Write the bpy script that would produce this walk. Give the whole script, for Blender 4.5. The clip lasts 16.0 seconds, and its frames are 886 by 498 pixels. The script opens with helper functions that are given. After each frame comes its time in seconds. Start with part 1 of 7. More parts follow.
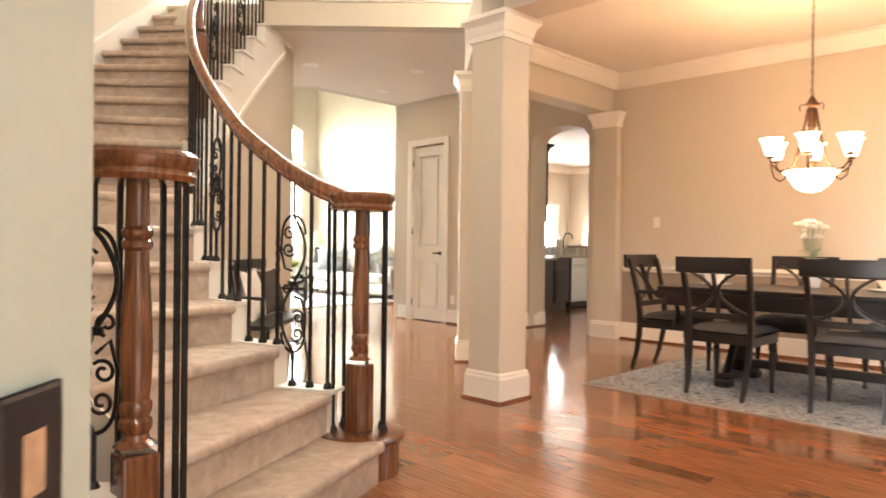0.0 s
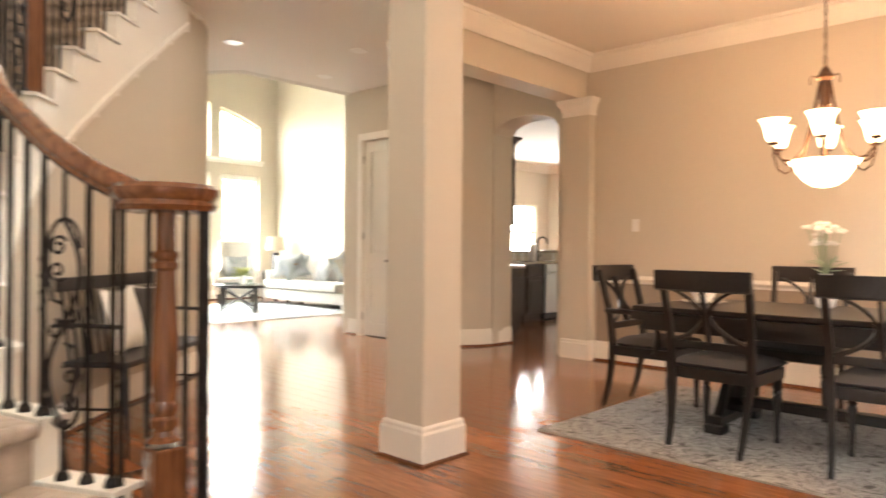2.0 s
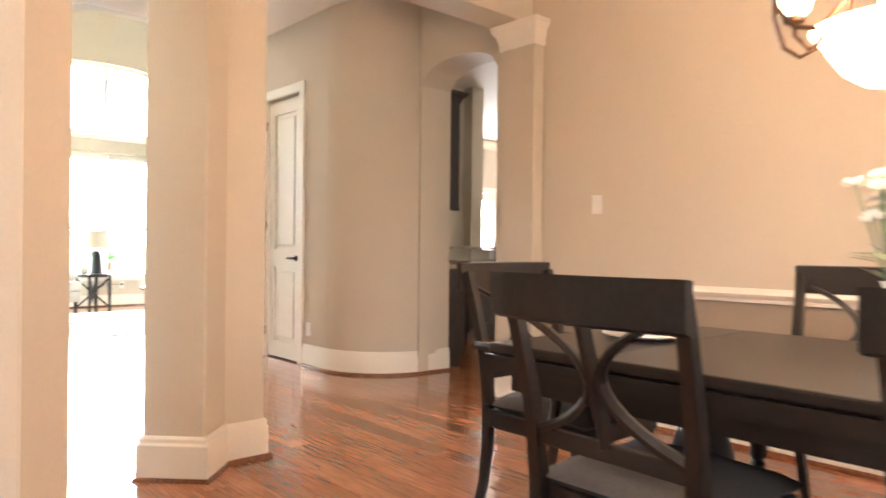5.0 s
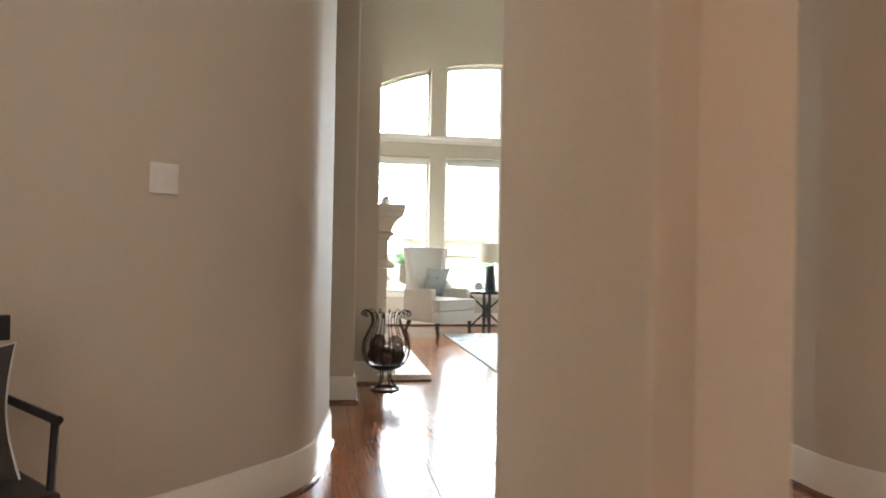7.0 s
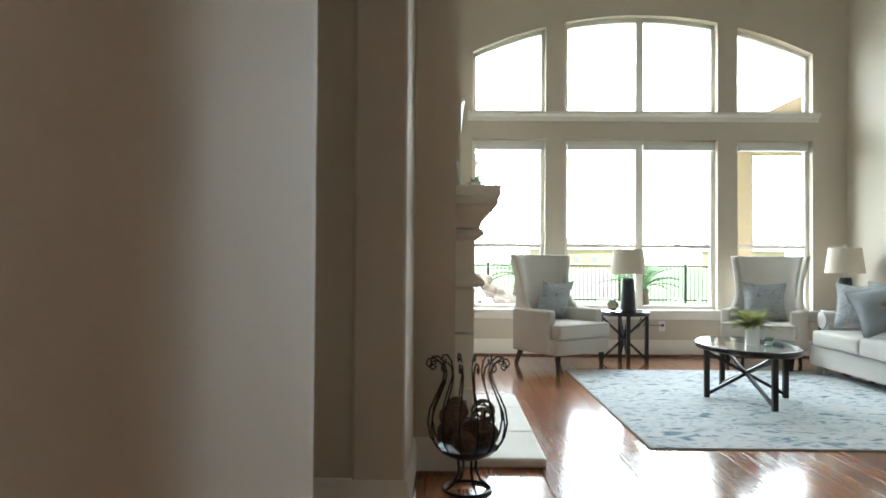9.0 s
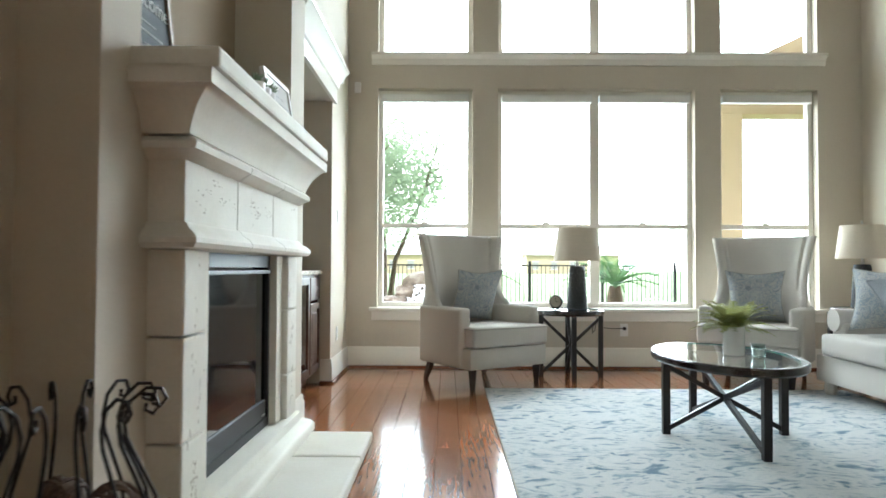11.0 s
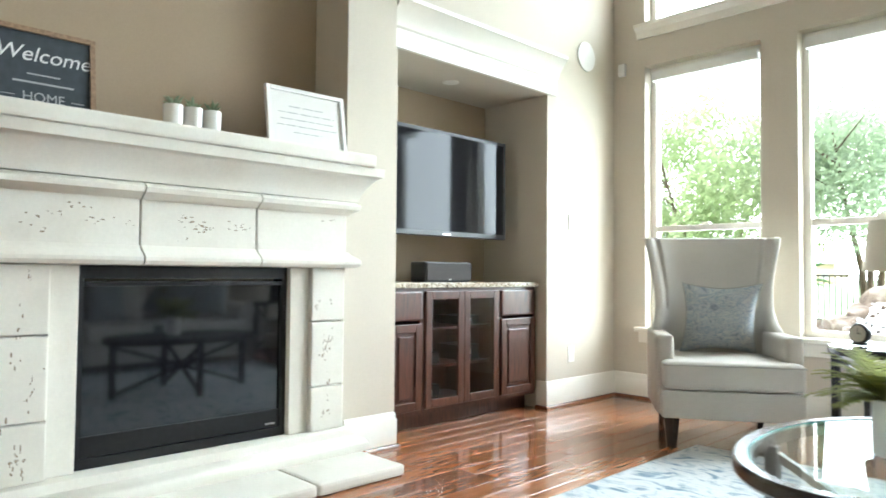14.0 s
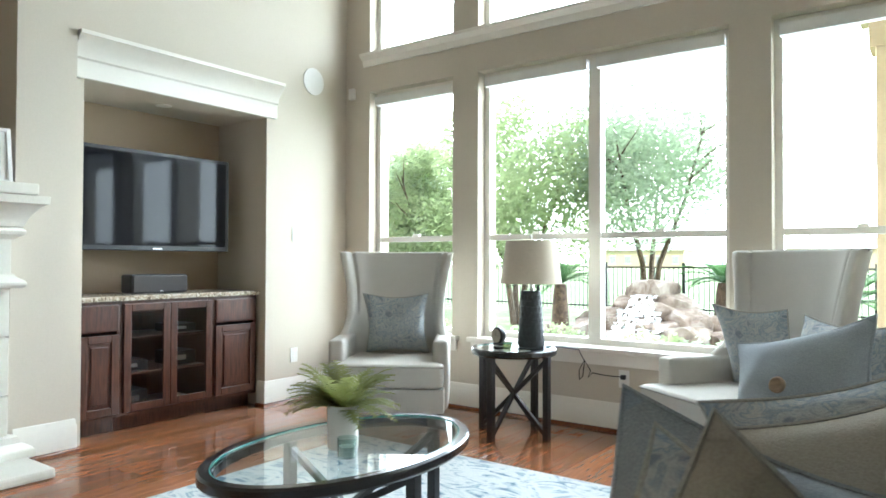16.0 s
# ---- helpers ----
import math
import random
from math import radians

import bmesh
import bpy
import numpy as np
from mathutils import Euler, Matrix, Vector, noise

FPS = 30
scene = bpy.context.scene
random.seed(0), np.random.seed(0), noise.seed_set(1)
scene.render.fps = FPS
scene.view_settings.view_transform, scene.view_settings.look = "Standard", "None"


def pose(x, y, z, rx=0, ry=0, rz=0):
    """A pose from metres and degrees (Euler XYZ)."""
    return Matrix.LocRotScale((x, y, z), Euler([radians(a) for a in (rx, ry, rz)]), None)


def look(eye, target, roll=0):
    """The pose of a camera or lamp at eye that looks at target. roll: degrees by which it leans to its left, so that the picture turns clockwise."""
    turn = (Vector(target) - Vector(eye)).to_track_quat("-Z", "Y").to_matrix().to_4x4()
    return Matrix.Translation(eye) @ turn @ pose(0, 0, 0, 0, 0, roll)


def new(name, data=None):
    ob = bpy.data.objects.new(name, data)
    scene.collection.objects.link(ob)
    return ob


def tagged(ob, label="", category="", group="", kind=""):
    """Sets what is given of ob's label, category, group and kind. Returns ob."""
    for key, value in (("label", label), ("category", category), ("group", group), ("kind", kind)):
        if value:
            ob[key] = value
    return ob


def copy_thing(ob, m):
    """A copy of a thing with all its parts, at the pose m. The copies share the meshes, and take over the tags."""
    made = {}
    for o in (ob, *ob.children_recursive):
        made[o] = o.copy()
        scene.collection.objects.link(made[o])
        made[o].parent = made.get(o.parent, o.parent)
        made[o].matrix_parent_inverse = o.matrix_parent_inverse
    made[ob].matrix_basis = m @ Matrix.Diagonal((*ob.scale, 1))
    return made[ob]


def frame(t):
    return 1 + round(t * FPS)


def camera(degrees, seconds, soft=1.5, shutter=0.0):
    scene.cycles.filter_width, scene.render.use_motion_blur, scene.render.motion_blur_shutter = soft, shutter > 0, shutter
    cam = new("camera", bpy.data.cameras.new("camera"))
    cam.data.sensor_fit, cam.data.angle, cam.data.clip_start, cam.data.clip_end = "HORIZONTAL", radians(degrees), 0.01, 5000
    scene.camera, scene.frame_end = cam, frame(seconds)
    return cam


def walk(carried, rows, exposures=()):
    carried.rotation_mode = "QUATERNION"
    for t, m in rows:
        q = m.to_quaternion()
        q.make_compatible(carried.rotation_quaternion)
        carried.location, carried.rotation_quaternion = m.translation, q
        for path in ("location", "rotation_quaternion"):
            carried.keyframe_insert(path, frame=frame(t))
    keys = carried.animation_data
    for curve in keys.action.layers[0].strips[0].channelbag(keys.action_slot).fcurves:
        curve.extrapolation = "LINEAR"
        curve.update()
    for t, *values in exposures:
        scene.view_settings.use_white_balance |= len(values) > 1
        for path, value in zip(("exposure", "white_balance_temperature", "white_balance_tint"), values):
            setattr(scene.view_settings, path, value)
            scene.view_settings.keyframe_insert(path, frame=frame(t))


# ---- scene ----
cam = camera(65.9, 16.0, soft=1.6, shutter=0.3)
PATH = [
    (0, (0.157, 0.362, 1.055), (1.579, 1.769, 1.044), 0.7),
    (0.5, (0.392, 0.55, 1.076), (1.659, 2.098, 1.066), 0.8),
    (1, (0.616, 0.69, 1.093), (1.833, 2.277, 1.085), 0.8),
    (1.5, (0.899, 0.781, 1.112), (2.113, 2.37, 1.105), 0.6),
    (2, (1.236, 0.833, 1.107), (2.681, 2.216, 1.104), 0.5),
    (2.5, (1.647, 0.8, 1.074), (3.343, 1.859, 1.079), 0.6),
    (3, (2.059, 0.728, 1.071), (3.826, 1.665, 1.072), 0.4),
    (3.2, (2.22, 0.706, 1.072), (3.997, 1.624, 1.077), 0.5),
    (5.3, (3.771, 1.691, 1.05), (4.934, 3.319, 1.052), 0.7),
    (5.5, (3.86, 1.871, 1.053), (4.901, 3.579, 1.059), 0.8),
    (6, (4.083, 2.312, 1.066), (4.915, 4.131, 1.078), 0.9),
    (6.5, (4.218, 2.797, 1.08), (4.785, 4.715, 1.096), 1.0),
    (7, (4.352, 3.422, 1.142), (4.694, 5.392, 1.152), 1.1),
    (7.5, (4.398, 4.1, 1.149), (4.536, 6.095, 1.169), 0.6),
    (8, (4.491, 4.635, 1.124), (4.516, 6.635, 1.154), 0.6),
    (8.5, (4.581, 5.13, 1.156), (4.558, 7.129, 1.184), 0.5),
    (9, (4.766, 5.668, 1.14), (4.753, 7.668, 1.173), 0.4),
    (9.2, (4.868, 5.885, 1.128), (4.895, 7.884, 1.163), 0.4),
    (11.3, (5.853, 7.817, 0.925), (5.817, 9.816, 0.984), 0.2),
    (11.5, (5.942, 7.98, 0.932), (5.691, 9.963, 0.992), 0.4),
    (12, (6.137, 8.338, 0.925), (5.415, 10.203, 0.986), 0.6),
    (12.5, (6.405, 8.667, 0.91), (5.283, 10.322, 0.975), 0.7),
    (13, (6.772, 8.879, 0.919), (5.391, 10.324, 0.99), 0.8),
    (13.5, (7.259, 8.977, 0.957), (5.83, 10.374, 1.027), 0.8),
    (14, (7.805, 9.088, 0.961), (6.37, 10.479, 1.034), 0.5),
    (14.5, (8.283, 9.195, 1.009), (6.953, 10.687, 1.077), 0.3),
    (15, (8.667, 9.334, 1.065), (7.454, 10.923, 1.118), 0.1),
    (15.5, (8.933, 9.459, 1.121), (7.749, 11.07, 1.163), 0.3),
    (16, (9.085, 9.533, 1.149), (7.907, 11.149, 1.183), 0.2),
]
EXPOSURES = [(0.0, 1.86, 6600, 10), (1.0, 1.90, 6600, 10), (2.0, 1.70, 6600, 10), (3.2, 1.50, 6650, 10), (5.3, 2.08, 5950, 9), (6.0, 1.28, 5950, 9),
             (7.0, 0.73, 5800, 8), (8.0, -0.12, 5600, 6), (9.2, -0.08, 5600, 4), (11.3, -0.22, 5600, 4), (12.5, -0.28, 5600, 4), (13.5, 0.38, 5600, 4),
             (14.0, 0.38, 5600, 4), (15.0, 0.18, 5500, 4), (16.0, -0.02, 5450, 4)]
walk(cam, [(t, look(eye, target, roll)) for t, eye, target, roll in PATH], EXPOSURES)

# ---- world, sun, lamps ----
world = bpy.data.worlds.new("sky")
scene.world = world
world.use_nodes = True
wn = world.node_tree.nodes
sky = wn.new("ShaderNodeTexSky")
sky.sky_type, sky.sun_disc = "NISHITA", False
sky.sun_elevation, sky.sun_rotation = radians(52), radians(200)
sky.air_density, sky.dust_density, sky.ozone_density = 1.0, 4.0, 0.6
world.node_tree.links.new(sky.outputs[0], wn["Background"].inputs[0])
wn["Background"].inputs[1].default_value = 0.15


def lamp(name, kind, m, energy, colour, size=0.1, size_y=None):
    data = bpy.data.lights.new(name, kind)
    data.energy, data.color = energy, colour
    if kind == "SUN":
        data.angle = size
    elif kind == "AREA":
        data.shape, data.size, data.size_y = "RECTANGLE", size, size_y or size
    else:
        data.shadow_soft_size = size
    ob = new(name, data)
    ob.matrix_world = m
    return ob


lamp("sun", "SUN", look((0, 0, 20), (0.2, 0.8, 18.7)), 5.0, (1.0, 0.95, 0.88), radians(12))
DAY = (0.93, 0.97, 1.0)
WARM = (1.0, 0.58, 0.34)
# daylight in the openings
for wx, wz, ww, wh in ((5.5, 1.58, 0.85, 2.0), (7.11, 1.58, 1.8, 2.0), (8.73, 1.58, 0.85, 2.0),
                       (5.5, 3.35, 0.85, 0.7), (7.11, 3.5, 1.8, 0.95), (8.73, 3.35, 0.85, 0.7)):
    lamp("window_daylight", "AREA", look((wx, 14.25, wz), (wx, 12.0, wz - 0.5)), 12.0 * ww * wh, DAY, ww, wh).data.spread = radians(135)
lamp("dining_window_daylight", "AREA", look((5.6, -0.62, 1.6), (5.7, 2.0, 1.4)), 4, DAY, 1.7, 1.9)
# foyer fill: area lamp added high over the entrance, its source unseen
lamp("foyer_entrance_fill", "AREA", look((0.2, -0.1, 4.2), (3.0, 3.2, 1.2)), 44, (1.0, 0.93, 0.86), 1.6, 1.3)
lamp("kitchen_window_daylight", "AREA", look((13.4, 10.45, 1.5), (12.6, 7.0, 1.0)), 135, DAY, 1.9, 1.4)
# chandelier bulbs
for k in range(6):
    a = radians(60 * k + 12)
    lamp("chandelier_bulb", "POINT", pose(5.63 + 0.29 * math.cos(a), 1.98 + 0.29 * math.sin(a), 1.835), 3.7, WARM, 0.05)
lamp("bowl_bulb", "POINT", pose(5.63, 1.98, 1.70), 4.3, WARM, 0.08)
# recessed lamps
RECESSED = ((4.6, 6.9), (5.6, 6.2), (9.4, 6.6), (10.6, 5.2), (6.0, 7.3))
for lx, ly in RECESSED:
    lamp("recessed_bulb", "AREA", look((lx, ly, 3.0), (lx, ly + 0.001, 0)), 0.8, (1.0, 0.75, 0.5), 0.12)
# foyer fill: bare point lamp added in mid-air, no lantern hangs there
lamp("foyer_fill_bulb", "POINT", pose(2.4, 3.4, 4.6), 14, (1.0, 0.72, 0.5), 0.2)


# ---- materials ----
def material(name, colour, rough=0.5, metal=0.0, grain=0.0, scale=30.0, bump=0.0, second=None, spec=0.5, stretch=(1, 1, 1), big=1.3, big_amount=0.06, coat=0.0):
    """Colour with variation at two scales, and fine relief."""
    m = bpy.data.materials.new(name)
    m.use_nodes = True
    nt = m.node_tree
    n, l = nt.nodes, nt.links
    b = n["Principled BSDF"]
    b.inputs["Roughness"].default_value, b.inputs["Metallic"].default_value = rough, metal
    b.inputs["Specular IOR Level"].default_value = spec
    b.inputs["Coat Weight"].default_value = coat
    b.inputs["Coat Roughness"].default_value = 0.08
    co = n.new("ShaderNodeTexCoord")
    mp = n.new("ShaderNodeMapping")
    mp.inputs["Scale"].default_value = stretch
    l.new(co.outputs["Object"], mp.inputs["Vector"])
    fine, wide = n.new("ShaderNodeTexNoise"), n.new("ShaderNodeTexNoise")
    fine.inputs["Scale"].default_value, fine.inputs["Detail"].default_value = scale, 6
    wide.inputs["Scale"].default_value, wide.inputs["Detail"].default_value = big, 3
    l.new(mp.outputs[0], fine.inputs["Vector"])
    l.new(co.outputs["Object"], wide.inputs["Vector"])
    mix = n.new("ShaderNodeMixRGB")
    mix.inputs[1].default_value = (*colour, 1)
    mix.inputs[2].default_value = (*(second or [c * (1 - grain) for c in colour]), 1)
    ramp = n.new("ShaderNodeMapRange")
    ramp.inputs["From Min"].default_value, ramp.inputs["From Max"].default_value = 0.35, 0.65
    l.new(fine.outputs["Fac"], ramp.inputs["Value"])
    l.new(ramp.outputs[0], mix.inputs[0])
    mix2 = n.new("ShaderNodeMixRGB")
    mix2.blend_type = "MULTIPLY"
    mix2.inputs[0].default_value = 1.0
    r2 = n.new("ShaderNodeMapRange")
    r2.inputs["From Min"].default_value, r2.inputs["From Max"].default_value = 0.3, 0.7
    r2.inputs["To Min"].default_value, r2.inputs["To Max"].default_value = 1 - big_amount, 1.0
    l.new(wide.outputs["Fac"], r2.inputs["Value"])
    l.new(mix.outputs[0], mix2.inputs[1])
    l.new(r2.outputs[0], mix2.inputs[2])
    l.new(mix2.outputs[0], b.inputs["Base Color"])
    if bump:
        bp = n.new("ShaderNodeBump")
        bp.inputs["Strength"].default_value, bp.inputs["Distance"].default_value = bump, 0.004
        l.new(fine.outputs["Fac"], bp.inputs["Height"])
        l.new(bp.outputs[0], b.inputs["Normal"])
    return m


def tint_by_random(m, low, high, island=False):
    """Multiply a material's colour by a value of its own for each piece."""
    nt = m.node_tree
    n, l = nt.nodes, nt.links
    b = n["Principled BSDF"]
    src = b.inputs["Base Color"].links[0].from_socket
    info = n.new("ShaderNodeNewGeometry" if island else "ShaderNodeObjectInfo")
    rnd = info.outputs["Random Per Island"] if island else info.outputs["Random"]
    mx, c = n.new("ShaderNodeMixRGB"), n.new("ShaderNodeMixRGB")
    c.inputs[1].default_value, c.inputs[2].default_value = (*low, 1), (*high, 1)
    l.new(rnd, c.inputs[0])
    mx.blend_type = "MULTIPLY"
    mx.inputs[0].default_value = 1
    l.new(src, mx.inputs[1])
    l.new(c.outputs[0], mx.inputs[2])
    l.new(mx.outputs[0], b.inputs["Base Color"])
    return m


def pattern_material(name, stops, scale, rough, bump, warp=0.4, stretch=(1, 1, 1), fine=120.0, speck=(0.75, 1.15)):
    """A woven or veined pattern: warped noise through a ramp of colours, with thread relief."""
    m = bpy.data.materials.new(name)
    m.use_nodes = True
    n, l = m.node_tree.nodes, m.node_tree.links
    b = n["Principled BSDF"]
    b.inputs["Roughness"].default_value, b.inputs["Specular IOR Level"].default_value = rough, 0.2
    co, mp = n.new("ShaderNodeTexCoord"), n.new("ShaderNodeMapping")
    mp.inputs["Scale"].default_value = stretch
    l.new(co.outputs["Object"], mp.inputs[0])
    v = n.new("ShaderNodeTexNoise")
    v.inputs["Scale"].default_value, v.inputs["Detail"].default_value = scale, 5
    v.inputs["Distortion"].default_value = warp
    l.new(mp.outputs[0], v.inputs["Vector"])
    r = n.new("ShaderNodeValToRGB")
    r.color_ramp.elements[0].position, r.color_ramp.elements[0].color = stops[0][0], (*stops[0][1], 1)
    r.color_ramp.elements[1].position, r.color_ramp.elements[1].color = stops[-1][0], (*stops[-1][1], 1)
    for p, c in stops[1:-1]:
        r.color_ramp.elements.new(p).color = (*c, 1)
    l.new(v.outputs["Fac"], r.inputs[0])
    f = n.new("ShaderNodeTexNoise")
    f.inputs["Scale"].default_value, f.inputs["Detail"].default_value = fine, 3
    l.new(co.outputs["Object"], f.inputs["Vector"])
    mr = n.new("ShaderNodeMapRange")
    mr.inputs["To Min"].default_value, mr.inputs["To Max"].default_value = speck
    l.new(f.outputs["Fac"], mr.inputs[0])
    mx = n.new("ShaderNodeMixRGB")
    mx.blend_type = "MULTIPLY"
    mx.inputs[0].default_value = 1
    l.new(r.outputs[0], mx.inputs[1])
    l.new(mr.outputs[0], mx.inputs[2])
    l.new(mx.outputs[0], b.inputs["Base Color"])
    bp = n.new("ShaderNodeBump")
    bp.inputs["Strength"].default_value, bp.inputs["Distance"].default_value = bump, 0.006
    l.new(f.outputs["Fac"], bp.inputs["Height"])
    l.new(bp.outputs[0], b.inputs["Normal"])
    return m


def glass_material(name, colour=(1, 1, 1), rough=0.0, clear=0.9):
    """Thin clear pane: mostly straight through, with a gloss that follows Fresnel."""
    m = bpy.data.materials.new(name)
    m.use_nodes = True
    n, l = m.node_tree.nodes, m.node_tree.links
    n.remove(n["Principled BSDF"])
    tr, gl, mix, fr = n.new("ShaderNodeBsdfTransparent"), n.new("ShaderNodeBsdfGlossy"), n.new("ShaderNodeMixShader"), n.new("ShaderNodeLayerWeight")
    pw, mr = n.new("ShaderNodeMath"), n.new("ShaderNodeMapRange")
    tr.inputs[0].default_value = (*[c * clear for c in colour], 1)
    gl.inputs["Roughness"].default_value = rough
    fr.inputs["Blend"].default_value = 0.5
    pw.operation = "POWER"
    pw.inputs[1].default_value = 4.0
    mr.inputs["To Min"].default_value, mr.inputs["To Max"].default_value = 0.05, 0.95
    l.new(fr.outputs["Facing"], pw.inputs[0])
    l.new(pw.outputs[0], mr.inputs[0])
    l.new(mr.outputs[0], mix.inputs[0])
    l.new(tr.outputs[0], mix.inputs[1])
    l.new(gl.outputs[0], mix.inputs[2])
    l.new(mix.outputs[0], n["Material Output"].inputs[0])
    return m


def glow(name, colour, strength):
    m = bpy.data.materials.new(name)
    m.use_nodes = True
    b = m.node_tree.nodes["Principled BSDF"]
    b.inputs["Base Color"].default_value = (0.9, 0.85, 0.75, 1)
    b.inputs["Roughness"].default_value = 0.4
    b.inputs["Emission Color"].default_value, b.inputs["Emission Strength"].default_value = (*colour, 1), strength
    return m


def leafy(m, colour):
    """Thin leaves: part of the light passes through."""
    n, l = m.node_tree.nodes, m.node_tree.links
    tr, mx = n.new("ShaderNodeBsdfTranslucent"), n.new("ShaderNodeMixShader")
    tr.inputs[0].default_value = (*colour, 1)
    mx.inputs[0].default_value = 0.6
    l.new(n["Principled BSDF"].outputs[0], mx.inputs[1])
    l.new(tr.outputs[0], mx.inputs[2])
    l.new(mx.outputs[0], n["Material Output"].inputs[0])
    return m


WALL = material("beige_wall_paint", (0.60, 0.54, 0.445), 0.75, grain=0.03, scale=90, bump=0.12, big=0.7, big_amount=0.04, spec=0.3)
TAUPE = material("taupe_wall_paint", (0.33, 0.27, 0.21), 0.75, grain=0.04, scale=90, bump=0.12, big=0.7, spec=0.3)
ACCENT = material("tan_wall_paint", (0.40, 0.31, 0.21), 0.75, grain=0.04, scale=90, bump=0.12, big=0.7, spec=0.3)
CEIL = material("ceiling_paint", (0.74, 0.68, 0.59), 0.85, grain=0.03, scale=60, bump=0.2, big=0.7, spec=0.2)
TRIM = material("white_trim_paint", (0.80, 0.76, 0.68), 0.38, grain=0.02, scale=40, bump=0.03)
JAMB = material("grey_green_jamb_paint", (0.30, 0.34, 0.29), 0.5, grain=0.03, scale=40, bump=0.03)
DOORW = material("white_door_paint", (0.78, 0.76, 0.69), 0.4, grain=0.02, scale=40, bump=0.03)
CARPET = pattern_material("beige_carpet", [(0.3, (0.44, 0.345, 0.265)), (0.7, (0.62, 0.50, 0.40))], 14, 0.95, 0.9, 0.6, fine=260)
IRON = material("black_wrought_iron", (0.022, 0.019, 0.017), 0.45, 0.6, grain=0.4, scale=60, bump=0.25)
STAIRWOOD = material("stained_oak", (0.20, 0.075, 0.030), 0.25, grain=0.5, scale=7, stretch=(9, 9, 0.8), bump=0.05, coat=0.4)
DARKWOOD = material("espresso_wood", (0.014, 0.009, 0.007), 0.40, grain=0.5, scale=9, stretch=(8, 1, 8), bump=0.05, coat=0.05)
TABLEWOOD = material("polished_dark_table_wood", (0.016, 0.011, 0.009), 0.24, grain=0.5, scale=9, stretch=(8, 1, 8), bump=0.03, coat=0.3)
CABWOOD = material("cherry_cabinet_wood", (0.10, 0.036, 0.020), 0.33, grain=0.5, scale=8, stretch=(8, 8, 1), bump=0.04, coat=0.2)
KITWOOD = material("dark_kitchen_wood", (0.035, 0.018, 0.013), 0.35, grain=0.5, scale=8, stretch=(8, 8, 1), bump=0.04)
STONE = pattern_material("cast_limestone", [(0.28, (0.68, 0.635, 0.545)), (0.45, (0.735, 0.70, 0.615)), (0.75, (0.77, 0.745, 0.665))], 3.2, 0.7, 0.07, 0.2, fine=70, speck=(0.93, 1.05))
PIT = material("stone_pits", (0.36, 0.28, 0.19), 0.9, grain=0.4, scale=60, bump=0.3)
GRANITE = pattern_material("granite", [(0.35, (0.10, 0.07, 0.05)), (0.48, (0.42, 0.34, 0.25)), (0.62, (0.62, 0.56, 0.46))], 60, 0.2, 0.02, 1.0, fine=200)
BLACKM = material("black_metal", (0.012, 0.012, 0.013), 0.42, 0.3, grain=0.3, scale=50, bump=0.05)
BLACKG = material("black_screen_glass", (0.010, 0.010, 0.012), 0.05, spec=0.15)
FIREG = material("dark_fire_glass", (0.008, 0.008, 0.010), 0.05, spec=0.8)
BLACKP = material("black_plastic", (0.018, 0.018, 0.020), 0.4, grain=0.2, scale=80, bump=0.05)
LINEN = material("grey_beige_linen", (0.60, 0.565, 0.505), 0.9, grain=0.12, scale=320, bump=0.35, big=4, big_amount=0.06, spec=0.2)
PIPING = material("piping_cord", (0.44, 0.42, 0.37), 0.9, grain=0.2, scale=200, bump=0.2, spec=0.2)
SOFA = material("pale_linen", (0.58, 0.55, 0.50), 0.9, grain=0.1, scale=300, bump=0.35, big=4, big_amount=0.06, spec=0.2)
GREYP = material("blue_grey_linen", (0.36, 0.385, 0.40), 0.9, grain=0.25, scale=300, bump=0.4, big=5, big_amount=0.1, spec=0.2)
BEIGEP = material("beige_linen", (0.46, 0.41, 0.33), 0.9, grain=0.15, scale=260, bump=0.4, big=5, big_amount=0.1, spec=0.2)
DAMASK = pattern_material("blue_grey_damask", [(0.32, (0.23, 0.26, 0.29)), (0.44, (0.46, 0.46, 0.45)), (0.52, (0.27, 0.32, 0.36)), (0.58, (0.50, 0.48, 0.44)), (0.7, (0.33, 0.38, 0.41))], 17, 0.9, 0.3, 1.5, fine=250)
SEATGREY = material("grey_seat_fabric", (0.095, 0.088, 0.085), 0.9, grain=0.3, scale=260, bump=0.4, spec=0.2)
RUG_BLUE = pattern_material("blue_ivory_rug", [(0.34, (0.17, 0.24, 0.31)), (0.42, (0.46, 0.51, 0.54)), (0.50, (0.64, 0.65, 0.64)), (0.60, (0.60, 0.62, 0.62)), (0.66, (0.28, 0.36, 0.43)), (0.74, (0.64, 0.65, 0.64))], 5.5, 0.95, 0.7, 1.6, (1.0, 1.6, 1), fine=180)
RUG_GREY = pattern_material("grey_ivory_rug", [(0.36, (0.14, 0.13, 0.12)), (0.45, (0.52, 0.50, 0.47)), (0.50, (0.17, 0.16, 0.15)), (0.55, (0.56, 0.54, 0.51)), (0.7, (0.26, 0.25, 0.235))], 9, 0.95, 0.7, 2.2, fine=180)
GLASS = glass_material("clear_glass", clear=0.97)
TABLEGLASS = glass_material("greenish_table_glass", (0.90, 0.97, 0.95), clear=0.95)
GLASSEDGE = material("green_glass_edge", (0.10, 0.36, 0.32), 0.1, grain=0.2, scale=20)
WHITEC = material("white_ceramic", (0.82, 0.80, 0.76), 0.2, grain=0.02, scale=30)
PLATE_W = material("white_plastic", (0.80, 0.78, 0.74), 0.35, grain=0.02, scale=50)
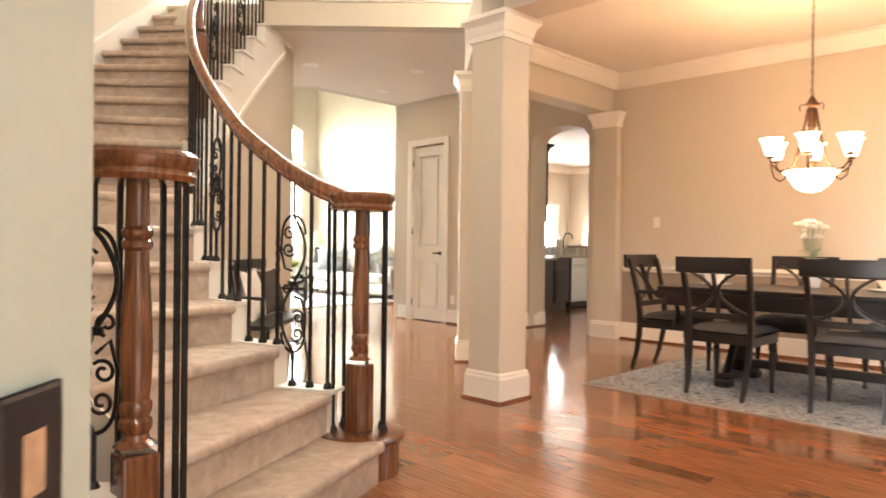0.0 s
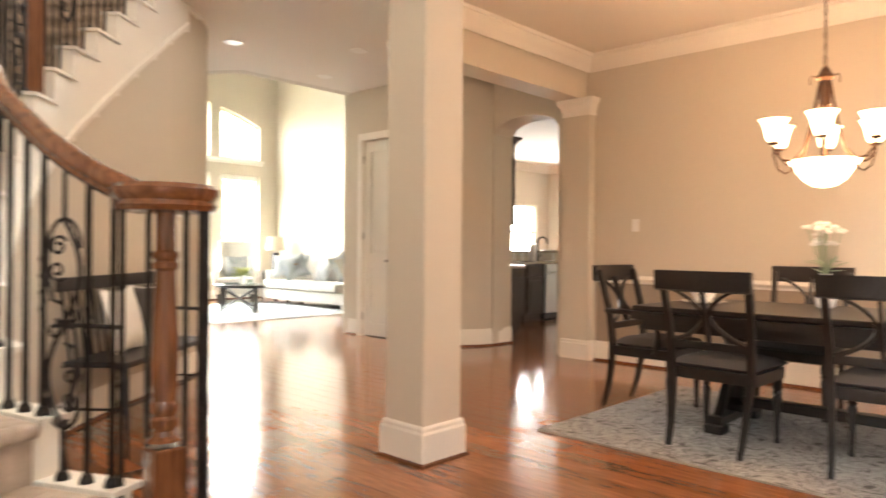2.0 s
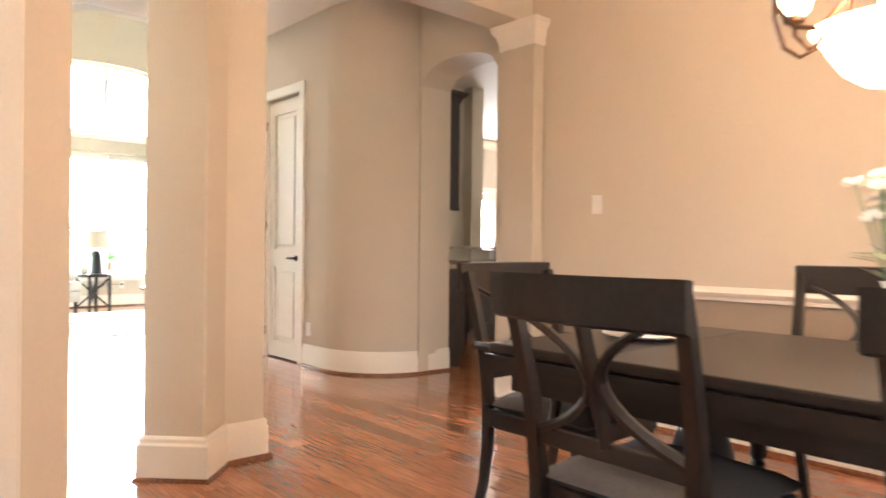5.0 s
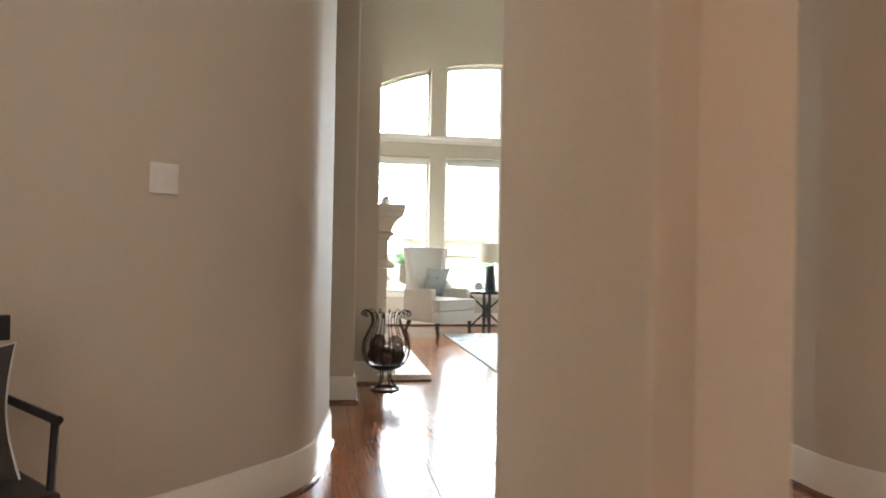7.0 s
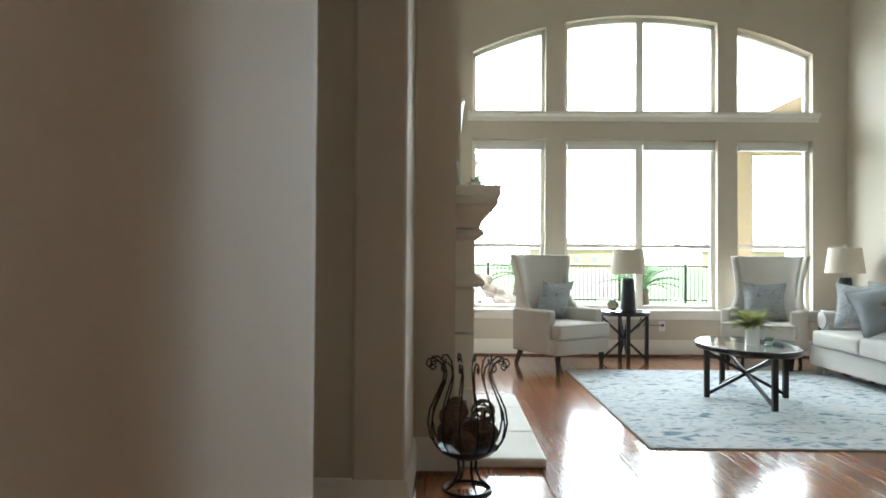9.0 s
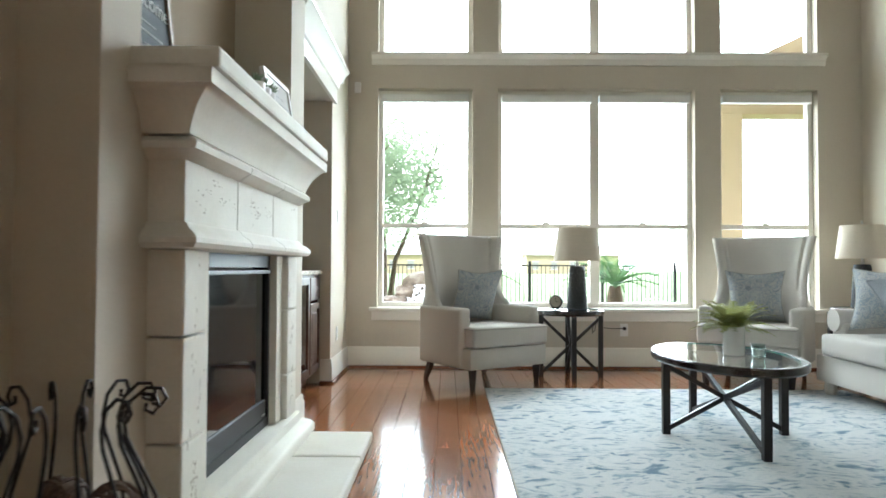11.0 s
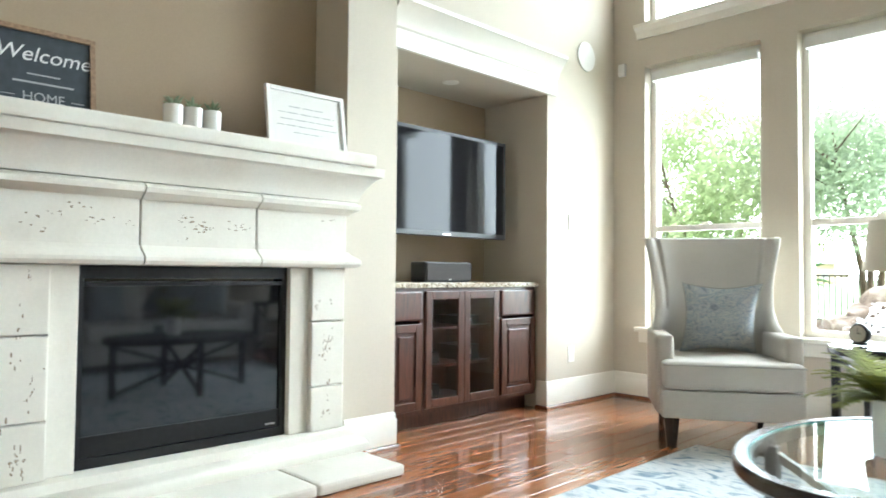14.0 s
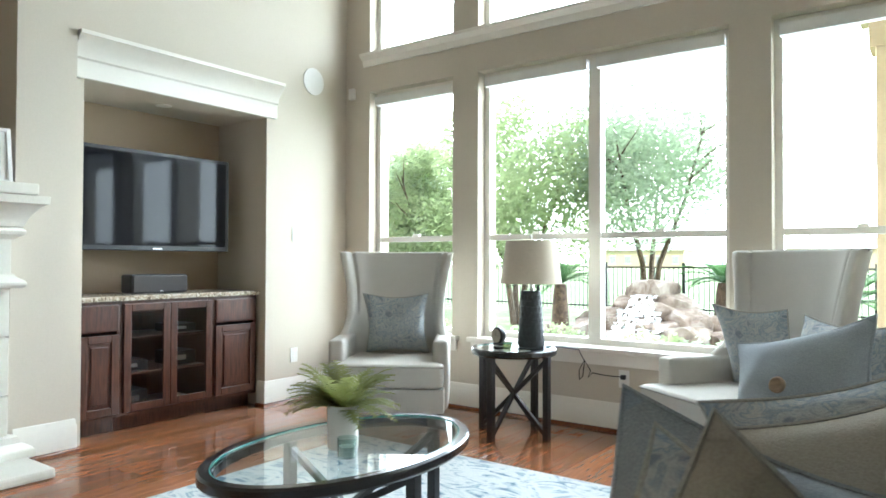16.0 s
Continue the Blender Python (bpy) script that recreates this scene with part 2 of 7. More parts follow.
SHADE = material("linen_lampshade", (0.70, 0.62, 0.50), 0.9, grain=0.12, scale=200, bump=0.2, spec=0.2)
LAMPB = material("charcoal_ceramic", (0.03, 0.032, 0.034), 0.5, grain=0.4, scale=60, bump=0.3)
BRONZE = material("oiled_bronze", (0.10, 0.050, 0.026), 0.4, 0.8, grain=0.4, scale=40, bump=0.1)
NICKEL = material("brushed_nickel", (0.62, 0.61, 0.59), 0.3, 1.0, grain=0.1, scale=60)
STEEL = material("stainless_steel", (0.60, 0.60, 0.60), 0.28, 1.0, grain=0.08, scale=20, stretch=(1, 1, 20))
OPAL = glow("lit_opal_glass", (1.0, 0.72, 0.42), 3.1)
DOWNLIGHT = glow("lit_downlight", (1.0, 0.86, 0.68), 3.7)
CHALK = material("chalkboard", (0.045, 0.055, 0.065), 0.7, grain=0.25, scale=30, bump=0.05)
CHALKW = material("white_lettering", (0.75, 0.75, 0.73), 0.8, grain=0.1, scale=80)
GREYTEXT = material("grey_lettering", (0.42, 0.42, 0.42), 0.8, grain=0.1, scale=80)
OAKF = material("light_oak_frame", (0.34, 0.22, 0.13), 0.5, grain=0.35, scale=10, stretch=(6, 1, 6), bump=0.05)
FERN = leafy(material("fern_green", (0.24, 0.26, 0.085), 0.6, grain=0.45, scale=25, second=(0.32, 0.31, 0.12), big=6, big_amount=0.3), (0.36, 0.38, 0.13))
LEAFG = leafy(material("leaf_green", (0.23, 0.285, 0.19), 0.6, grain=0.3, scale=12, second=(0.32, 0.37, 0.27), big=0.8, big_amount=0.3), (0.42, 0.50, 0.33))
LEAFY = leafy(material("yellow_green_leaf", (0.22, 0.28, 0.13), 0.6, grain=0.35, scale=12, second=(0.29, 0.34, 0.18), big=0.8, big_amount=0.35), (0.40, 0.47, 0.24))
PALM = leafy(material("sago_palm_green", (0.035, 0.095, 0.03), 0.45, grain=0.4, scale=20), (0.08, 0.16, 0.05))
BARK = material("bark", (0.13, 0.085, 0.055), 0.9, grain=0.6, scale=14, bump=0.8)
ROCK = pattern_material("brown_boulder", [(0.3, (0.10, 0.075, 0.06)), (0.5, (0.24, 0.19, 0.155)), (0.7, (0.40, 0.36, 0.32))], 4, 0.85, 0.6, 0.8, fine=40)
WATERF = material("white_falling_water", (0.78, 0.82, 0.84), 0.2, grain=0.25, scale=30, stretch=(6, 6, 1), bump=0.6)
GRASS = pattern_material("lawn", [(0.3, (0.10, 0.14, 0.06)), (0.55, (0.16, 0.21, 0.09)), (0.75, (0.24, 0.27, 0.15))], 1.2, 0.95, 0.9, 0.6, fine=90)
STUCCO = material("tan_stucco", (0.52, 0.42, 0.28), 0.9, grain=0.1, scale=60, bump=0.4)
ROOFT = material("grey_roof", (0.38, 0.37, 0.36), 0.85, grain=0.3, scale=20, bump=0.4)
FLOWERW = material("white_petals", (0.80, 0.78, 0.72), 0.6, grain=0.08, scale=40)
TWIG = material("brown_woven_ball", (0.16, 0.10, 0.065), 0.8, grain=0.5, scale=70, bump=0.8)
PLANK = tint_by_random(material("cherry_floor_plank", (0.40, 0.154, 0.060), 0.16, grain=0.35, scale=5, stretch=(14, 1.1, 1), bump=0.008, big=0.9, big_amount=0.15, coat=0.35), (0.70, 0.64, 0.60), (1.12, 1.16, 1.22))
PLANKS = tint_by_random(material("cherry_floor_planks", (0.40, 0.154, 0.060), 0.16, grain=0.35, scale=5, stretch=(14, 1.1, 1), bump=0.008, big=0.9, big_amount=0.15, coat=0.35), (0.70, 0.64, 0.60), (1.12, 1.16, 1.22), True)
SUBFLOOR = material("dark_joint_wood", (0.05, 0.02, 0.01), 0.6, grain=0.3, scale=20)
SPEAKER = material("pale_speaker_cloth", (0.62, 0.60, 0.55), 0.9, grain=0.3, scale=400, bump=0.4)


# ---- mesh helpers ----
def part(name, bm, mat, parent=None, label="", smooth=False):
    """One mesh object from a bmesh, under a thing or part when given."""
    bmesh.ops.recalc_face_normals(bm, faces=bm.faces)
    me = bpy.data.meshes.new(name)
    bm.to_mesh(me)
    bm.free()
    me.materials.append(mat)
    if smooth:
        for p in me.polygons:
            p.use_smooth = True
        me.set_sharp_from_angle(angle=radians(38))
    ob = new(name, me)
    ob.parent = parent
    if label:
        ob["label"] = label
    return ob


def thing(name, m, label, category, group=""):
    ob = new(name)
    ob.empty_display_size = 0.1
    ob.matrix_basis = m
    return tagged(ob, label, category, group)


def fixed(name, bm, mat, label, category, smooth=False):
    """A piece of the setting."""
    return tagged(part(name, bm, mat, None, "", smooth), label, category, "", "structure")


def box(bm, x0, y0, z0, x1, y1, z1, bevel=0.0, m=None, segs=2):
    vs = [bm.verts.new((x, y, z)) for z in (z0, z1) for x, y in ((x0, y0), (x1, y0), (x1, y1), (x0, y1))]
    fs = [bm.faces.new([vs[i] for i in q]) for q in ((3, 2, 1, 0), (4, 5, 6, 7), (0, 1, 5, 4), (1, 2, 6, 5), (2, 3, 7, 6), (3, 0, 4, 7))]
    if m is not None:
        for v in vs:
            v.co = m @ v.co
    if bevel:
        es = list({e for f in fs for e in f.edges})
        bmesh.ops.bevel(bm, geom=es, offset=bevel, segments=segs, affect="EDGES", profile=0.6)
    return bm


def boxes(*args, bevel=0.0):
    bm = bmesh.new()
    for a in args:
        box(bm, *a, bevel=bevel)
    return bm


def prism(bm, pts, z0, z1, m=None):
    lo, hi = [bm.verts.new((x, y, z0)) for x, y in pts], [bm.verts.new((x, y, z1)) for x, y in pts]
    bm.faces.new(lo[::-1])
    bm.faces.new(hi)
    k = len(pts)
    for i in range(k):
        bm.faces.new((lo[i], lo[(i + 1) % k], hi[(i + 1) % k], hi[i]))
    if m is not None:
        for v in lo + hi:
            v.co = m @ v.co
    return bm


def sweep(bm, path, profile, closed=False, m=None):
    """A closed profile of (offset to the right of the path, height) carried along a line in plan, mitred."""
    k, rings = len(path), []
    for i in range(k):
        p = Vector(path[i])
        a = Vector(path[i - 1]) if (i or closed) else None
        b = Vector(path[(i + 1) % k]) if (i < k - 1 or closed) else None
        d1 = (p - a).normalized() if a is not None else None
        d2 = (b - p).normalized() if b is not None else None
        d1, d2 = d1 or d2, d2 or d1
        n1, n2 = Vector((d1.y, -d1.x)), Vector((d2.y, -d2.x))
        nn = (n1 + n2).normalized()
        nn = nn / max(0.35, nn.dot(n1))
        rings.append([bm.verts.new((p.x + nn.x * o, p.y + nn.y * o, z)) for o, z in profile])
    q = len(profile)
    for i in range(k if closed else k - 1):
        r, s = rings[i], rings[(i + 1) % k]
        for j in range(q):
            bm.faces.new((r[j], r[(j + 1) % q], s[(j + 1) % q], s[j]))
    if not closed:
        bm.faces.new(rings[0][::-1])
        bm.faces.new(rings[-1])
    if m is not None:
        for r in rings:
            for v in r:
                v.co = m @ v.co
    return bm


def tube(bm, pts, radius, seg=8, closed=False, flat=1.0):
    """A round bar along points; radius may be a list."""
    pts = [Vector(p) for p in pts]
    k = len(pts)
    rr = radius if isinstance(radius, (list, tuple)) else [radius] * k
    up, rings = None, []
    for i in range(k):
        d = (pts[(i + 1) % k] if (i < k - 1 or closed) else pts[i]) - (pts[i - 1] if (i or closed) else pts[i])
        d.normalize()
        if up is None:
            up = d.orthogonal().normalized()
        up = (up - d * up.dot(d)).normalized()
        side = d.cross(up)
        rings.append([bm.verts.new(pts[i] + rr[i] * (math.cos(2 * math.pi * j / seg) * up + flat * math.sin(2 * math.pi * j / seg) * side)) for j in range(seg)])
    for i in range(k if closed else k - 1):
        r, s = rings[i], rings[(i + 1) % k]
        for j in range(seg):
            bm.faces.new((r[j], r[(j + 1) % seg], s[(j + 1) % seg], s[j]))
    if not closed:
        bm.faces.new(rings[0][::-1])
        bm.faces.new(rings[-1])
    return bm


def lathe(bm, prof, seg=20, at=(0, 0, 0), sx=1.0, sy=1.0):
    """A turned form from (radius, height), closed at both ends."""
    rings = []
    for r, z in prof:
        rings.append([bm.verts.new((at[0] + sx * r * math.cos(2 * math.pi * j / seg), at[1] + sy * r * math.sin(2 * math.pi * j / seg), at[2] + z)) for j in range(seg)])
    for r, s in zip(rings, rings[1:]):
        for j in range(seg):
            bm.faces.new((r[j], r[(j + 1) % seg], s[(j + 1) % seg], s[j]))
    bm.faces.new(rings[0][::-1])
    bm.faces.new(rings[-1])
    return bm


def bar(bm, a, b, w, h, bevel=0.0):
    """A straight square bar from a to b."""
    a, b = Vector(a), Vector(b)
    d = b - a
    q = d.to_track_quat("Z", "X").to_matrix().to_4x4()
    return box(bm, -w / 2, -h / 2, 0, w / 2, h / 2, d.length, bevel, Matrix.Translation(a) @ q, 1)


def cushion(bm, w, d, t, m=None, puff=0.5, n=12, shape=2.6, ears=0.06):
    """A soft pillow of width w, depth d and thickness t, with pinched corners."""
    grid = []
    for side in (1, -1):
        g = []
        for i in range(n + 1):
            row = []
            for j in range(n + 1):
                u, v = 2 * i / n - 1, 2 * j / n - 1
                e = max(0.0, (1 - abs(u) ** shape) * (1 - abs(v) ** shape)) ** puff
                pull = 1 - ears * (1 - abs(v) ** 2) * abs(u) - ears * (1 - abs(u) ** 2) * abs(v)
                z = side * t / 2 * e + 0.012 * noise.noise(Vector((u * 2.2, v * 2.2, side * 3 + w))) * e
                row.append(bm.verts.new((u * w / 2 * pull, v * d / 2 * pull, z)))
            g.append(row)
        for i in range(n):
            for j in range(n):
                bm.faces.new((g[i][j], g[i + 1][j], g[i + 1][j + 1], g[i][j + 1]))
        grid.append(g)
    vs = [v for g in grid for r in g for v in r]
    if m is not None:
        for v in vs:
            v.co = m @ v.co
    bmesh.ops.remove_doubles(bm, verts=vs, dist=0.0008)
    return bm

# ---- structure ----
BASE = [(0, 0), (0.018, 0), (0.018, 0.155), (0.012, 0.165), (0.012, 0.185), (0.006, 0.195), (0, 0.195)]
SHOE = [(0.018, 0), (0.036, 0), (0.034, 0.012), (0.026, 0.02), (0.018, 0.022)]
CROWN = [(0, 0), (0.012, 0), (0.018, 0.03), (0.05, 0.06), (0.09, 0.125), (0.105, 0.13), (0.105, 0.16), (0, 0.16)]
RAILP = [(0, 0), (0.012, 0), (0.014, 0.02), (0.03, 0.03), (0.036, 0.045), (0.02, 0.06), (0.014, 0.075), (0, 0.075)]
CEIL_Z = 3.08


def skirting(path, name="baseboard", z=0.0, profile=BASE):
    """Baseboard with its dark shoe along a wall's foot; the room lies to the path's right."""
    fixed(name, sweep(bmesh.new(), path, profile), TRIM, "white painted baseboard along the wall's foot", "baseboard", True)
    if profile is BASE:
        fixed("trim", sweep(bmesh.new(), path, SHOE), STAIRWOOD, "thin dark wood shoe strip along the floor", "trim", True)


fixed("floor", boxes((-1.5, -1.2, -0.2, 15.2, 14.2, -0.012)), SUBFLOOR, "wooden subfloor below the plank floor", "floor")

# window wall of the living room, with an arched head
WIN = ((5.06, 5.95), (6.19, 8.035), (8.275, 9.185))
WY0, WY1 = 13.96, 14.22


def arch_z(x):
    return math.sqrt(4.86 ** 2 - (x - 7.115) ** 2) - 0.72


bm = bmesh.new()
edges = [4.3] + [v for w in WIN for v in w] + [9.9]
for a, b in zip(edges[::2], edges[1::2]):
    box(bm, a, WY0, -0.1, b, WY1, 5.6)
for a, b in WIN:
    box(bm, a, WY0, -0.1, b, WY1, 0.55)
    box(bm, a, WY0, 2.62, b, WY1, 2.95)
    k = 12
    low = [(a + (b - a) * i / k, arch_z(a + (b - a) * i / k)) for i in range(k + 1)]
    rot = Matrix(((1, 0, 0, 0), (0, 0, 1, 0), (0, 1, 0, 0), (0, 0, 0, 1)))
    prism(bm, low + [(b, 5.6), (a, 5.6)], WY0, WY1, rot)
fixed("wall_north", bm, WALL, "tall beige painted wall with arched windows", "wall")


def window_unit(name, a, b, z0, z1, arched, split, rail):
    """A white window: frame, sill, rails and panes, set into the wall's thickness."""
    w = tagged(new(name), "white framed window with clear panes in a beige wall", "window", "", "structure")
    y0, y1, f = 14.06, 14.12, 0.045
    bm = bmesh.new()
    if arched:
        k = 12
        top = [(a + (b - a) * i / k, arch_z(a + (b - a) * i / k)) for i in range(k + 1)]
        inner = [(x, z - f * 1.1) for x, z in top]
        rot = Matrix(((1, 0, 0, 0), (0, 0, 1, 0), (0, 1, 0, 0), (0, 0, 0, 1)))
        for i in range(k):
            prism(bm, [top[i], top[i + 1], inner[i + 1], inner[i]], y0, y1, rot)
        za, zb = arch_z(a) - f * 0.5, arch_z(b) - f * 0.5
    else:
        box(bm, a, y0, z1 - f, b, y1, z1)
        za = zb = z1 - f
    box(bm, a, y0, z0, a + f, y1, za)
    box(bm, b - f, y0, z0, b, y1, zb)
    box(bm, a + f, y0, z0, b - f, y1, z0 + f)
    part("window_frame", bm, TRIM, w)
    mids = [a + f, b - f]
    if split:
        c = (a + b) / 2
        zt = (arch_z(c) if arched else z1) - f
        part("mullion", boxes((c - 0.045, y0 - 0.01, z0 + f, c + 0.045, y1 + 0.01, zt)), TRIM, w)
        mids = [a + f, c - 0.045, c + 0.045, b - f]
    for p, q in zip(mids[::2], mids[1::2]):
        if rail:
            part("sash_rail", boxes((p, y0 + 0.005, rail - 0.022, q, y1 - 0.005, rail + 0.022), bevel=0.004), TRIM, w)
            part("sash_lock", boxes(((p + q) / 2 - 0.03, y0 - 0.012, rail + 0.02, (p + q) / 2 + 0.03, y0 + 0.02, rail + 0.04), bevel=0.004), TRIM, w)
            part("blind_headrail", boxes((p - 0.01, y0 - 0.07, z1 - f - 0.075, q + 0.01, y0 - 0.012, z1 - f), bevel=0.006), PLATE_W, w)
        zs = [z0 + f, rail, z1 - f] if rail else [z0 + f, None]
        for lo, hi in zip(zs, zs[1:]):
            bm = bmesh.new()
            if hi is None:
                k = 8
                pts = [(p + (q - p) * i / k, arch_z(p + (q - p) * i / k) - f) for i in range(k + 1)]
                vs = [bm.verts.new((x, 14.09, z)) for x, z in [(p, lo)] + pts + [(q, lo)]]
            else:
                vs = [bm.verts.new((x, 14.09, z)) for x, z in ((p, lo), (q, lo), (q, hi), (p, hi))]
            bm.faces.new(vs)
            g = part("pane", bm, GLASS, w)
            g.visible_shadow = False
    if not arched:
        bm = boxes((a - 0.07, 13.90, 0.525, b + 0.07, 14.06, 0.56), bevel=0.008)
        box(bm, a - 0.05, 13.94, 0.44, b + 0.05, 13.957, 0.525, 0.004)
        part("window_sill", bm, TRIM, w)
    return w


for i, (a, b) in enumerate(WIN):
    window_unit("window_%d" % (i + 1), a, b, 0.56, 2.62, False, i == 1, 1.33)
    window_unit("window_%d" % (i + 4), a, b, 2.95, 0, True, i == 1, None)
LEDGE = [(0, 0), (0.02, 0.0), (0.03, 0.05), (0.07, 0.08), (0.07, 0.105), (0, 0.105)]
fixed("trim", sweep(bmesh.new(), [(5.0, 13.958), (9.25, 13.958)], [(o, 2.84 + z) for o, z in LEDGE]), TRIM, "white moulded ledge under the arched windows", "trim")

# living room: west wall with chimney breast and media niche
bm = bmesh.new()
for a in ((4.05, 9.33, 0, 4.56, 11.64, 5.6), (4.56, 9.33, 0, 4.81, 9.56, 5.6), (4.56, 9.56, 0, 4.78, 11.22, 1.42), (4.56, 11.22, 0, 4.87, 11.553, 5.6), (4.56, 11.553, 0, 4.78, 11.64, 5.6),
          (4.78, 9.56, 0, 4.81, 9.66, 1.42), (4.78, 11.20, 0, 4.87, 11.22, 1.42),
          (4.56, 9.56, 3.9, 4.87, 11.22, 5.6), (4.05, 11.64, 2.275, 4.78, 13.067, 5.6), (4.05, 11.64, 0, 4.16, 13.067, 2.275), (4.05, 13.067, 0, 4.78, 13.96, 5.6)):
    box(bm, *a)
fixed("wall_west", bm, WALL, "beige painted wall with fireplace recess and media niche", "wall")
fixed("wall_accent", boxes((4.56, 9.56, 1.42, 4.564, 11.22, 3.9)), ACCENT, "darker tan painted recess above the mantel", "wall")
fixed("wall_niche", boxes((4.16, 11.64, 0, 4.166, 13.067, 2.275)), ACCENT, "darker tan painted back of the media niche", "wall")
bm = bmesh.new()
sweep(bm, [(4.776, 11.56), (4.776, 13.15)], [(0, 2.275), (0.03, 2.275), (0.03, 2.385), (0.045, 2.395), (0.05, 2.435), (0.08, 2.465), (0.115, 2.515), (0.13, 2.52), (0.13, 2.545), (0, 2.545)])
fixed("trim", bm, TRIM, "white crown moulded header over the media niche", "trim", True)

# living room: east and south walls, ceiling
fixed("wall_east", boxes((9.6, 7.6, -0.1, 9.8, 14.2, 5.6)), WALL, "tall plain beige painted wall", "wall")
fixed("wall_south", boxes((6.76, 7.75, -0.1, 9.6, 7.9, 5.6)), WALL, "plain beige painted wall", "wall")
fixed("ceiling_living", boxes((3.0, 7.6, 5.6, 9.9, 14.3, 5.8)), CEIL, "high pale ceiling of the living room", "ceiling")
bm = bmesh.new()
prism(bm, [(6.76, 7.75), (5.2, 7.75), (4.55, 8.62), (4.3, 8.62), (4.3, 8.75), (4.62, 8.75), (5.27, 7.9), (6.76, 7.9)], CEIL_Z, 5.6)
box(bm, 4.05, 8.75, CEIL_Z, 4.3, 9.33, 5.6)
fixed("wall_header", bm, WALL, "beige painted header over the hall's opening", "wall")
bm = bmesh.new()
box(bm, 3.0, 8.64, 0, 4.59, 9.33, 5.6)
box(bm, 3.0, 6.9, 0, 3.2, 8.64, CEIL_Z)
box(bm, 4.36, 8.615, 0, 4.59, 8.65, CEIL_Z, 0.014)
fixed("wall_pilaster", bm, WALL, "beige painted pilaster where hall meets living room", "wall")

# hall: wall below the stairs with a rounded corner
HALLWALL = [(2.34, 4.87), (2.49, 5.06), (2.65, 5.24), (2.84, 5.42), (3.03, 5.59), (3.22, 5.75), (3.42, 5.91), (3.62, 6.07), (3.86, 6.29)]
HALLWALL += [(4.335 - 0.62 + 0.62 * math.cos(radians(a)), 7.03 + 0.62 * math.sin(radians(a))) for a in range(-45, -8, 4)]
HALLWALL += [(4.395, 7.52)] + [(4.218 + 0.18 * math.cos(radians(a)), 7.55 + 0.18 * math.sin(radians(a))) for a in range(-4, 91, 13)] + [(3.2, 7.73)]
bm = bmesh.new()
prism(bm, HALLWALL[7:] + [(3.2, 6.9), (3.45, 6.25)], 0, CEIL_Z)
fixed("wall_curved_west", bm, WALL, "beige painted wall with a rounded corner", "wall", True)

# hall: closet wall with a rounded corner, arch to the kitchen
CLOSET = [(6.76, 7.9), (6.74, 7.75), (6.74, 6.42)]
CURVE = [(6.74 + 0.60 - 0.60 * math.cos(radians(a)), 6.42 - 0.60 * math.sin(radians(a))) for a in range(0, 91, 6)]
bm = bmesh.new()
prism(bm, [(6.74, 6.42), (6.74, 6.86), (6.94, 6.86), (6.94, 6.42)], 0, CEIL_Z)
box(bm, 6.74, 6.86, 2.44, 6.94, 7.50, CEIL_Z)
box(bm, 6.74, 7.50, 0, 6.94, 7.75, CEIL_Z)
fixed("wall_closet", bm, WALL, "beige painted wall around a narrow closet door", "wall")
bm = bmesh.new()
prism(bm, CURVE + [(7.34, 6.42)], 0, CEIL_Z)
fixed("wall_curved_east", bm, WALL, "beige painted rounded wall corner", "wall", True)
# arch wall
bm = bmesh.new()
box(bm, 7.26, 5.80, 0, 7.59, 5.82, CEIL_Z)
box(bm, 7.34, 5.82, 0, 7.59, 6.42, CEIL_Z)
box(bm, 7.26, 4.46, 0, 7.59, 4.93, CEIL_Z)
k, ya, yb = 14, 4.93, 5.80
arc = [(ya + (yb - ya) * i / k, 2.40 + 0.165 * math.sqrt(max(0, 1 - (2 * i / k - 1) ** 2))) for i in range(k + 1)]
rotx = Matrix(((0, 0, 1, 0), (1, 0, 0, 0), (0, 1, 0, 0), (0, 0, 0, 1)))
prism(bm, arc + [(yb, CEIL_Z), (ya, CEIL_Z)], 7.26, 7.59, rotx)
fixed("wall_arch", bm, WALL, "beige painted wall with an arched opening to the kitchen", "wall")

# dining room walls
DX = 7.25
bm = bmesh.new()
box(bm, DX, -0.7, 0.80, DX + 0.2, 4.46, CEIL_Z)
fixed("wall_dining", bm, WALL, "beige painted dining wall above the chair rail", "wall")
fixed("wall_dining_lower", boxes((DX + 0.003, -0.7, 0, DX + 0.2, 4.46, 0.80)), TAUPE, "taupe painted dining wall below the chair rail", "wall")
fixed("trim", sweep(bmesh.new(), [(DX, 4.44), (DX, -0.5)], [(o, 0.78 + z) for o, z in RAILP]), TRIM, "white chair rail between two wall colours", "trim", True)
bm = bmesh.new()
for a in ((2.9, -0.7, 0, 4.7, -0.5, CEIL_Z), (6.5, -0.7, 0, DX, -0.5, CEIL_Z), (4.7, -0.7, 0, 6.5, -0.5, 0.6), (4.7, -0.7, 2.6, 6.5, -0.5, CEIL_Z)):
    box(bm, *a)
fixed("wall_dining_south", bm, WALL, "beige painted wall with a front window", "wall")
skirting([(DX, 4.46), (DX, -0.5)])
fixed("ceiling_dining", prism(bmesh.new(), [(2.9, -0.7), (7.45, -0.7), (7.45, 4.75), (5.05, 4.75), (4.88, 4.6), (3.8, 3.43), (2.9, 3.4)], 3.05, 3.25), CEIL, "flat warm white dining ceiling", "ceiling")
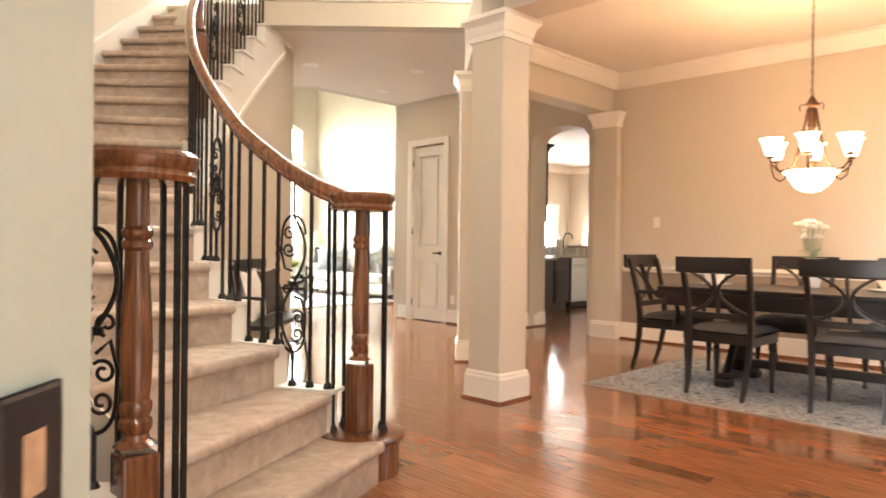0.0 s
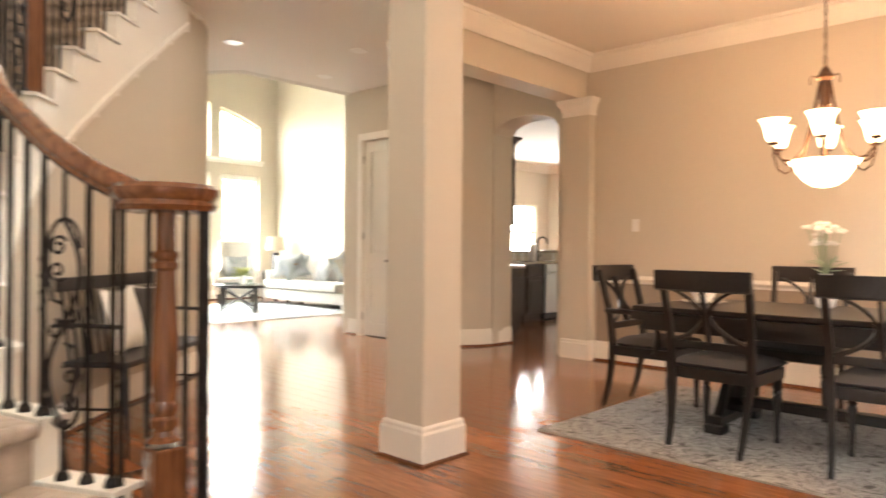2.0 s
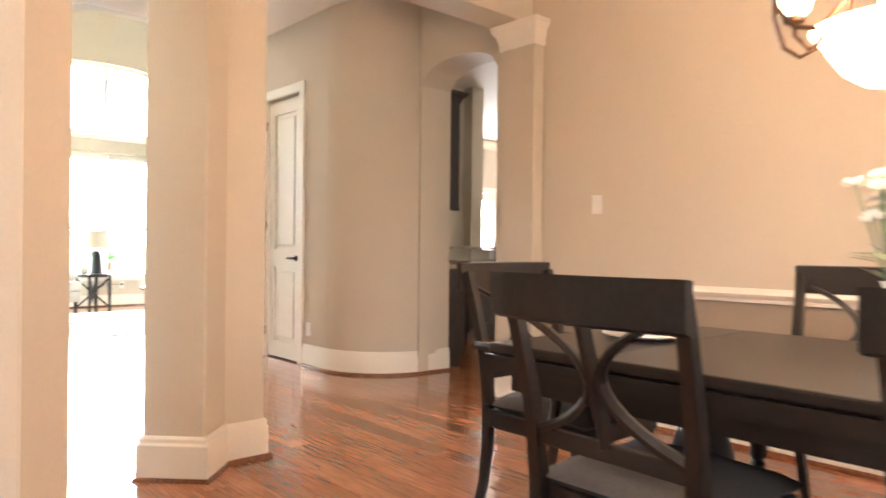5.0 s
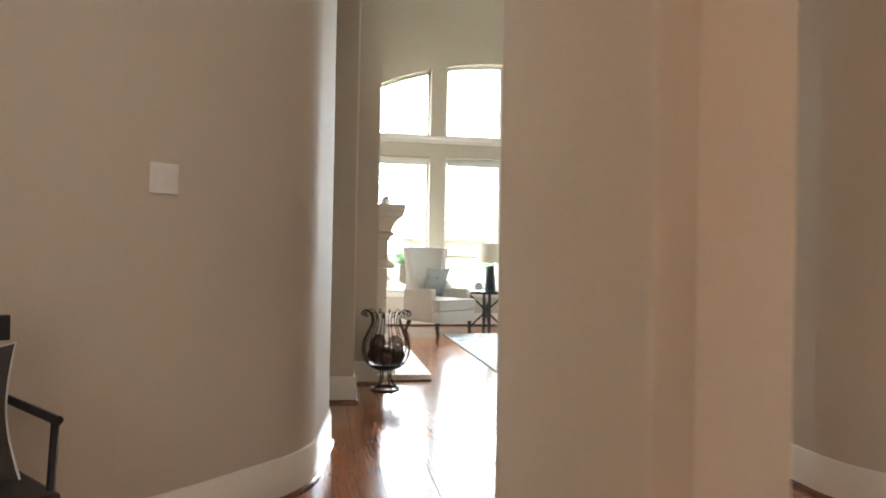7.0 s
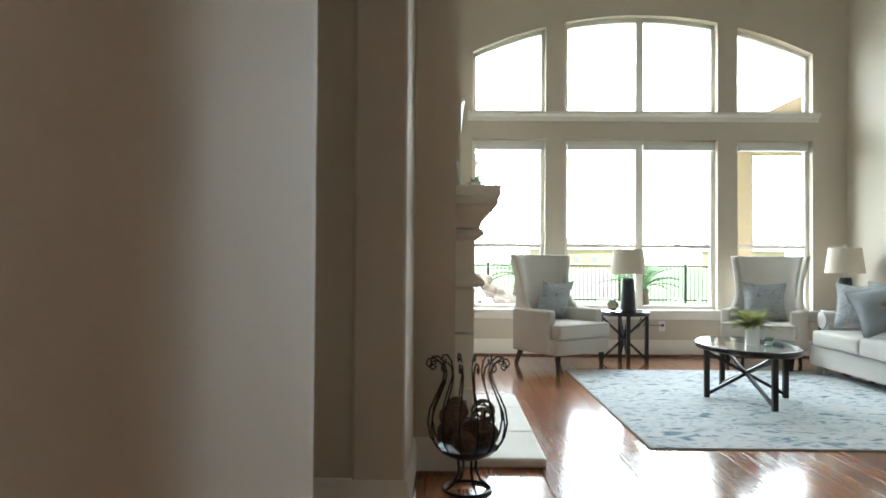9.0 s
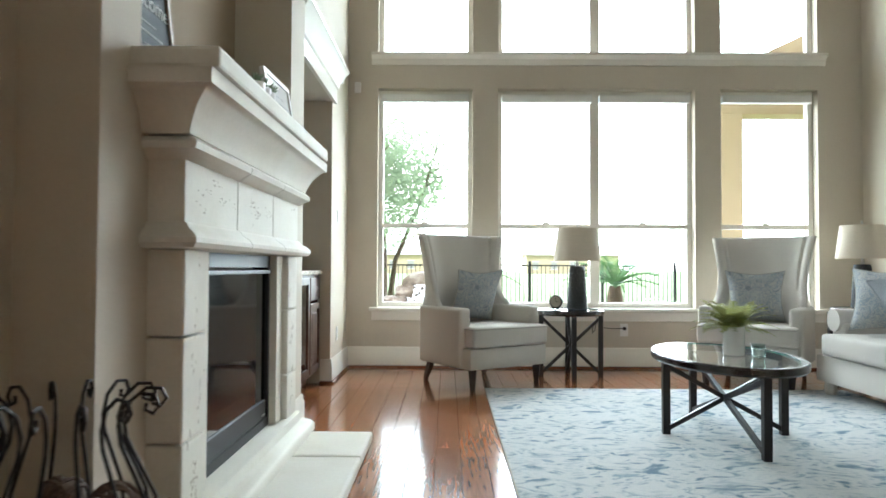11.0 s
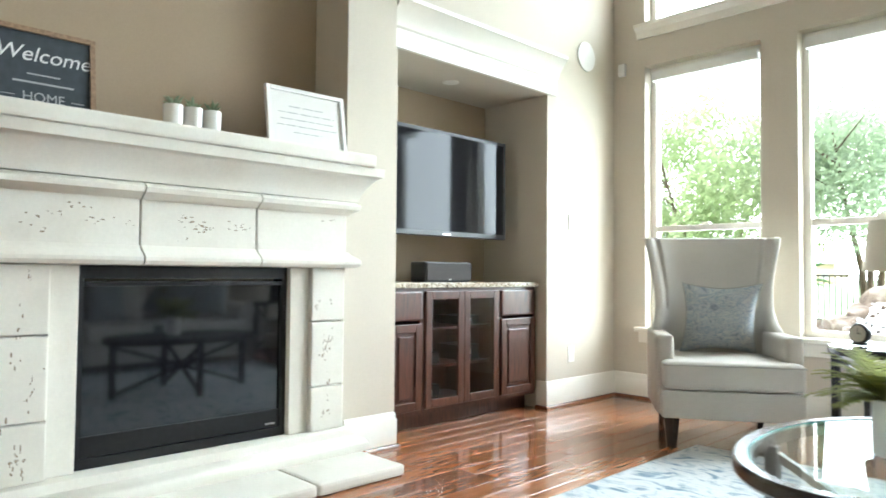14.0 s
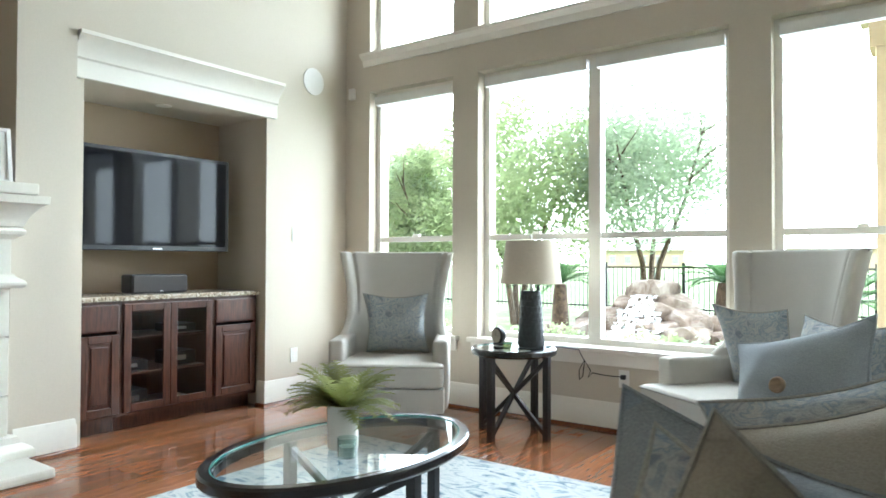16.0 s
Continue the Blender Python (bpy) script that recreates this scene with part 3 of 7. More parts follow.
fixed("trim", sweep(bmesh.new(), [(4.99, 4.56), (DX, 4.56), (DX, -0.5)], [(o, 2.89 + z) for o, z in CROWN]), TRIM, "white crown moulding under the dining ceiling", "trim", True)
# unseen slab, added to keep direct sun out of the dining window
fixed("sun_block_front", boxes((2.9, -3.4, 3.07, 7.9, -0.7, 3.2)), CEIL, "unseen plain slab that blocks sun from the dining window", "ceiling")
# hall and kitchen ceilings
bm = prism(bmesh.new(), [(4.88, 4.62), (5.05, 4.75), (13.5, 4.75), (13.5, 7.75), (5.2, 7.75), (4.55, 8.62), (3.0, 8.62), (3.0, 6.5), (3.5, 6.05), (3.55, 6.0)], CEIL_Z, CEIL_Z + 0.2)
fixed("ceiling_hall", bm, CEIL, "flat pale hall ceiling", "ceiling")
for lx, ly in RECESSED:
    d = thing("downlight", pose(lx, ly, CEIL_Z), "small round white recessed ceiling light, lit", "ceiling light", "recessed lights")
    part("ring", lathe(bmesh.new(), [(0.055, -0.004), (0.085, -0.006), (0.09, 0.0), (0.055, 0.0)], 24), TRIM, d)
    part("lens", lathe(bmesh.new(), [(0.001, -0.003), (0.054, -0.003), (0.054, 0.0), (0.001, 0.0)], 20), DOWNLIGHT, d)

# fascia of the upper floor across the foyer
F0, F1 = Vector((4.88, 4.72)), Vector((3.45, 6.15))
S2 = math.sqrt(0.5)
bm = bmesh.new()
prism(bm, [(4.88, 4.62), (5.0, 4.74), (3.57, 6.17), (3.45, 6.05)], CEIL_Z - 0.004, 3.62)
fixed("wall_fascia", bm, WALL, "beige painted edge of the upper floor", "wall")
fixed("trim", sweep(bmesh.new(), [(3.45, 6.05), (4.88, 4.62)], [(o, z + 3.30) for o, z in LEDGE]), TRIM, "white moulding on the upper floor's edge", "trim")


def column(name, m, height, wide, label):
    """A square plastered column with a moulded cap and a tall base."""
    c = thing(name, m, label, "column")
    h = wide / 2
    part("shaft", boxes((-h, -h, 0.0, h, h, height), bevel=0.012), WALL, c)
    sq = [(-h, -h), (-h, h), (h, h), (h, -h)]
    sq = sq[::-1]
    part("base", sweep(bmesh.new(), sq, [(0, 0), (0.02, 0), (0.02, 0.16), (0.013, 0.172), (0.013, 0.188), (0.005, 0.2), (0, 0.2)], True), TRIM, c)
    part("shoe", sweep(bmesh.new(), sq, [(0.02, 0), (0.034, 0), (0.03, 0.014), (0.02, 0.018)], True), STAIRWOOD, c)
    t = height
    part("cap", sweep(bmesh.new(), sq, [(0, t - 0.17), (0.012, t - 0.17), (0.012, t - 0.13), (0.02, t - 0.12), (0.03, t - 0.07), (0.055, t - 0.035), (0.06, t - 0.03), (0.06, t), (0, t)], True), TRIM, c, "white moulded cap")
    return c


column("column", pose(3.808, 3.432, 0), 2.62, 0.285, "square peach plastered column with white base and cap")
column("column", pose(4.858, 4.61, 0, 0, 0, 45), 2.62, 0.285, "square plastered column turned diagonally beside the dining room")
bm = boxes((4.963, 4.575, 0, 5.228, 4.86, 2.62), bevel=0.01)
fixed("wall_stub", bm, WALL, "short plastered wall beside the turned column", "wall")
skirting([(4.993, 4.575), (5.228, 4.575), (5.228, 4.86)])
fixed("trim", sweep(bmesh.new(), [(4.993, 4.575), (5.228, 4.575), (5.228, 4.86)], [(o * 1.0, 2.45 + z) for o, z in ((0, 0), (0.012, 0), (0.012, 0.04), (0.03, 0.1), (0.055, 0.135), (0.06, 0.17), (0, 0.17))]), TRIM, "white moulded cap on the short wall", "trim")
pr = thing("pier", pose(7.21, 4.66, 0), "plastered pier with white cap beside the dining wall", "column")
part("shaft", boxes((-0.05, -0.17, 0, 0.05, 0.14, 2.62), bevel=0.008), WALL, pr)
pq = [(0.05, 0.14), (-0.05, 0.14), (-0.05, -0.17), (0.05, -0.17)]
part("base", sweep(bmesh.new(), pq[::-1], [(-o, z) for o, z in BASE]), TRIM, pr)
part("cap", sweep(bmesh.new(), pq[::-1], [(-o, z) for o, z in ((0, 2.45), (0.012, 2.45), (0.012, 2.49), (0.03, 2.55), (0.055, 2.585), (0.06, 2.62), (0, 2.62))]), TRIM, pr)
# plastered stub that runs from the first column towards the turned one
fixed("wall_stub", prism(bmesh.new(), [(3.74, 3.56), (3.936, 3.364), (4.104, 3.532), (3.908, 3.728)], 0, 2.62), WALL, "short plastered wall behind the square column", "wall")
skirting([(3.985, 3.413), (4.104, 3.532), (3.908, 3.728), (3.75, 3.57)])
fixed("trim", sweep(bmesh.new(), [(4.015, 3.443), (4.104, 3.532), (3.908, 3.728), (3.82, 3.64)], [(o, 2.45 + z) for o, z in ((0, 0), (0.012, 0), (0.012, 0.04), (0.03, 0.1), (0.055, 0.135), (0.06, 0.17), (0, 0.17))]), TRIM, "white moulded cap on the short wall", "trim")
# beams over the columns
fixed("beam", boxes((5.0, 4.585, 2.62, DX, 4.85, CEIL_Z)), WALL, "plastered beam from the turned column to the pier", "beam")
bm = prism(bmesh.new(), [(3.71, 3.53), (3.91, 3.33), (4.98, 4.515), (4.80, 4.70)], 2.62, 3.06)
fixed("beam", bm, WALL, "plastered diagonal beam between two columns", "beam")
fixed("beam", boxes((3.675, -0.5, 2.62, 3.945, 3.30, 3.06)), WALL, "plastered beam along the dining room's edge", "beam")

# closing walls round the foyer and the kitchen
bm = bmesh.new()
U, V = Vector((S2, S2)), Vector((S2, -S2))
def duv(f, r):
    p = Vector((0.152, 0.367)) + U * f + V * r
    return (p.x, p.y)
prism(bm, [duv(0.446, -0.226), duv(0.446, -2.6), duv(0.27, -2.6), duv(0.27, -0.226)], -0.1, 5.6)
prism(bm, [duv(0.446, 1.0), duv(0.446, 2.6), duv(0.27, 2.6), duv(0.27, 1.0)], -0.1, 5.6)
prism(bm, [duv(0.446, -0.226), duv(0.446, 1.0), duv(0.27, 1.0), duv(0.27, -0.226)], 2.5, 3.3)
fixed("wall_front", bm, WALL, "beige painted front wall with the entrance", "wall")
fixed("wall_foyer_side", boxes((1.9, -0.9, 0, 2.9, -0.7, 5.6), (2.9, -0.7, 3.25, 3.0, 3.5, 5.6)), WALL, "beige painted wall", "wall")
fixed("wall_upper", prism(bmesh.new(), [(3.0, 3.4), (7.6, 8.0), (7.5, 8.1), (2.9, 3.5)], 3.62, 5.6), WALL, "beige painted upper wall", "wall")
fixed("ceiling_foyer", boxes((-2.2, -1.6, 5.6, 5.2, 7.6, 5.75)), CEIL, "high pale foyer ceiling", "ceiling")
bm = bmesh.new()
for a in ((15.0, 3.3, 0, 15.2, 10.7, CEIL_Z), (7.45, 3.3, 0, 15.0, 3.5, CEIL_Z), (7.34, 6.42, 0, 7.5, 7.75, CEIL_Z), (9.6, 7.75, 0, 9.8, 10.5, CEIL_Z),
          (9.6, 10.5, 0, 12.35, 10.7, CEIL_Z), (12.35, 10.5, 2.1, 13.15, 10.7, CEIL_Z), (13.15, 10.5, 0, 13.45, 10.7, CEIL_Z),
          (13.45, 10.5, 0, 14.6, 10.7, 0.85), (13.45, 10.5, 2.15, 14.6, 10.7, CEIL_Z), (14.6, 10.5, 0, 15.0, 10.7, CEIL_Z)):
    box(bm, *a)
fixed("wall_kitchen", bm, WALL, "cream painted kitchen walls with a door and a window", "wall")
fixed("ceiling_kitchen", boxes((7.45, 3.3, CEIL_Z + 0.004, 13.5, 4.75, CEIL_Z + 0.2), (9.6, 7.75, CEIL_Z + 0.004, 15.2, 10.7, CEIL_Z + 0.2), (13.5, 3.3, CEIL_Z + 0.004, 15.2, 7.75, CEIL_Z + 0.2)), CEIL, "flat pale kitchen ceiling", "ceiling")
fixed("trim", sweep(bmesh.new(), [(9.8, 10.498), (14.998, 10.498), (14.998, 3.5)], [(o, 2.92 + z) for o, z in CROWN]), TRIM, "white crown moulding in the kitchen", "trim")
fixed("floor_kitchen", boxes((13.5, 3.3, -0.012, 15.2, 10.7, 0), (9.7, 10.0, -0.012, 15.0, 10.7, -0.001)), PLANKS, "cherry floor of the breakfast room", "floor")

# baseboards: each path keeps its room on the right
skirting(HALLWALL[1:])
skirting([(3.2, 8.64), (4.36, 8.64), (4.36, 8.615), (4.59, 8.615), (4.59, 9.33), (4.81, 9.33), (4.81, 9.36)])
skirting([(4.87, 11.22), (4.87, 11.553), (4.785, 11.553)])
skirting([(4.70, 13.067), (4.78, 13.067), (4.78, 13.96), (9.6, 13.96), (9.6, 7.9)])
skirting([(6.74, 6.77), (6.74, 6.42)] + CURVE[1:] + [(7.59, 5.80)])
skirting([(6.76, 7.75), (6.74, 7.75), (6.74, 7.59)])

# ---- foyer: curved staircase ----
RISE = 0.19
EDGE = [(2.31, 2.48), (2.20, 2.72), (2.09, 2.96), (1.97, 3.20), (1.905, 3.45), (1.925, 3.71), (1.965, 3.97), (2.025, 4.22), (2.11, 4.45), (2.215, 4.67),
        (2.34, 4.87), (2.49, 5.06), (2.65, 5.24), (2.84, 5.42), (3.03, 5.59), (3.22, 5.75), (3.42, 5.91), (3.62, 6.07), (3.83, 6.24), (4.04, 6.40)]


def stair_point(k, inset=0.0):
    """A place on the stairs: k treads along the inner edge, inset metres to the outer side."""
    i = max(0, min(len(EDGE) - 2, int(math.floor(k))))
    a, b = Vector(EDGE[i]), Vector(EDGE[i + 1])
    p = a.lerp(b, k - i)
    lo, hi = Vector(EDGE[max(0, i - 1)]), Vector(EDGE[min(len(EDGE) - 1, i + 1)])
    lo2, hi2 = Vector(EDGE[max(0, i)]), Vector(EDGE[min(len(EDGE) - 1, i + 2)])
    d = ((hi - lo).normalized().lerp((hi2 - lo2).normalized(), k - i)).normalized()
    return p + Vector((-d.y, d.x)) * inset


def stair_width(k):
    return 1.22 + 0.16 * max(0.0, min(1.0, (4 - k) / 3))


stairs = thing("staircase", pose(0, 0, 0), "curved staircase with beige carpet and white step ends", "staircase")
for k in range(1, 19):
    w0, w1 = stair_width(k), stair_width(k + 1)
    a, b = stair_point(k, 0.10), stair_point(k, w0)
    c, d = stair_point(k + 1.12, w1), stair_point(k + 1.12, 0.10)
    bm = bmesh.new()
    prism(bm, [a, b, c, d], max(0, (k - 2) * RISE), k * RISE - 0.045)
    f = (stair_point(k - 0.14, 0.10), stair_point(k - 0.14, w0))
    n0 = len(bm.faces)
    prism(bm, [f[0], f[1], c, d], k * RISE - 0.05, k * RISE)
    bm.faces.ensure_lookup_table()
    es = list({e for q in bm.faces[n0:] for e in q.edges})
    bmesh.ops.bevel(bm, geom=es, offset=0.02, segments=3, affect="EDGES", profile=0.5)
    part("tread", bm, CARPET, stairs, smooth=True)
    if k > 1:
        bm = prism(bmesh.new(), [stair_point(k, -0.002), stair_point(k, 0.099), stair_point(k + 1.1, 0.099), stair_point(k + 1.1, -0.002)], max(0, (k - 1.9) * RISE), k * RISE - 0.012)
        prism(bm, [stair_point(k - 0.10, -0.02), stair_point(k - 0.10, 0.099), stair_point(k + 1.05, 0.099), stair_point(k + 1.05, -0.02)], k * RISE - 0.012, k * RISE + 0.006)
        part("step_end", bm, TRIM, stairs, "white painted step end")


def strip(bm, ks, inset0, inset1, low, high):
    """A band that follows the inner edge, from low(k) to high(k)."""
    rows = []
    for k in ks:
        p, q = stair_point(k, inset0), stair_point(k, inset1)
        rows.append([bm.verts.new((p.x, p.y, low(k))), bm.verts.new((p.x, p.y, high(k))), bm.verts.new((q.x, q.y, high(k))), bm.verts.new((q.x, q.y, low(k)))])
    for r, s in zip(rows, rows[1:]):
        for j in range(4):
            bm.faces.new((r[j], r[(j + 1) % 4], s[(j + 1) % 4], s[j]))
    bm.faces.new(rows[0][::-1])
    bm.faces.new(rows[-1])
    return bm


KS = [2 + 0.5 * i for i in range(33)]
part("stringer", strip(bmesh.new(), KS, 0.0, 0.06, lambda k: max(0.0, (k - 1) * RISE - 0.30), lambda k: max(0.02, (k - 1) * RISE - 0.005)), TRIM, stairs, "white painted stringer", True)
part("stringer_trim", strip(bmesh.new(), KS[6:], -0.022, 0.0, lambda k: (k - 1) * RISE - 0.33, lambda k: (k - 1) * RISE - 0.29), TRIM, stairs, "", True)
fixed("wall_under_stairs", strip(bmesh.new(), [4 + 0.5 * i for i in range(27)], 0.0, 0.10, lambda k: 0.0, lambda k: (k - 1) * RISE - 0.30), WALL, "beige painted wall below the stairs", "wall", True)
# outer wall of the stairwell
outer = [(0.62, 2.42)] + [tuple(stair_point(k, stair_width(k) + 0.005)) for k in range(3, 20)]
back = [tuple(stair_point(k, stair_width(k) + 0.14)) for k in range(19, 2, -1)] + [(0.46, 2.46)]
bm = bmesh.new()
rows = list(zip(outer, back[::-1]))
for (p, q), (r, s) in zip(rows, rows[1:]):
    prism(bm, [p, q, s, r], -0.05, 5.6)
bmesh.ops.remove_doubles(bm, verts=bm.verts, dist=0.0005)
fixed("wall_stair", bm, WALL, "tall curved beige painted stairwell wall", "wall", True)
rows = []
bm = bmesh.new()
for k in range(2, 20):
    p, q = stair_point(k, stair_width(k) + 0.004), stair_point(k, stair_width(k) - 0.022)
    z = (k - 1) * RISE
    rows.append([bm.verts.new((p.x, p.y, max(0, z - 0.1))), bm.verts.new((p.x, p.y, z + 0.34)), bm.verts.new((q.x, q.y, z + 0.325)), bm.verts.new((q.x, q.y, max(0, z - 0.1)))])
for r, s in zip(rows, rows[1:]):
    for j in range(4):
        bm.faces.new((r[j], r[(j + 1) % 4], s[(j + 1) % 4], s[j]))
fixed("trim", bm, TRIM, "white skirting that climbs along the stairs", "trim", True)
bm = prism(bmesh.new(), [duv(0.446, -2.6), duv(0.3, -2.6), (0.46, 2.46), (0.62, 2.42)], -0.05, 5.6)
fixed("wall_foyer_west", bm, WALL, "beige painted foyer wall", "wall")

NEWEL = [(0.05, 0), (0.052, 0.30), (0.056, 0.33), (0.036, 0.345), (0.033, 0.36), (0.042, 0.375), (0.042, 0.395), (0.034, 0.405), (0.041, 0.42), (0.041, 0.44), (0.034, 0.45), (0.039, 0.5),
         (0.041, 0.58), (0.037, 0.70), (0.031, 0.80), (0.030, 0.84), (0.039, 0.85), (0.039, 0.865), (0.032, 0.872), (0.039, 0.882), (0.039, 0.895), (0.030, 0.905), (0.029, 1.03)]


def newel(x, y, name="newel_post"):
    n = thing(name, pose(x, y, 0), "turned and square stained wooden newel post on a curtail step", "newel post", "newel posts")
    part("step_riser", lathe(bmesh.new(), [(0.19, 0), (0.19, 0.15), (0.19, 0.155)], 28), STAIRWOOD, n, "", True)
    part("step_top", lathe(bmesh.new(), [(0.195, 0.155), (0.215, 0.162), (0.22, 0.175), (0.215, 0.187), (0.2, 0.192)], 28), STAIRWOOD, n, "", True)
    part("square_foot", boxes((-0.048, -0.048, 0.19, 0.048, 0.048, 0.50), bevel=0.008), STAIRWOOD, n)
    part("turned_shaft", lathe(bmesh.new(), [(r, z + 0.19) for r, z in NEWEL[2:]], 20), STAIRWOOD, n, "", True)
    part("cap", lathe(bmesh.new(), [(0.11, 1.205), (0.142, 1.21), (0.15, 1.225), (0.141, 1.24), (0.155, 1.26), (0.156, 1.275), (0.145, 1.288), (0.09, 1.294)], 36), STAIRWOOD, n, "round moulded handrail volute", True)
    return n


N2, N1 = Vector((2.15, 2.87)), Vector((0.87, 2.20))
newel(N2.x, N2.y)
newel(N1.x, N1.y)


def handrail(name, pts):
    pts = [Vector(p) for p in pts]
    h = thing(name, pose(0, 0, 0), "smooth stained wooden handrail", "handrail", "handrails")
    part("rail", tube(bmesh.new(), pts, 0.033, 12), STAIRWOOD, h, "", True)
    part("rail_foot", tube(bmesh.new(), [p - Vector((0, 0, 0.032)) for p in pts], 0.022, 8), STAIRWOOD, h, "", True)
    return h


def rail_z(k):
    t = max(0.0, k - 1.6)
    return 1.26 + RISE * (t - 0.6 * (1 - math.exp(-t * 1.3)))


rail_pts = [(N2.x - 0.05, N2.y + 0.08, 1.255)] + [(*stair_point(k, 0.055), rail_z(k)) for k in [1.8 + 0.25 * i for i in range(66)]]
handrail("handrail", rail_pts)
handrail("handrail", [(N1.x - 0.06, N1.y + 0.09, 1.255), (0.75, 2.35, 1.31), (0.66, 2.45, 1.39)])
rz = thing("wall_rosette", pose(0.63, 2.44, 1.44, 0, 0, 45), "white block where the handrail meets the wall", "rosette")
part("block", boxes((-0.02, -0.065, -0.11, 0.03, 0.065, 0.11), bevel=0.006), TRIM, rz)


def baluster_parts(parent, z0, z1, twist):
    bm = bmesh.new()
    bar(bm, (0, 0, z0), (0, 0, z1), 0.0135, 0.0135)
    part("bar", bm, IRON, parent)
    part("shoe", lathe(bmesh.new(), [(0.021, z0), (0.021, z0 + 0.012), (0.013, z0 + 0.03), (0.011, z0 + 0.03)], 10), IRON, parent)
    if twist:
        zc = (z0 + z1) / 2
        pts = [(0.007 * math.cos(a * 0.9), 0.007 * math.sin(a * 0.9), zc - 0.09 + 0.18 * a / 24) for a in range(25)]
        part("twist", tube(bmesh.new(), pts, 0.0065, 6), IRON, parent)


def spiral(cx, cz, r, a0, turns, n=18):
    return [(cx + r * (1 - 0.75 * i / n) * math.cos(a0 + turns * 2 * math.pi * i / n), 0, cz + r * (1 - 0.75 * i / n) * math.sin(a0 + turns * 2 * math.pi * i / n)) for i in range(n + 1)]


def scroll_parts(parent, z0, z1):
    """The wrought S scroll: a tall double curl within a pointed oval."""
    h, mid = z1 - z0, (z0 + z1) / 2
    part("stem_top", tube(bmesh.new(), [(0, 0, z1 - 0.16), (0, 0, z1)], 0.007, 6), IRON, parent)
    part("stem_bottom", tube(bmesh.new(), [(0, 0, z0), (0, 0, z0 + 0.16)], 0.009, 6), IRON, parent)
    part("shoe", lathe(bmesh.new(), [(0.021, z0), (0.021, z0 + 0.012), (0.013, z0 + 0.03), (0.011, z0 + 0.03)], 10), IRON, parent)
    zt, zb = z1 - 0.16, z0 + 0.16
    hh = zt - zb
    body = []
    for i in range(41):
        t = i / 40
        body.append((0.062 * math.sin(2 * math.pi * t) * (1.0 if 0.03 < t < 0.97 else 0.6), 0, zb + hh * t))
    part("s_bar", tube(bmesh.new(), body, 0.0075, 6), IRON, parent)
    part("hoop_top", tube(bmesh.new(), [(-0.062 * math.cos(math.pi * i / 16), 0, zt - 0.09 + 0.09 * math.sin(math.pi * i / 16)) for i in range(17)], 0.0065, 6), IRON, parent)
    part("hoop_bottom", tube(bmesh.new(), [(-0.062 * math.cos(math.pi * i / 16), 0, zb + 0.09 - 0.09 * math.sin(math.pi * i / 16)) for i in range(17)], 0.0065, 6), IRON, parent)
    part("side_bar", tube(bmesh.new(), [(0.062, 0, zt - 0.09), (0.066, 0, zt - 0.17), (0.045, 0, zt - 0.25), (0.006, 0, mid + 0.06)], 0.006, 6), IRON, parent)
    part("side_bar", tube(bmesh.new(), [(-0.062, 0, zb + 0.09), (-0.066, 0, zb + 0.17), (-0.045, 0, zb + 0.25), (-0.006, 0, mid - 0.06)], 0.006, 6), IRON, parent)
    for sx, cz, a0, tr in ((0.022, zt - 0.085, 2.6, -1.25), (0.026, zt - 0.16, -2.4, 1.25), (-0.022, zb + 0.085, -0.5, -1.25), (-0.026, zb + 0.165, 0.7, 1.25), (0.035, mid - 0.02, 1.8, 1.1), (-0.035, mid + 0.02, -1.4, 1.1)):
        part("curl", tube(bmesh.new(), spiral(sx, cz, 0.034, a0, tr), 0.0055, 6), IRON, parent)
    part("collar", boxes((-0.024, -0.009, mid - 0.012, 0.024, 0.009, mid + 0.012), bevel=0.003), IRON, parent)


def baluster(p, z0, z1, kind, turn=0.0):
    b = thing("scroll_baluster" if kind == "scroll" else "baluster", pose(p[0], p[1], 0, 0, 0, turn),
              "black wrought iron scroll baluster under the handrail" if kind == "scroll" else "slim black iron baluster with a shoe", "baluster", "stair balusters")
    if kind == "scroll":
        scroll_parts(b, z0, z1)
    else:
        baluster_parts(b, z0, z1, kind == "twist")


count = 0
for k in range(2, 18):
    for f in (0.08, 0.42, 0.76):
        p = stair_point(k + f, 0.055)
        q = stair_point(k + f + 0.1, 0.055) - stair_point(k + f - 0.1, 0.055)
        kind = "scroll" if count % 7 == 2 else ("twist" if count % 7 in (1, 3) else "plain")
        baluster(p, k * RISE + 0.004, rail_z(k + f) - 0.045, kind, math.degrees(math.atan2(q.y, q.x)))
        count += 1
for c, first in ((N2, 300), (N1, -60)):
    for a in (first, first + 48, first + 96, first + 150, first + 205):
        p = c + Vector((math.cos(radians(a)), math.sin(radians(a)))) * 0.122
        baluster(p, 0.19, 1.21, "twist" if a % 2 else "plain")
for x, y, z, kind in ((0.80, 2.305, 1.25, "scroll"), (0.745, 2.365, 1.28, "plain"), (0.695, 2.43, 1.32, "twist"), (0.655, 2.49, 1.35, "plain")):
    baluster((x, y), 0.38 if y < 2.45 else 0.41, z, kind, 132)
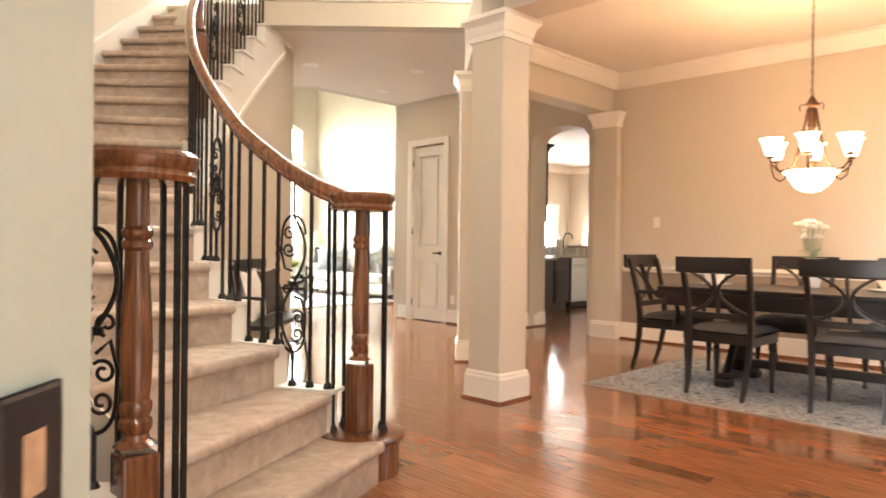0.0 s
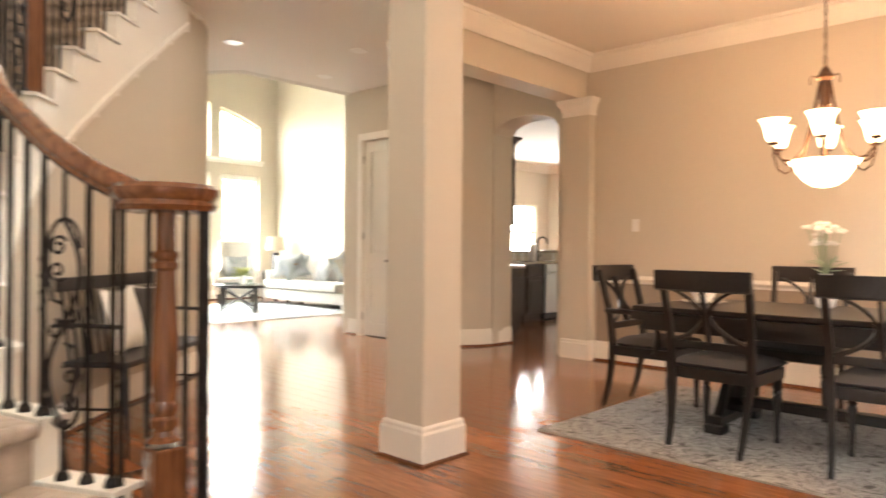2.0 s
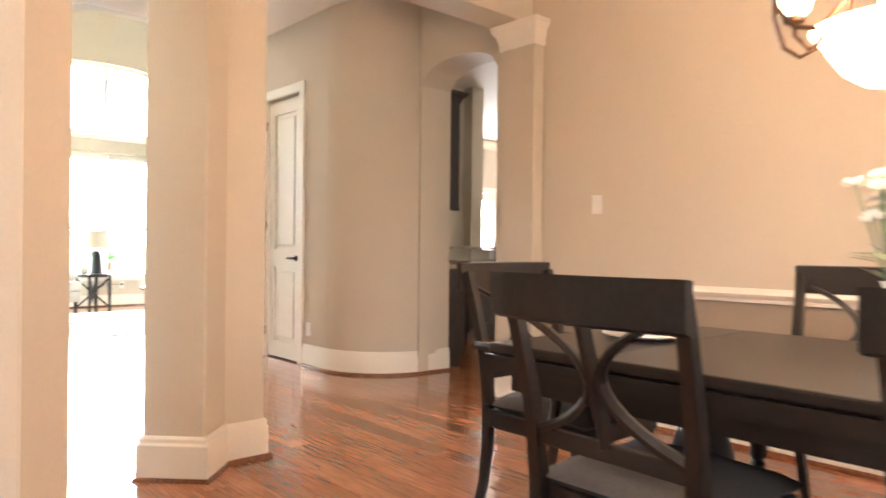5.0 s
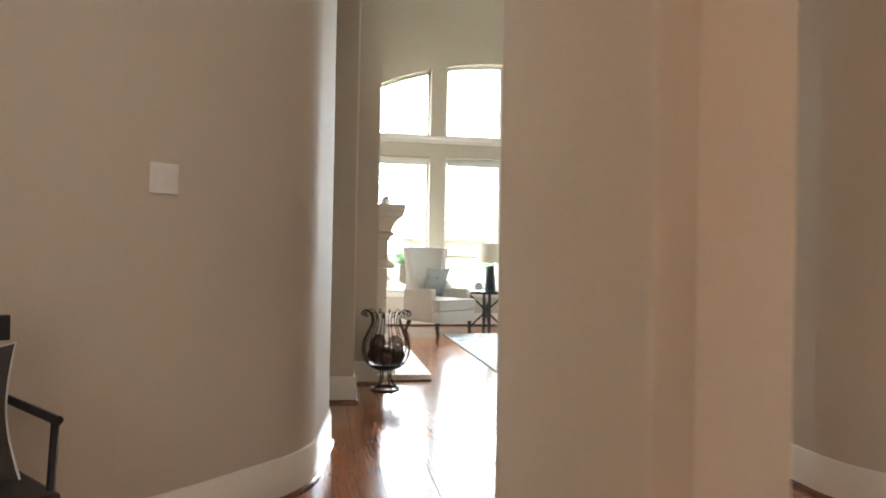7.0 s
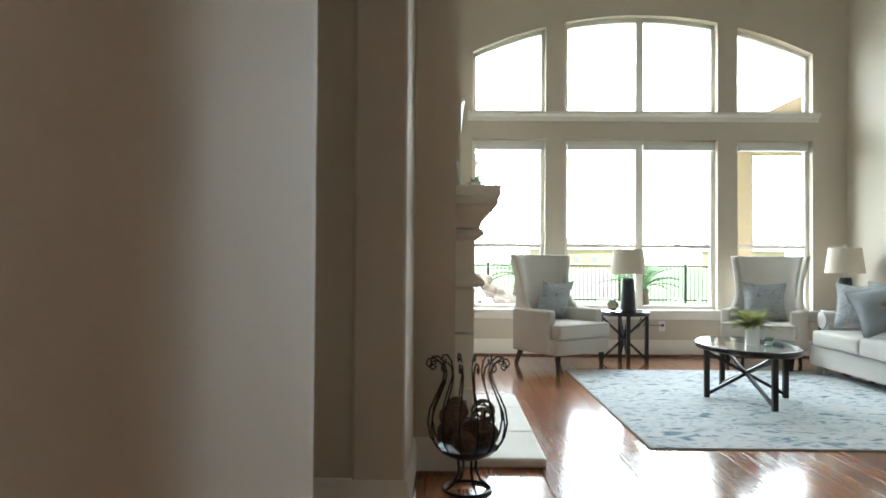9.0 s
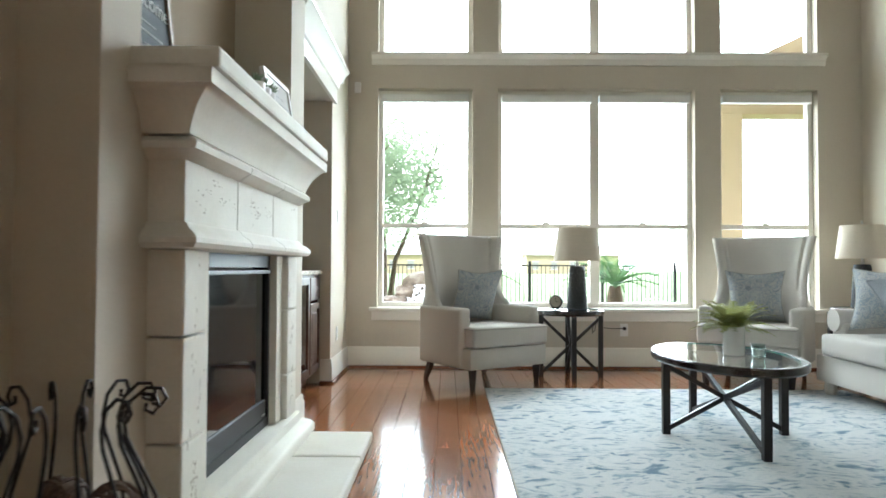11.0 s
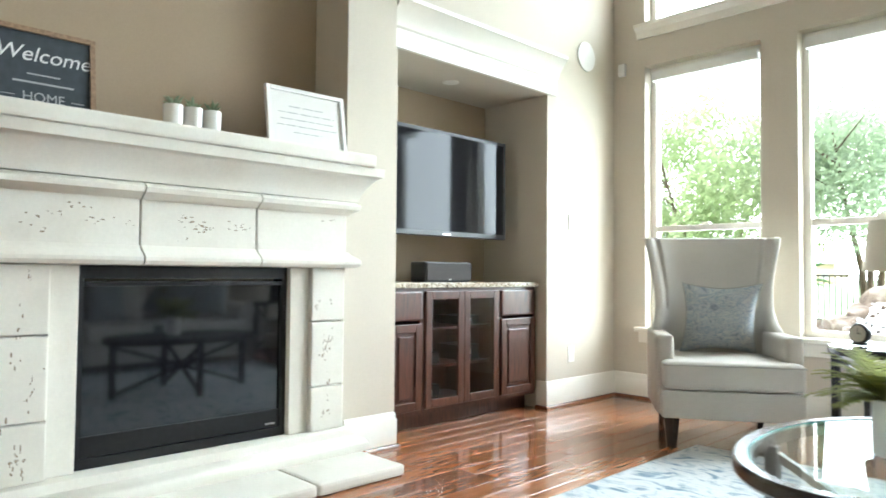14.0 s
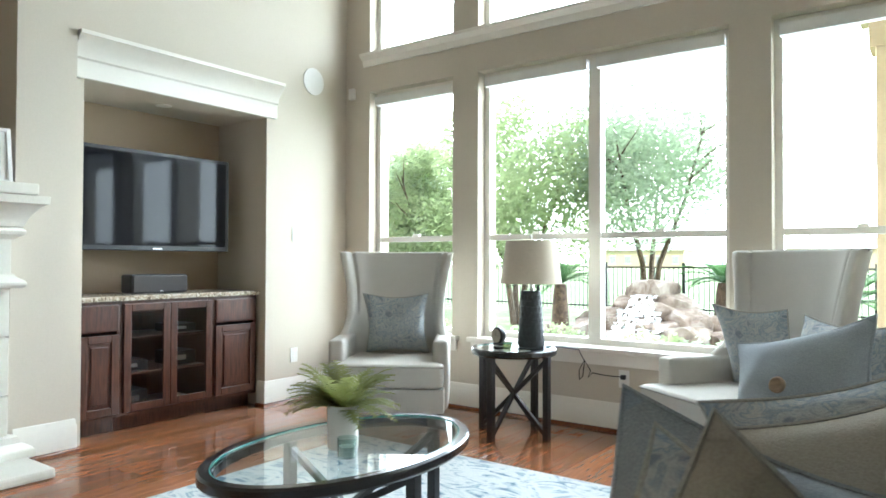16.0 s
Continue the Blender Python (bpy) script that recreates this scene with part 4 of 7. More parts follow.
for k in (10.45,):
    p = stair_point(k, 0.055)
    n = thing("newel_post", pose(p.x, p.y, 0), "tall square stained wooden newel post on the stairs", "newel post", "newel posts")
    part("square_foot", boxes((-0.045, -0.045, 10 * RISE, 0.045, 0.045, 10 * RISE + 0.62), bevel=0.008), STAIRWOOD, n)
    part("turned_shaft", lathe(bmesh.new(), [(0.04, 0.62), (0.03, 0.635), (0.042, 0.65), (0.042, 0.68), (0.032, 0.70), (0.036, 0.80), (0.028, 0.98)], 18, (0, 0, 10 * RISE)), STAIRWOOD, n, "", True)
lg = thing("stair_ledge", pose(0, 0, 0), "white painted ledge that carries the short balustrade", "ledge")
part("body", prism(bmesh.new(), [(0.90, 2.24), (0.62, 2.56), (0.54, 2.49), (0.80, 2.19)], 0, 0.38), TRIM, lg)
part("top", prism(bmesh.new(), [(0.915, 2.245), (0.61, 2.59), (0.53, 2.49), (0.795, 2.18)], 0.38, 0.395), TRIM, lg)

# front door jamb with a strike plate
dj = tagged(new("door_1"), "pale painted entrance jamb with a dark strike plate", "door", "", "structure")
part("jamb", prism(bmesh.new(), [duv(0.452, -0.25), duv(0.452, -0.222), duv(0.26, -0.222), duv(0.26, -0.25)], 0, 2.5), JAMB, dj)
part("casing", prism(bmesh.new(), [duv(0.47, -0.32), duv(0.47, -0.231), duv(0.447, -0.231), duv(0.447, -0.32)], 0, 2.5), JAMB, dj)
m = Matrix.Translation((*duv(0.380, -0.2205), 0.931)) @ pose(0, 0, 0, 0, 0, -45)
bm = bmesh.new()
box(bm, -0.0005, -0.030, -0.042, 0.004, 0.030, 0.042, 0.0035, m)
part("strike_plate", bm, BLACKM, dj, "dark bronze strike plate")
bm = bmesh.new()
box(bm, 0.0035, -0.010, -0.018, 0.0045, 0.010, 0.018, 0.0, m)
part("latch_hole", bm, OAKF, dj)
fixed("ground_porch", prism(bmesh.new(), [duv(0.3, -1.5), duv(0.3, 1.8), duv(-2.2, 1.8), duv(-2.2, -1.5)], -0.02, -0.004), STUCCO, "plain porch slab outside the entrance", "porch")
# slab added out of view so no sun patch falls through the doorway
fixed("sun_block_entrance", prism(bmesh.new(), [duv(0.3, -1.6), duv(0.3, 1.9), duv(-2.2, 1.9), duv(-2.2, -1.6)], 3.3, 3.4), CEIL, "unseen plain slab that blocks sun from the entrance", "ceiling")

# closet door, outlets and switches
cd = tagged(new("door_2"), "narrow white two-panel closet door, closed", "door", "", "structure")
bm = bmesh.new()
y0, y1 = 6.885, 7.475
box(bm, 6.765, y0, 0.012, 6.80, y0 + 0.10, 2.425)
box(bm, 6.765, y1 - 0.10, 0.012, 6.80, y1, 2.425)
for z0, z1 in ((0.012, 0.165), (0.855, 1.025), (2.295, 2.425)):
    box(bm, 6.765, y0 + 0.10, z0, 6.80, y1 - 0.10, z1)
box(bm, 6.786, y0 + 0.10, 0.165, 6.80, y1 - 0.10, 0.855)
box(bm, 6.786, y0 + 0.10, 1.025, 6.80, y1 - 0.10, 2.295)
part("leaf", bm, DOORW, cd)
for z0, z1 in ((0.165, 0.855), (1.025, 2.295)):
    part("panel", boxes((6.770, y0 + 0.135, z0 + 0.038, 6.7855, y1 - 0.135, z1 - 0.038), bevel=0.013), DOORW, cd)
bm = bmesh.new()
for a in ((6.722, 6.775, 0, 6.738, 6.862, 2.53), (6.722, 7.498, 0, 6.738, 7.585, 2.53), (6.722, 6.862, 2.443, 6.738, 7.498, 2.53)):
    box(bm, *a, bevel=0.004)
part("casing", bm, TRIM, cd)
bm = bmesh.new()
for a in ((6.7385, 6.862, 0, 6.80, 6.884, 2.443), (6.7385, 7.476, 0, 6.80, 7.498, 2.443)):
    box(bm, *a)
part("jamb", bm, TRIM, cd)
hd = part("door_handle", lathe(bmesh.new(), [(0.027, 0), (0.027, 0.006), (0.012, 0.01), (0.01, 0.04), (0.01, 0.045)], 16), BLACKM, cd, "black lever handle", True)
hd.matrix_basis = pose(6.7635, 6.955, 0.945, 0, -90, 0)
lv = part("lever", bar(bmesh.new(), (0.0, 0.0, 0.04), (0.0, 0.105, 0.04), 0.014, 0.018, 0.004), BLACKM, hd)
for z in (0.25, 1.25, 2.2):
    part("hinge", boxes((6.735, 7.478, z - 0.045, 6.764, 7.49, z + 0.045)), BLACKM, cd)


def wall_plate(name, x, y, z, face, w=0.075, h=0.118, kind="switch", gangs=1):
    """A cover plate on a wall that faces the given way, in degrees."""
    p = thing(name, pose(x, y, z, 0, 0, face), "small white plastic %s plate on the wall" % kind, kind, "wall plates")
    part("plate", boxes((0.0, -w / 2, -h / 2, 0.006, w / 2, h / 2), bevel=0.003), PLATE_W, p)
    for g in range(gangs):
        o = (g - (gangs - 1) / 2) * 0.046
        if kind == "switch":
            part("rocker", boxes((0.0062, o - 0.017, -0.033, 0.010, o + 0.017, 0.033), bevel=0.002), PLATE_W, p)
        else:
            for zz in (-0.02, 0.02):
                part("socket", boxes((0.0062, o - 0.015, zz - 0.014, 0.0085, o + 0.015, zz + 0.014), bevel=0.003), PLATE_W, p)


wall_plate("light_switch", 7.248, 4.03, 1.34, 180)
wall_plate("power_outlet", 7.248, 1.25, 0.36, 180, 0.118, 0.075, kind="outlet")
wall_plate("power_outlet", 6.737, 6.68, 0.33, 180, kind="outlet")
wall_plate("light_switch", 3.742, 6.18, 1.405, -47, 0.118, gangs=2)
wall_plate("light_switch", 4.782, 13.37, 1.36, 0)
wall_plate("power_outlet", 4.782, 13.36, 0.372, 0, kind="outlet")
wall_plate("power_outlet", 7.365, 13.957, 0.36, -90, kind="outlet")
ws = thing("wall_speaker", pose(4.783, 13.555, 2.665), "round white in-wall speaker with cloth grille", "speaker")
bm = lathe(bmesh.new(), [(0.001, 0.0), (0.108, 0.0), (0.108, 0.006), (0.098, 0.009), (0.001, 0.009)], 32)
part("grille", bm, SPEAKER, ws, "", True)
part("rim", lathe(bmesh.new(), [(0.108, 0.0), (0.114, 0.0), (0.114, 0.010), (0.108, 0.010)], 32), PLATE_W, ws)
ws.matrix_basis = pose(4.781, 13.555, 2.665, 0, 90, 0)
sn = thing("alarm_sensor", pose(4.87, 13.955, 2.62, 0, 0, -90), "small white alarm sensor box on the wall", "sensor")
part("body", boxes((0, -0.03, -0.05, 0.035, 0.03, 0.05), bevel=0.008), PLATE_W, sn)

# ---- dining room ----
def rug(name, x0, y0, x1, y1, mat, label):
    r = thing(name, pose((x0 + x1) / 2, (y0 + y1) / 2, 0), label, "rug")
    w, h = (x1 - x0) / 2, (y1 - y0) / 2
    part("rug_surface", boxes((-w, -h, 0.001, w, h, 0.010), bevel=0.003), mat, r)
    part("binding", sweep(bmesh.new(), [(-w, -h), (-w, h), (w, h), (w, -h)], [(-0.004, 0.001), (0.008, 0.001), (0.008, 0.009), (-0.004, 0.0108)], True), PIPING, r)
    return r


rug("dining_rug", 4.65, 0.47, 6.55, 3.28, RUG_GREY, "flat grey and ivory patterned rug below the dining table")


def dining_chair(m, arms=False):
    c = thing("dining_armchair" if arms else "dining_chair", m, "espresso wooden dining %s with curved splats and grey seat" % ("armchair" if arms else "chair"), "chair", "dining chairs")
    part("seat", cushion(bmesh.new(), 0.50, 0.47, 0.10, pose(0, 0.02, 0.455), 0.30), SEATGREY, c, "grey upholstered seat", True)
    bm = bmesh.new()
    for a in ((-0.235, -0.2, 0.37, 0.235, -0.175, 0.435), (-0.235, 0.2, 0.37, 0.235, 0.225, 0.435), (-0.24, -0.2, 0.37, -0.215, 0.22, 0.435), (0.215, -0.2, 0.37, 0.24, 0.22, 0.435)):
        box(bm, *a, bevel=0.004)
    part("seat_frame", bm, DARKWOOD, c)
    for s in (-1, 1):
        pts = [(s * 0.20, -0.30, 0.0), (s * 0.205, -0.255, 0.14), (s * 0.215, -0.225, 0.30), (s * 0.222, -0.215, 0.46), (s * 0.228, -0.235, 0.65), (s * 0.236, -0.285, 0.85), (s * 0.24, -0.315, 0.95)]
        part("back_leg", tube(bmesh.new(), pts, [0.018, 0.021, 0.025, 0.026, 0.025, 0.023, 0.022], 4, False, 1.0), DARKWOOD, c)
        prof = [(0.014, 0.0), (0.018, 0.012), (0.013, 0.03), (0.017, 0.12), (0.024, 0.22), (0.026, 0.255), (0.018, 0.27), (0.026, 0.285), (0.019, 0.30), (0.028, 0.315), (0.028, 0.40)]
        part("front_leg", lathe(bmesh.new(), prof, 12, (s * 0.208, 0.195, 0)), DARKWOOD, c, "", True)
    bm = bmesh.new()
    k = 10
    ring = []
    for i in range(k + 1):
        u = 2 * i / k - 1
        x, y = u * 0.268, -0.338 - 0.030 * (1 - u * u)
        ring.append([bm.verts.new((x, y + d, z)) for d, z in ((-0.012, 0.88), (0.016, 0.87), (0.012, 0.982), (-0.016, 0.985))])
    for r, q in zip(ring, ring[1:]):
        for j in range(4):
            bm.faces.new((r[j], r[(j + 1) % 4], q[(j + 1) % 4], q[j]))
    bm.faces.new(ring[0][::-1])
    bm.faces.new(ring[-1])
    part("top_rail", bm, DARKWOOD, c)
    part("lower_rail", boxes((-0.215, -0.235, 0.545, 0.215, -0.21, 0.59), bevel=0.005), DARKWOOD, c)
    part("centre_splat", bar(bmesh.new(), (0, -0.228, 0.58), (0, -0.335, 0.90), 0.042, 0.016, 0.003), DARKWOOD, c)
    for s in (-1, 1):
        pts = []
        for i in range(13):
            t = i / 12
            z = 0.585 + 0.31 * t
            x = s * (0.205 - 0.185 * math.sin(math.pi * t) ** 0.8)
            pts.append((x, -0.226 - 0.108 * t, z))
        part("curved_slat", tube(bmesh.new(), pts, 0.017, 6, False, 0.6), DARKWOOD, c)
        if arms:
            part("arm", tube(bmesh.new(), [(s * 0.238, -0.26, 0.67), (s * 0.262, -0.1, 0.675), (s * 0.268, 0.06, 0.665), (s * 0.262, 0.17, 0.64), (s * 0.258, 0.20, 0.62)], 0.021, 8, False, 0.75), DARKWOOD, c, "", True)
            part("arm_post", tube(bmesh.new(), [(s * 0.236, 0.10, 0.40), (s * 0.25, 0.13, 0.52), (s * 0.262, 0.12, 0.655)], 0.018, 6), DARKWOOD, c)
    return c


TX, TY = 5.63, 1.93
base_chair = dining_chair(pose(5.19, 2.36, 0.011, 0, 0, -92))
copy_thing(base_chair, pose(5.21, 1.56, 0.011, 0, 0, -88))
copy_thing(base_chair, pose(6.28, 2.30, 0.011, 0, 0, 92))
copy_thing(base_chair, pose(6.26, 1.50, 0.011, 0, 0, 88))
arm_chair = dining_chair(pose(5.70, 3.04, 0.011, 0, 0, 180), True)
copy_thing(arm_chair, pose(5.62, 0.90, 0.011, 0, 0, -2))

tb = thing("dining_table", pose(TX, TY, 0.011), "long espresso wooden trestle dining table with moulded edge", "table")
part("tabletop", boxes((-0.49, -1.0, 0.715, 0.49, 1.0, 0.75), bevel=0.008), DARKWOOD, tb)
part("edge_moulding", sweep(bmesh.new(), [(-0.47, -0.98), (-0.47, 0.98), (0.47, 0.98), (0.47, -0.98)], [(-0.03, 0.665), (-0.005, 0.665), (0.0, 0.685), (0.014, 0.70), (0.014, 0.714), (-0.03, 0.714)], True), DARKWOOD, tb)
part("apron", boxes((-0.44, -0.95, 0.60, 0.44, -0.925, 0.714), (-0.44, 0.925, 0.60, 0.44, 0.95, 0.714), (-0.44, -0.925, 0.60, -0.415, 0.925, 0.714), (0.415, -0.925, 0.60, 0.44, 0.925, 0.714), bevel=0.004), DARKWOOD, tb)
for s in (-1, 1):
    part("pedestal", lathe(bmesh.new(), [(0.07, 0.09), (0.085, 0.14), (0.06, 0.18), (0.075, 0.30), (0.095, 0.42), (0.06, 0.52), (0.09, 0.56), (0.10, 0.60), (0.10, 0.714)], 16, (0, s * 0.55, 0)), DARKWOOD, tb, "", True)
    part("trestle_foot", boxes((-0.34, s * 0.55 - 0.055, 0.0, -0.22, s * 0.55 + 0.055, 0.05), (0.22, s * 0.55 - 0.055, 0.0, 0.34, s * 0.55 + 0.055, 0.05), (-0.31, s * 0.55 - 0.045, 0.05, 0.31, s * 0.55 + 0.045, 0.10), bevel=0.01), DARKWOOD, tb)
    for q in (-1, 1):
        bm = bar(bmesh.new(), (q * 0.25, s * 0.55, 0.09), (q * 0.06, s * 0.55, 0.36), 0.05, 0.05, 0.006)
        part("brace", bm, DARKWOOD, tb)
part("stretcher", boxes((-0.04, -0.55, 0.13, 0.04, 0.55, 0.19), bevel=0.006), DARKWOOD, tb)
bm = bmesh.new()
for yy in (-0.62, 0.62):
    box(bm, -0.485, yy - 0.003, 0.7501, 0.485, yy + 0.003, 0.7508)
part("leaf_joint", bm, BLACKM, tb)


def place_setting(x, y):
    p = thing("dinner_plate", pose(x, y, 0.761), "round white dinner plate on the dark table", "plate", "table settings")
    part("plate", lathe(bmesh.new(), [(0.07, 0.001), (0.075, 0.004), (0.135, 0.014), (0.138, 0.017), (0.13, 0.017), (0.072, 0.008), (0.001, 0.008)], 32), WHITEC, p, "", True)
    b = thing("soup_bowl", pose(x, y, 0.7695), "white ceramic bowl set on a dinner plate", "bowl", "table settings")
    part("bowl", lathe(bmesh.new(), [(0.035, 0.0), (0.038, 0.006), (0.06, 0.03), (0.078, 0.062), (0.082, 0.082), (0.078, 0.082), (0.073, 0.062), (0.055, 0.032), (0.001, 0.012)], 32), WHITEC, b, "", True)


place_setting(5.60, 1.13)
place_setting(5.62, 2.68)
place_setting(5.86, 1.52)
va = thing("flower_vase", pose(5.83, 2.02, 0.761), "white ceramic vase with white flowers and green stems", "vase")
part("vase", lathe(bmesh.new(), [(0.035, 0.0), (0.05, 0.01), (0.062, 0.06), (0.055, 0.11), (0.034, 0.16), (0.030, 0.19), (0.038, 0.21), (0.033, 0.21), (0.026, 0.19), (0.001, 0.17)], 24), WHITEC, va, "", True)
rnd = random.Random(5)
for i in range(13):
    a, r = rnd.uniform(0, 6.28), rnd.uniform(0.02, 0.12)
    top = Vector((r * math.cos(a), r * math.sin(a), rnd.uniform(0.36, 0.50)))
    part("stem", tube(bmesh.new(), [(0, 0, 0.17), (top.x * 0.4, top.y * 0.4, 0.27), top], 0.0035, 5), LEAFG, va)
    bm = bmesh.new()
    for q in range(22):
        t, ph = rnd.uniform(0, 6.28), rnd.uniform(0.1, 1.35)
        d = Vector((math.cos(t) * math.sin(ph), math.sin(t) * math.sin(ph), math.cos(ph) * 0.8))
        e = d.orthogonal().normalized()
        n = d.cross(e)
        c = top + d * 0.024
        vs = [bm.verts.new(c - e * 0.011), bm.verts.new(c + n * 0.012 + d * 0.004), bm.verts.new(c + e * 0.011), bm.verts.new(c + d * 0.02 - n * 0.004), bm.verts.new(c - n * 0.012)]
        bm.faces.new((vs[0], vs[1], vs[3]))
        bm.faces.new((vs[1], vs[2], vs[3]))
        bm.faces.new((vs[2], vs[4], vs[3]))
        bm.faces.new((vs[4], vs[0], vs[3]))
    part("blossom", bm, FLOWERW, va)
for i in range(12):
    a = rnd.uniform(0, 6.28)
    l = rnd.uniform(0.10, 0.17)
    d = Vector((math.cos(a), math.sin(a), rnd.uniform(-0.1, 0.7))).normalized()
    p0 = Vector((0, 0, rnd.uniform(0.20, 0.28)))
    n = d.cross(Vector((0, 0, 1))).normalized() * 0.016
    bm = bmesh.new()
    vs = [bm.verts.new(p) for p in (p0, p0 + d * l * 0.5 + n, p0 + d * l, p0 + d * l * 0.5 - n + Vector((0, 0, 0.006)))]
    bm.faces.new(vs)
    part("leaf", bm, LEAFG, va)

# chandelier
ch = thing("chandelier", pose(5.63, 1.98, 0), "bronze chandelier with six lit opal glass shades and a bowl", "chandelier")
part("canopy", lathe(bmesh.new(), [(0.06, 3.05), (0.062, 3.03), (0.03, 3.005), (0.012, 2.995)], 20), BRONZE, ch, "", True)
for i in range(22):
    z = 2.99 - i * 0.034
    pts = [(0.0075 * math.cos(a) if i % 2 else 0, 0 if i % 2 else 0.0075 * math.cos(a), z - 0.017 + 0.021 * math.sin(a)) for a in [2 * math.pi * j / 10 for j in range(10)]]
    part("chain_link", tube(bmesh.new(), pts, 0.0024, 5, True), BRONZE, ch)
part("cord", tube(bmesh.new(), [(0.003, 0, 2.995), (-0.004, 0.003, 2.6), (0.003, 0, 2.24)], 0.002, 5), BRONZE, ch)
part("ring", tube(bmesh.new(), [(0.028 * math.cos(a), 0, 2.215 + 0.028 * math.sin(a)) for a in [2 * math.pi * j / 16 for j in range(16)]], 0.004, 6, True), BRONZE, ch)
part("stem", lathe(bmesh.new(), [(0.006, 2.19), (0.02, 2.17), (0.035, 2.14), (0.05, 2.125), (0.05, 2.11), (0.036, 2.10), (0.03, 2.095), (0.030, 1.96), (0.034, 1.955), (0.02, 1.93), (0.013, 1.85), (0.013, 1.72)][::-1], 16), BRONZE, ch, "", True)
for k in range(6):
    a = radians(60 * k + 12)
    ca, sa = math.cos(a), math.sin(a)
    arm = [(r * ca, r * sa, z) for r, z in ((0.03, 2.09), (0.05, 1.98), (0.08, 1.84), (0.12, 1.70), (0.18, 1.63), (0.24, 1.635), (0.285, 1.685), (0.29, 1.725))]
    part("arm", tube(bmesh.new(), arm, 0.0075, 6), BRONZE, ch, "", True)
    part("cup", lathe(bmesh.new(), [(0.008, 1.72), (0.028, 1.725), (0.032, 1.735), (0.02, 1.745)], 14, (0.29 * ca, 0.29 * sa, 0)), BRONZE, ch, "", True)
    bm = bmesh.new()
    seg = 18
    rings = []
    for r, z in ((0.026, 1.74), (0.042, 1.755), (0.050, 1.785), (0.057, 1.825), (0.074, 1.86), (0.084, 1.87)):
        rings.append([bm.verts.new((0.29 * ca + r * math.cos(6.2832 * j / seg), 0.29 * sa + r * math.sin(6.2832 * j / seg), z)) for j in range(seg)])
    for r, s in zip(rings, rings[1:]):
        for j in range(seg):
            bm.faces.new((r[j], r[(j + 1) % seg], s[(j + 1) % seg], s[j]))
    sh = part("shade", bm, OPAL, ch, "lit opal glass bell shade", True)
    sh.visible_shadow = False
    hook = [(0.05 * ca, 0.05 * sa, 2.115), (0.075 * ca, 0.075 * sa, 2.125), (0.09 * ca, 0.09 * sa, 2.10), (0.085 * ca, 0.085 * sa, 2.07)]
    if k % 2 == 0:
        part("curl", tube(bmesh.new(), hook, 0.004, 5), BRONZE, ch)
        low = [(r * ca, r * sa, z) for r, z in ((0.29, 1.725), (0.29, 1.66), (0.265, 1.58), (0.225, 1.555), (0.19, 1.575), (0.17, 1.61))]
        part("bowl_arm", tube(bmesh.new(), low, 0.006, 6), BRONZE, ch, "", True)
bw = part("bowl", lathe(bmesh.new(), [(0.005, 1.475), (0.06, 1.485), (0.11, 1.52), (0.145, 1.57), (0.155, 1.59), (0.185, 1.625), (0.19, 1.635), (0.18, 1.632), (0.14, 1.585), (0.005, 1.50)], 32), OPAL, ch, "lit opal glass bowl", True)
bw.visible_shadow = False

# hall bench
bn = thing("hall_bench", pose(3.08, 5.24, 0, 0, 0, 41), "dark grey wooden spindle-back bench against the wall", "bench")
part("seat", boxes((-0.58, -0.20, 0.42, 0.58, 0.18, 0.455), bevel=0.01), BLACKP, bn)
part("back_rail", boxes((-0.58, 0.20, 0.84, 0.58, 0.225, 0.92), bevel=0.006), BLACKP, bn)
for i in range(15):
    x = -0.54 + i * 1.08 / 14
    part("spindle", tube(bmesh.new(), [(x, 0.16, 0.45), (x * 1.01, 0.212, 0.85)], 0.008, 6), BLACKP, bn)
for sx in (-1, 1):
    part("arm_rail", tube(bmesh.new(), [(sx * 0.57, 0.20, 0.66), (sx * 0.58, -0.17, 0.65)], 0.014, 6), BLACKP, bn)
    part("arm_post", tube(bmesh.new(), [(sx * 0.57, -0.15, 0.45), (sx * 0.58, -0.15, 0.65)], 0.012, 6), BLACKP, bn)
    for sy in (-1, 1):
        part("leg", tube(bmesh.new(), [(sx * 0.50, sy * 0.14, 0.43), (sx * 0.56, sy * 0.19, 0.0)], [0.018, 0.012], 8), BLACKP, bn)
    part("stretcher", tube(bmesh.new(), [(sx * 0.535, -0.17, 0.18), (sx * 0.535, 0.17, 0.18)], 0.009, 6), BLACKP, bn)
part("stretcher", tube(bmesh.new(), [(-0.53, -0.17, 0.2), (0.53, -0.17, 0.2)], 0.009, 6), BLACKP, bn)


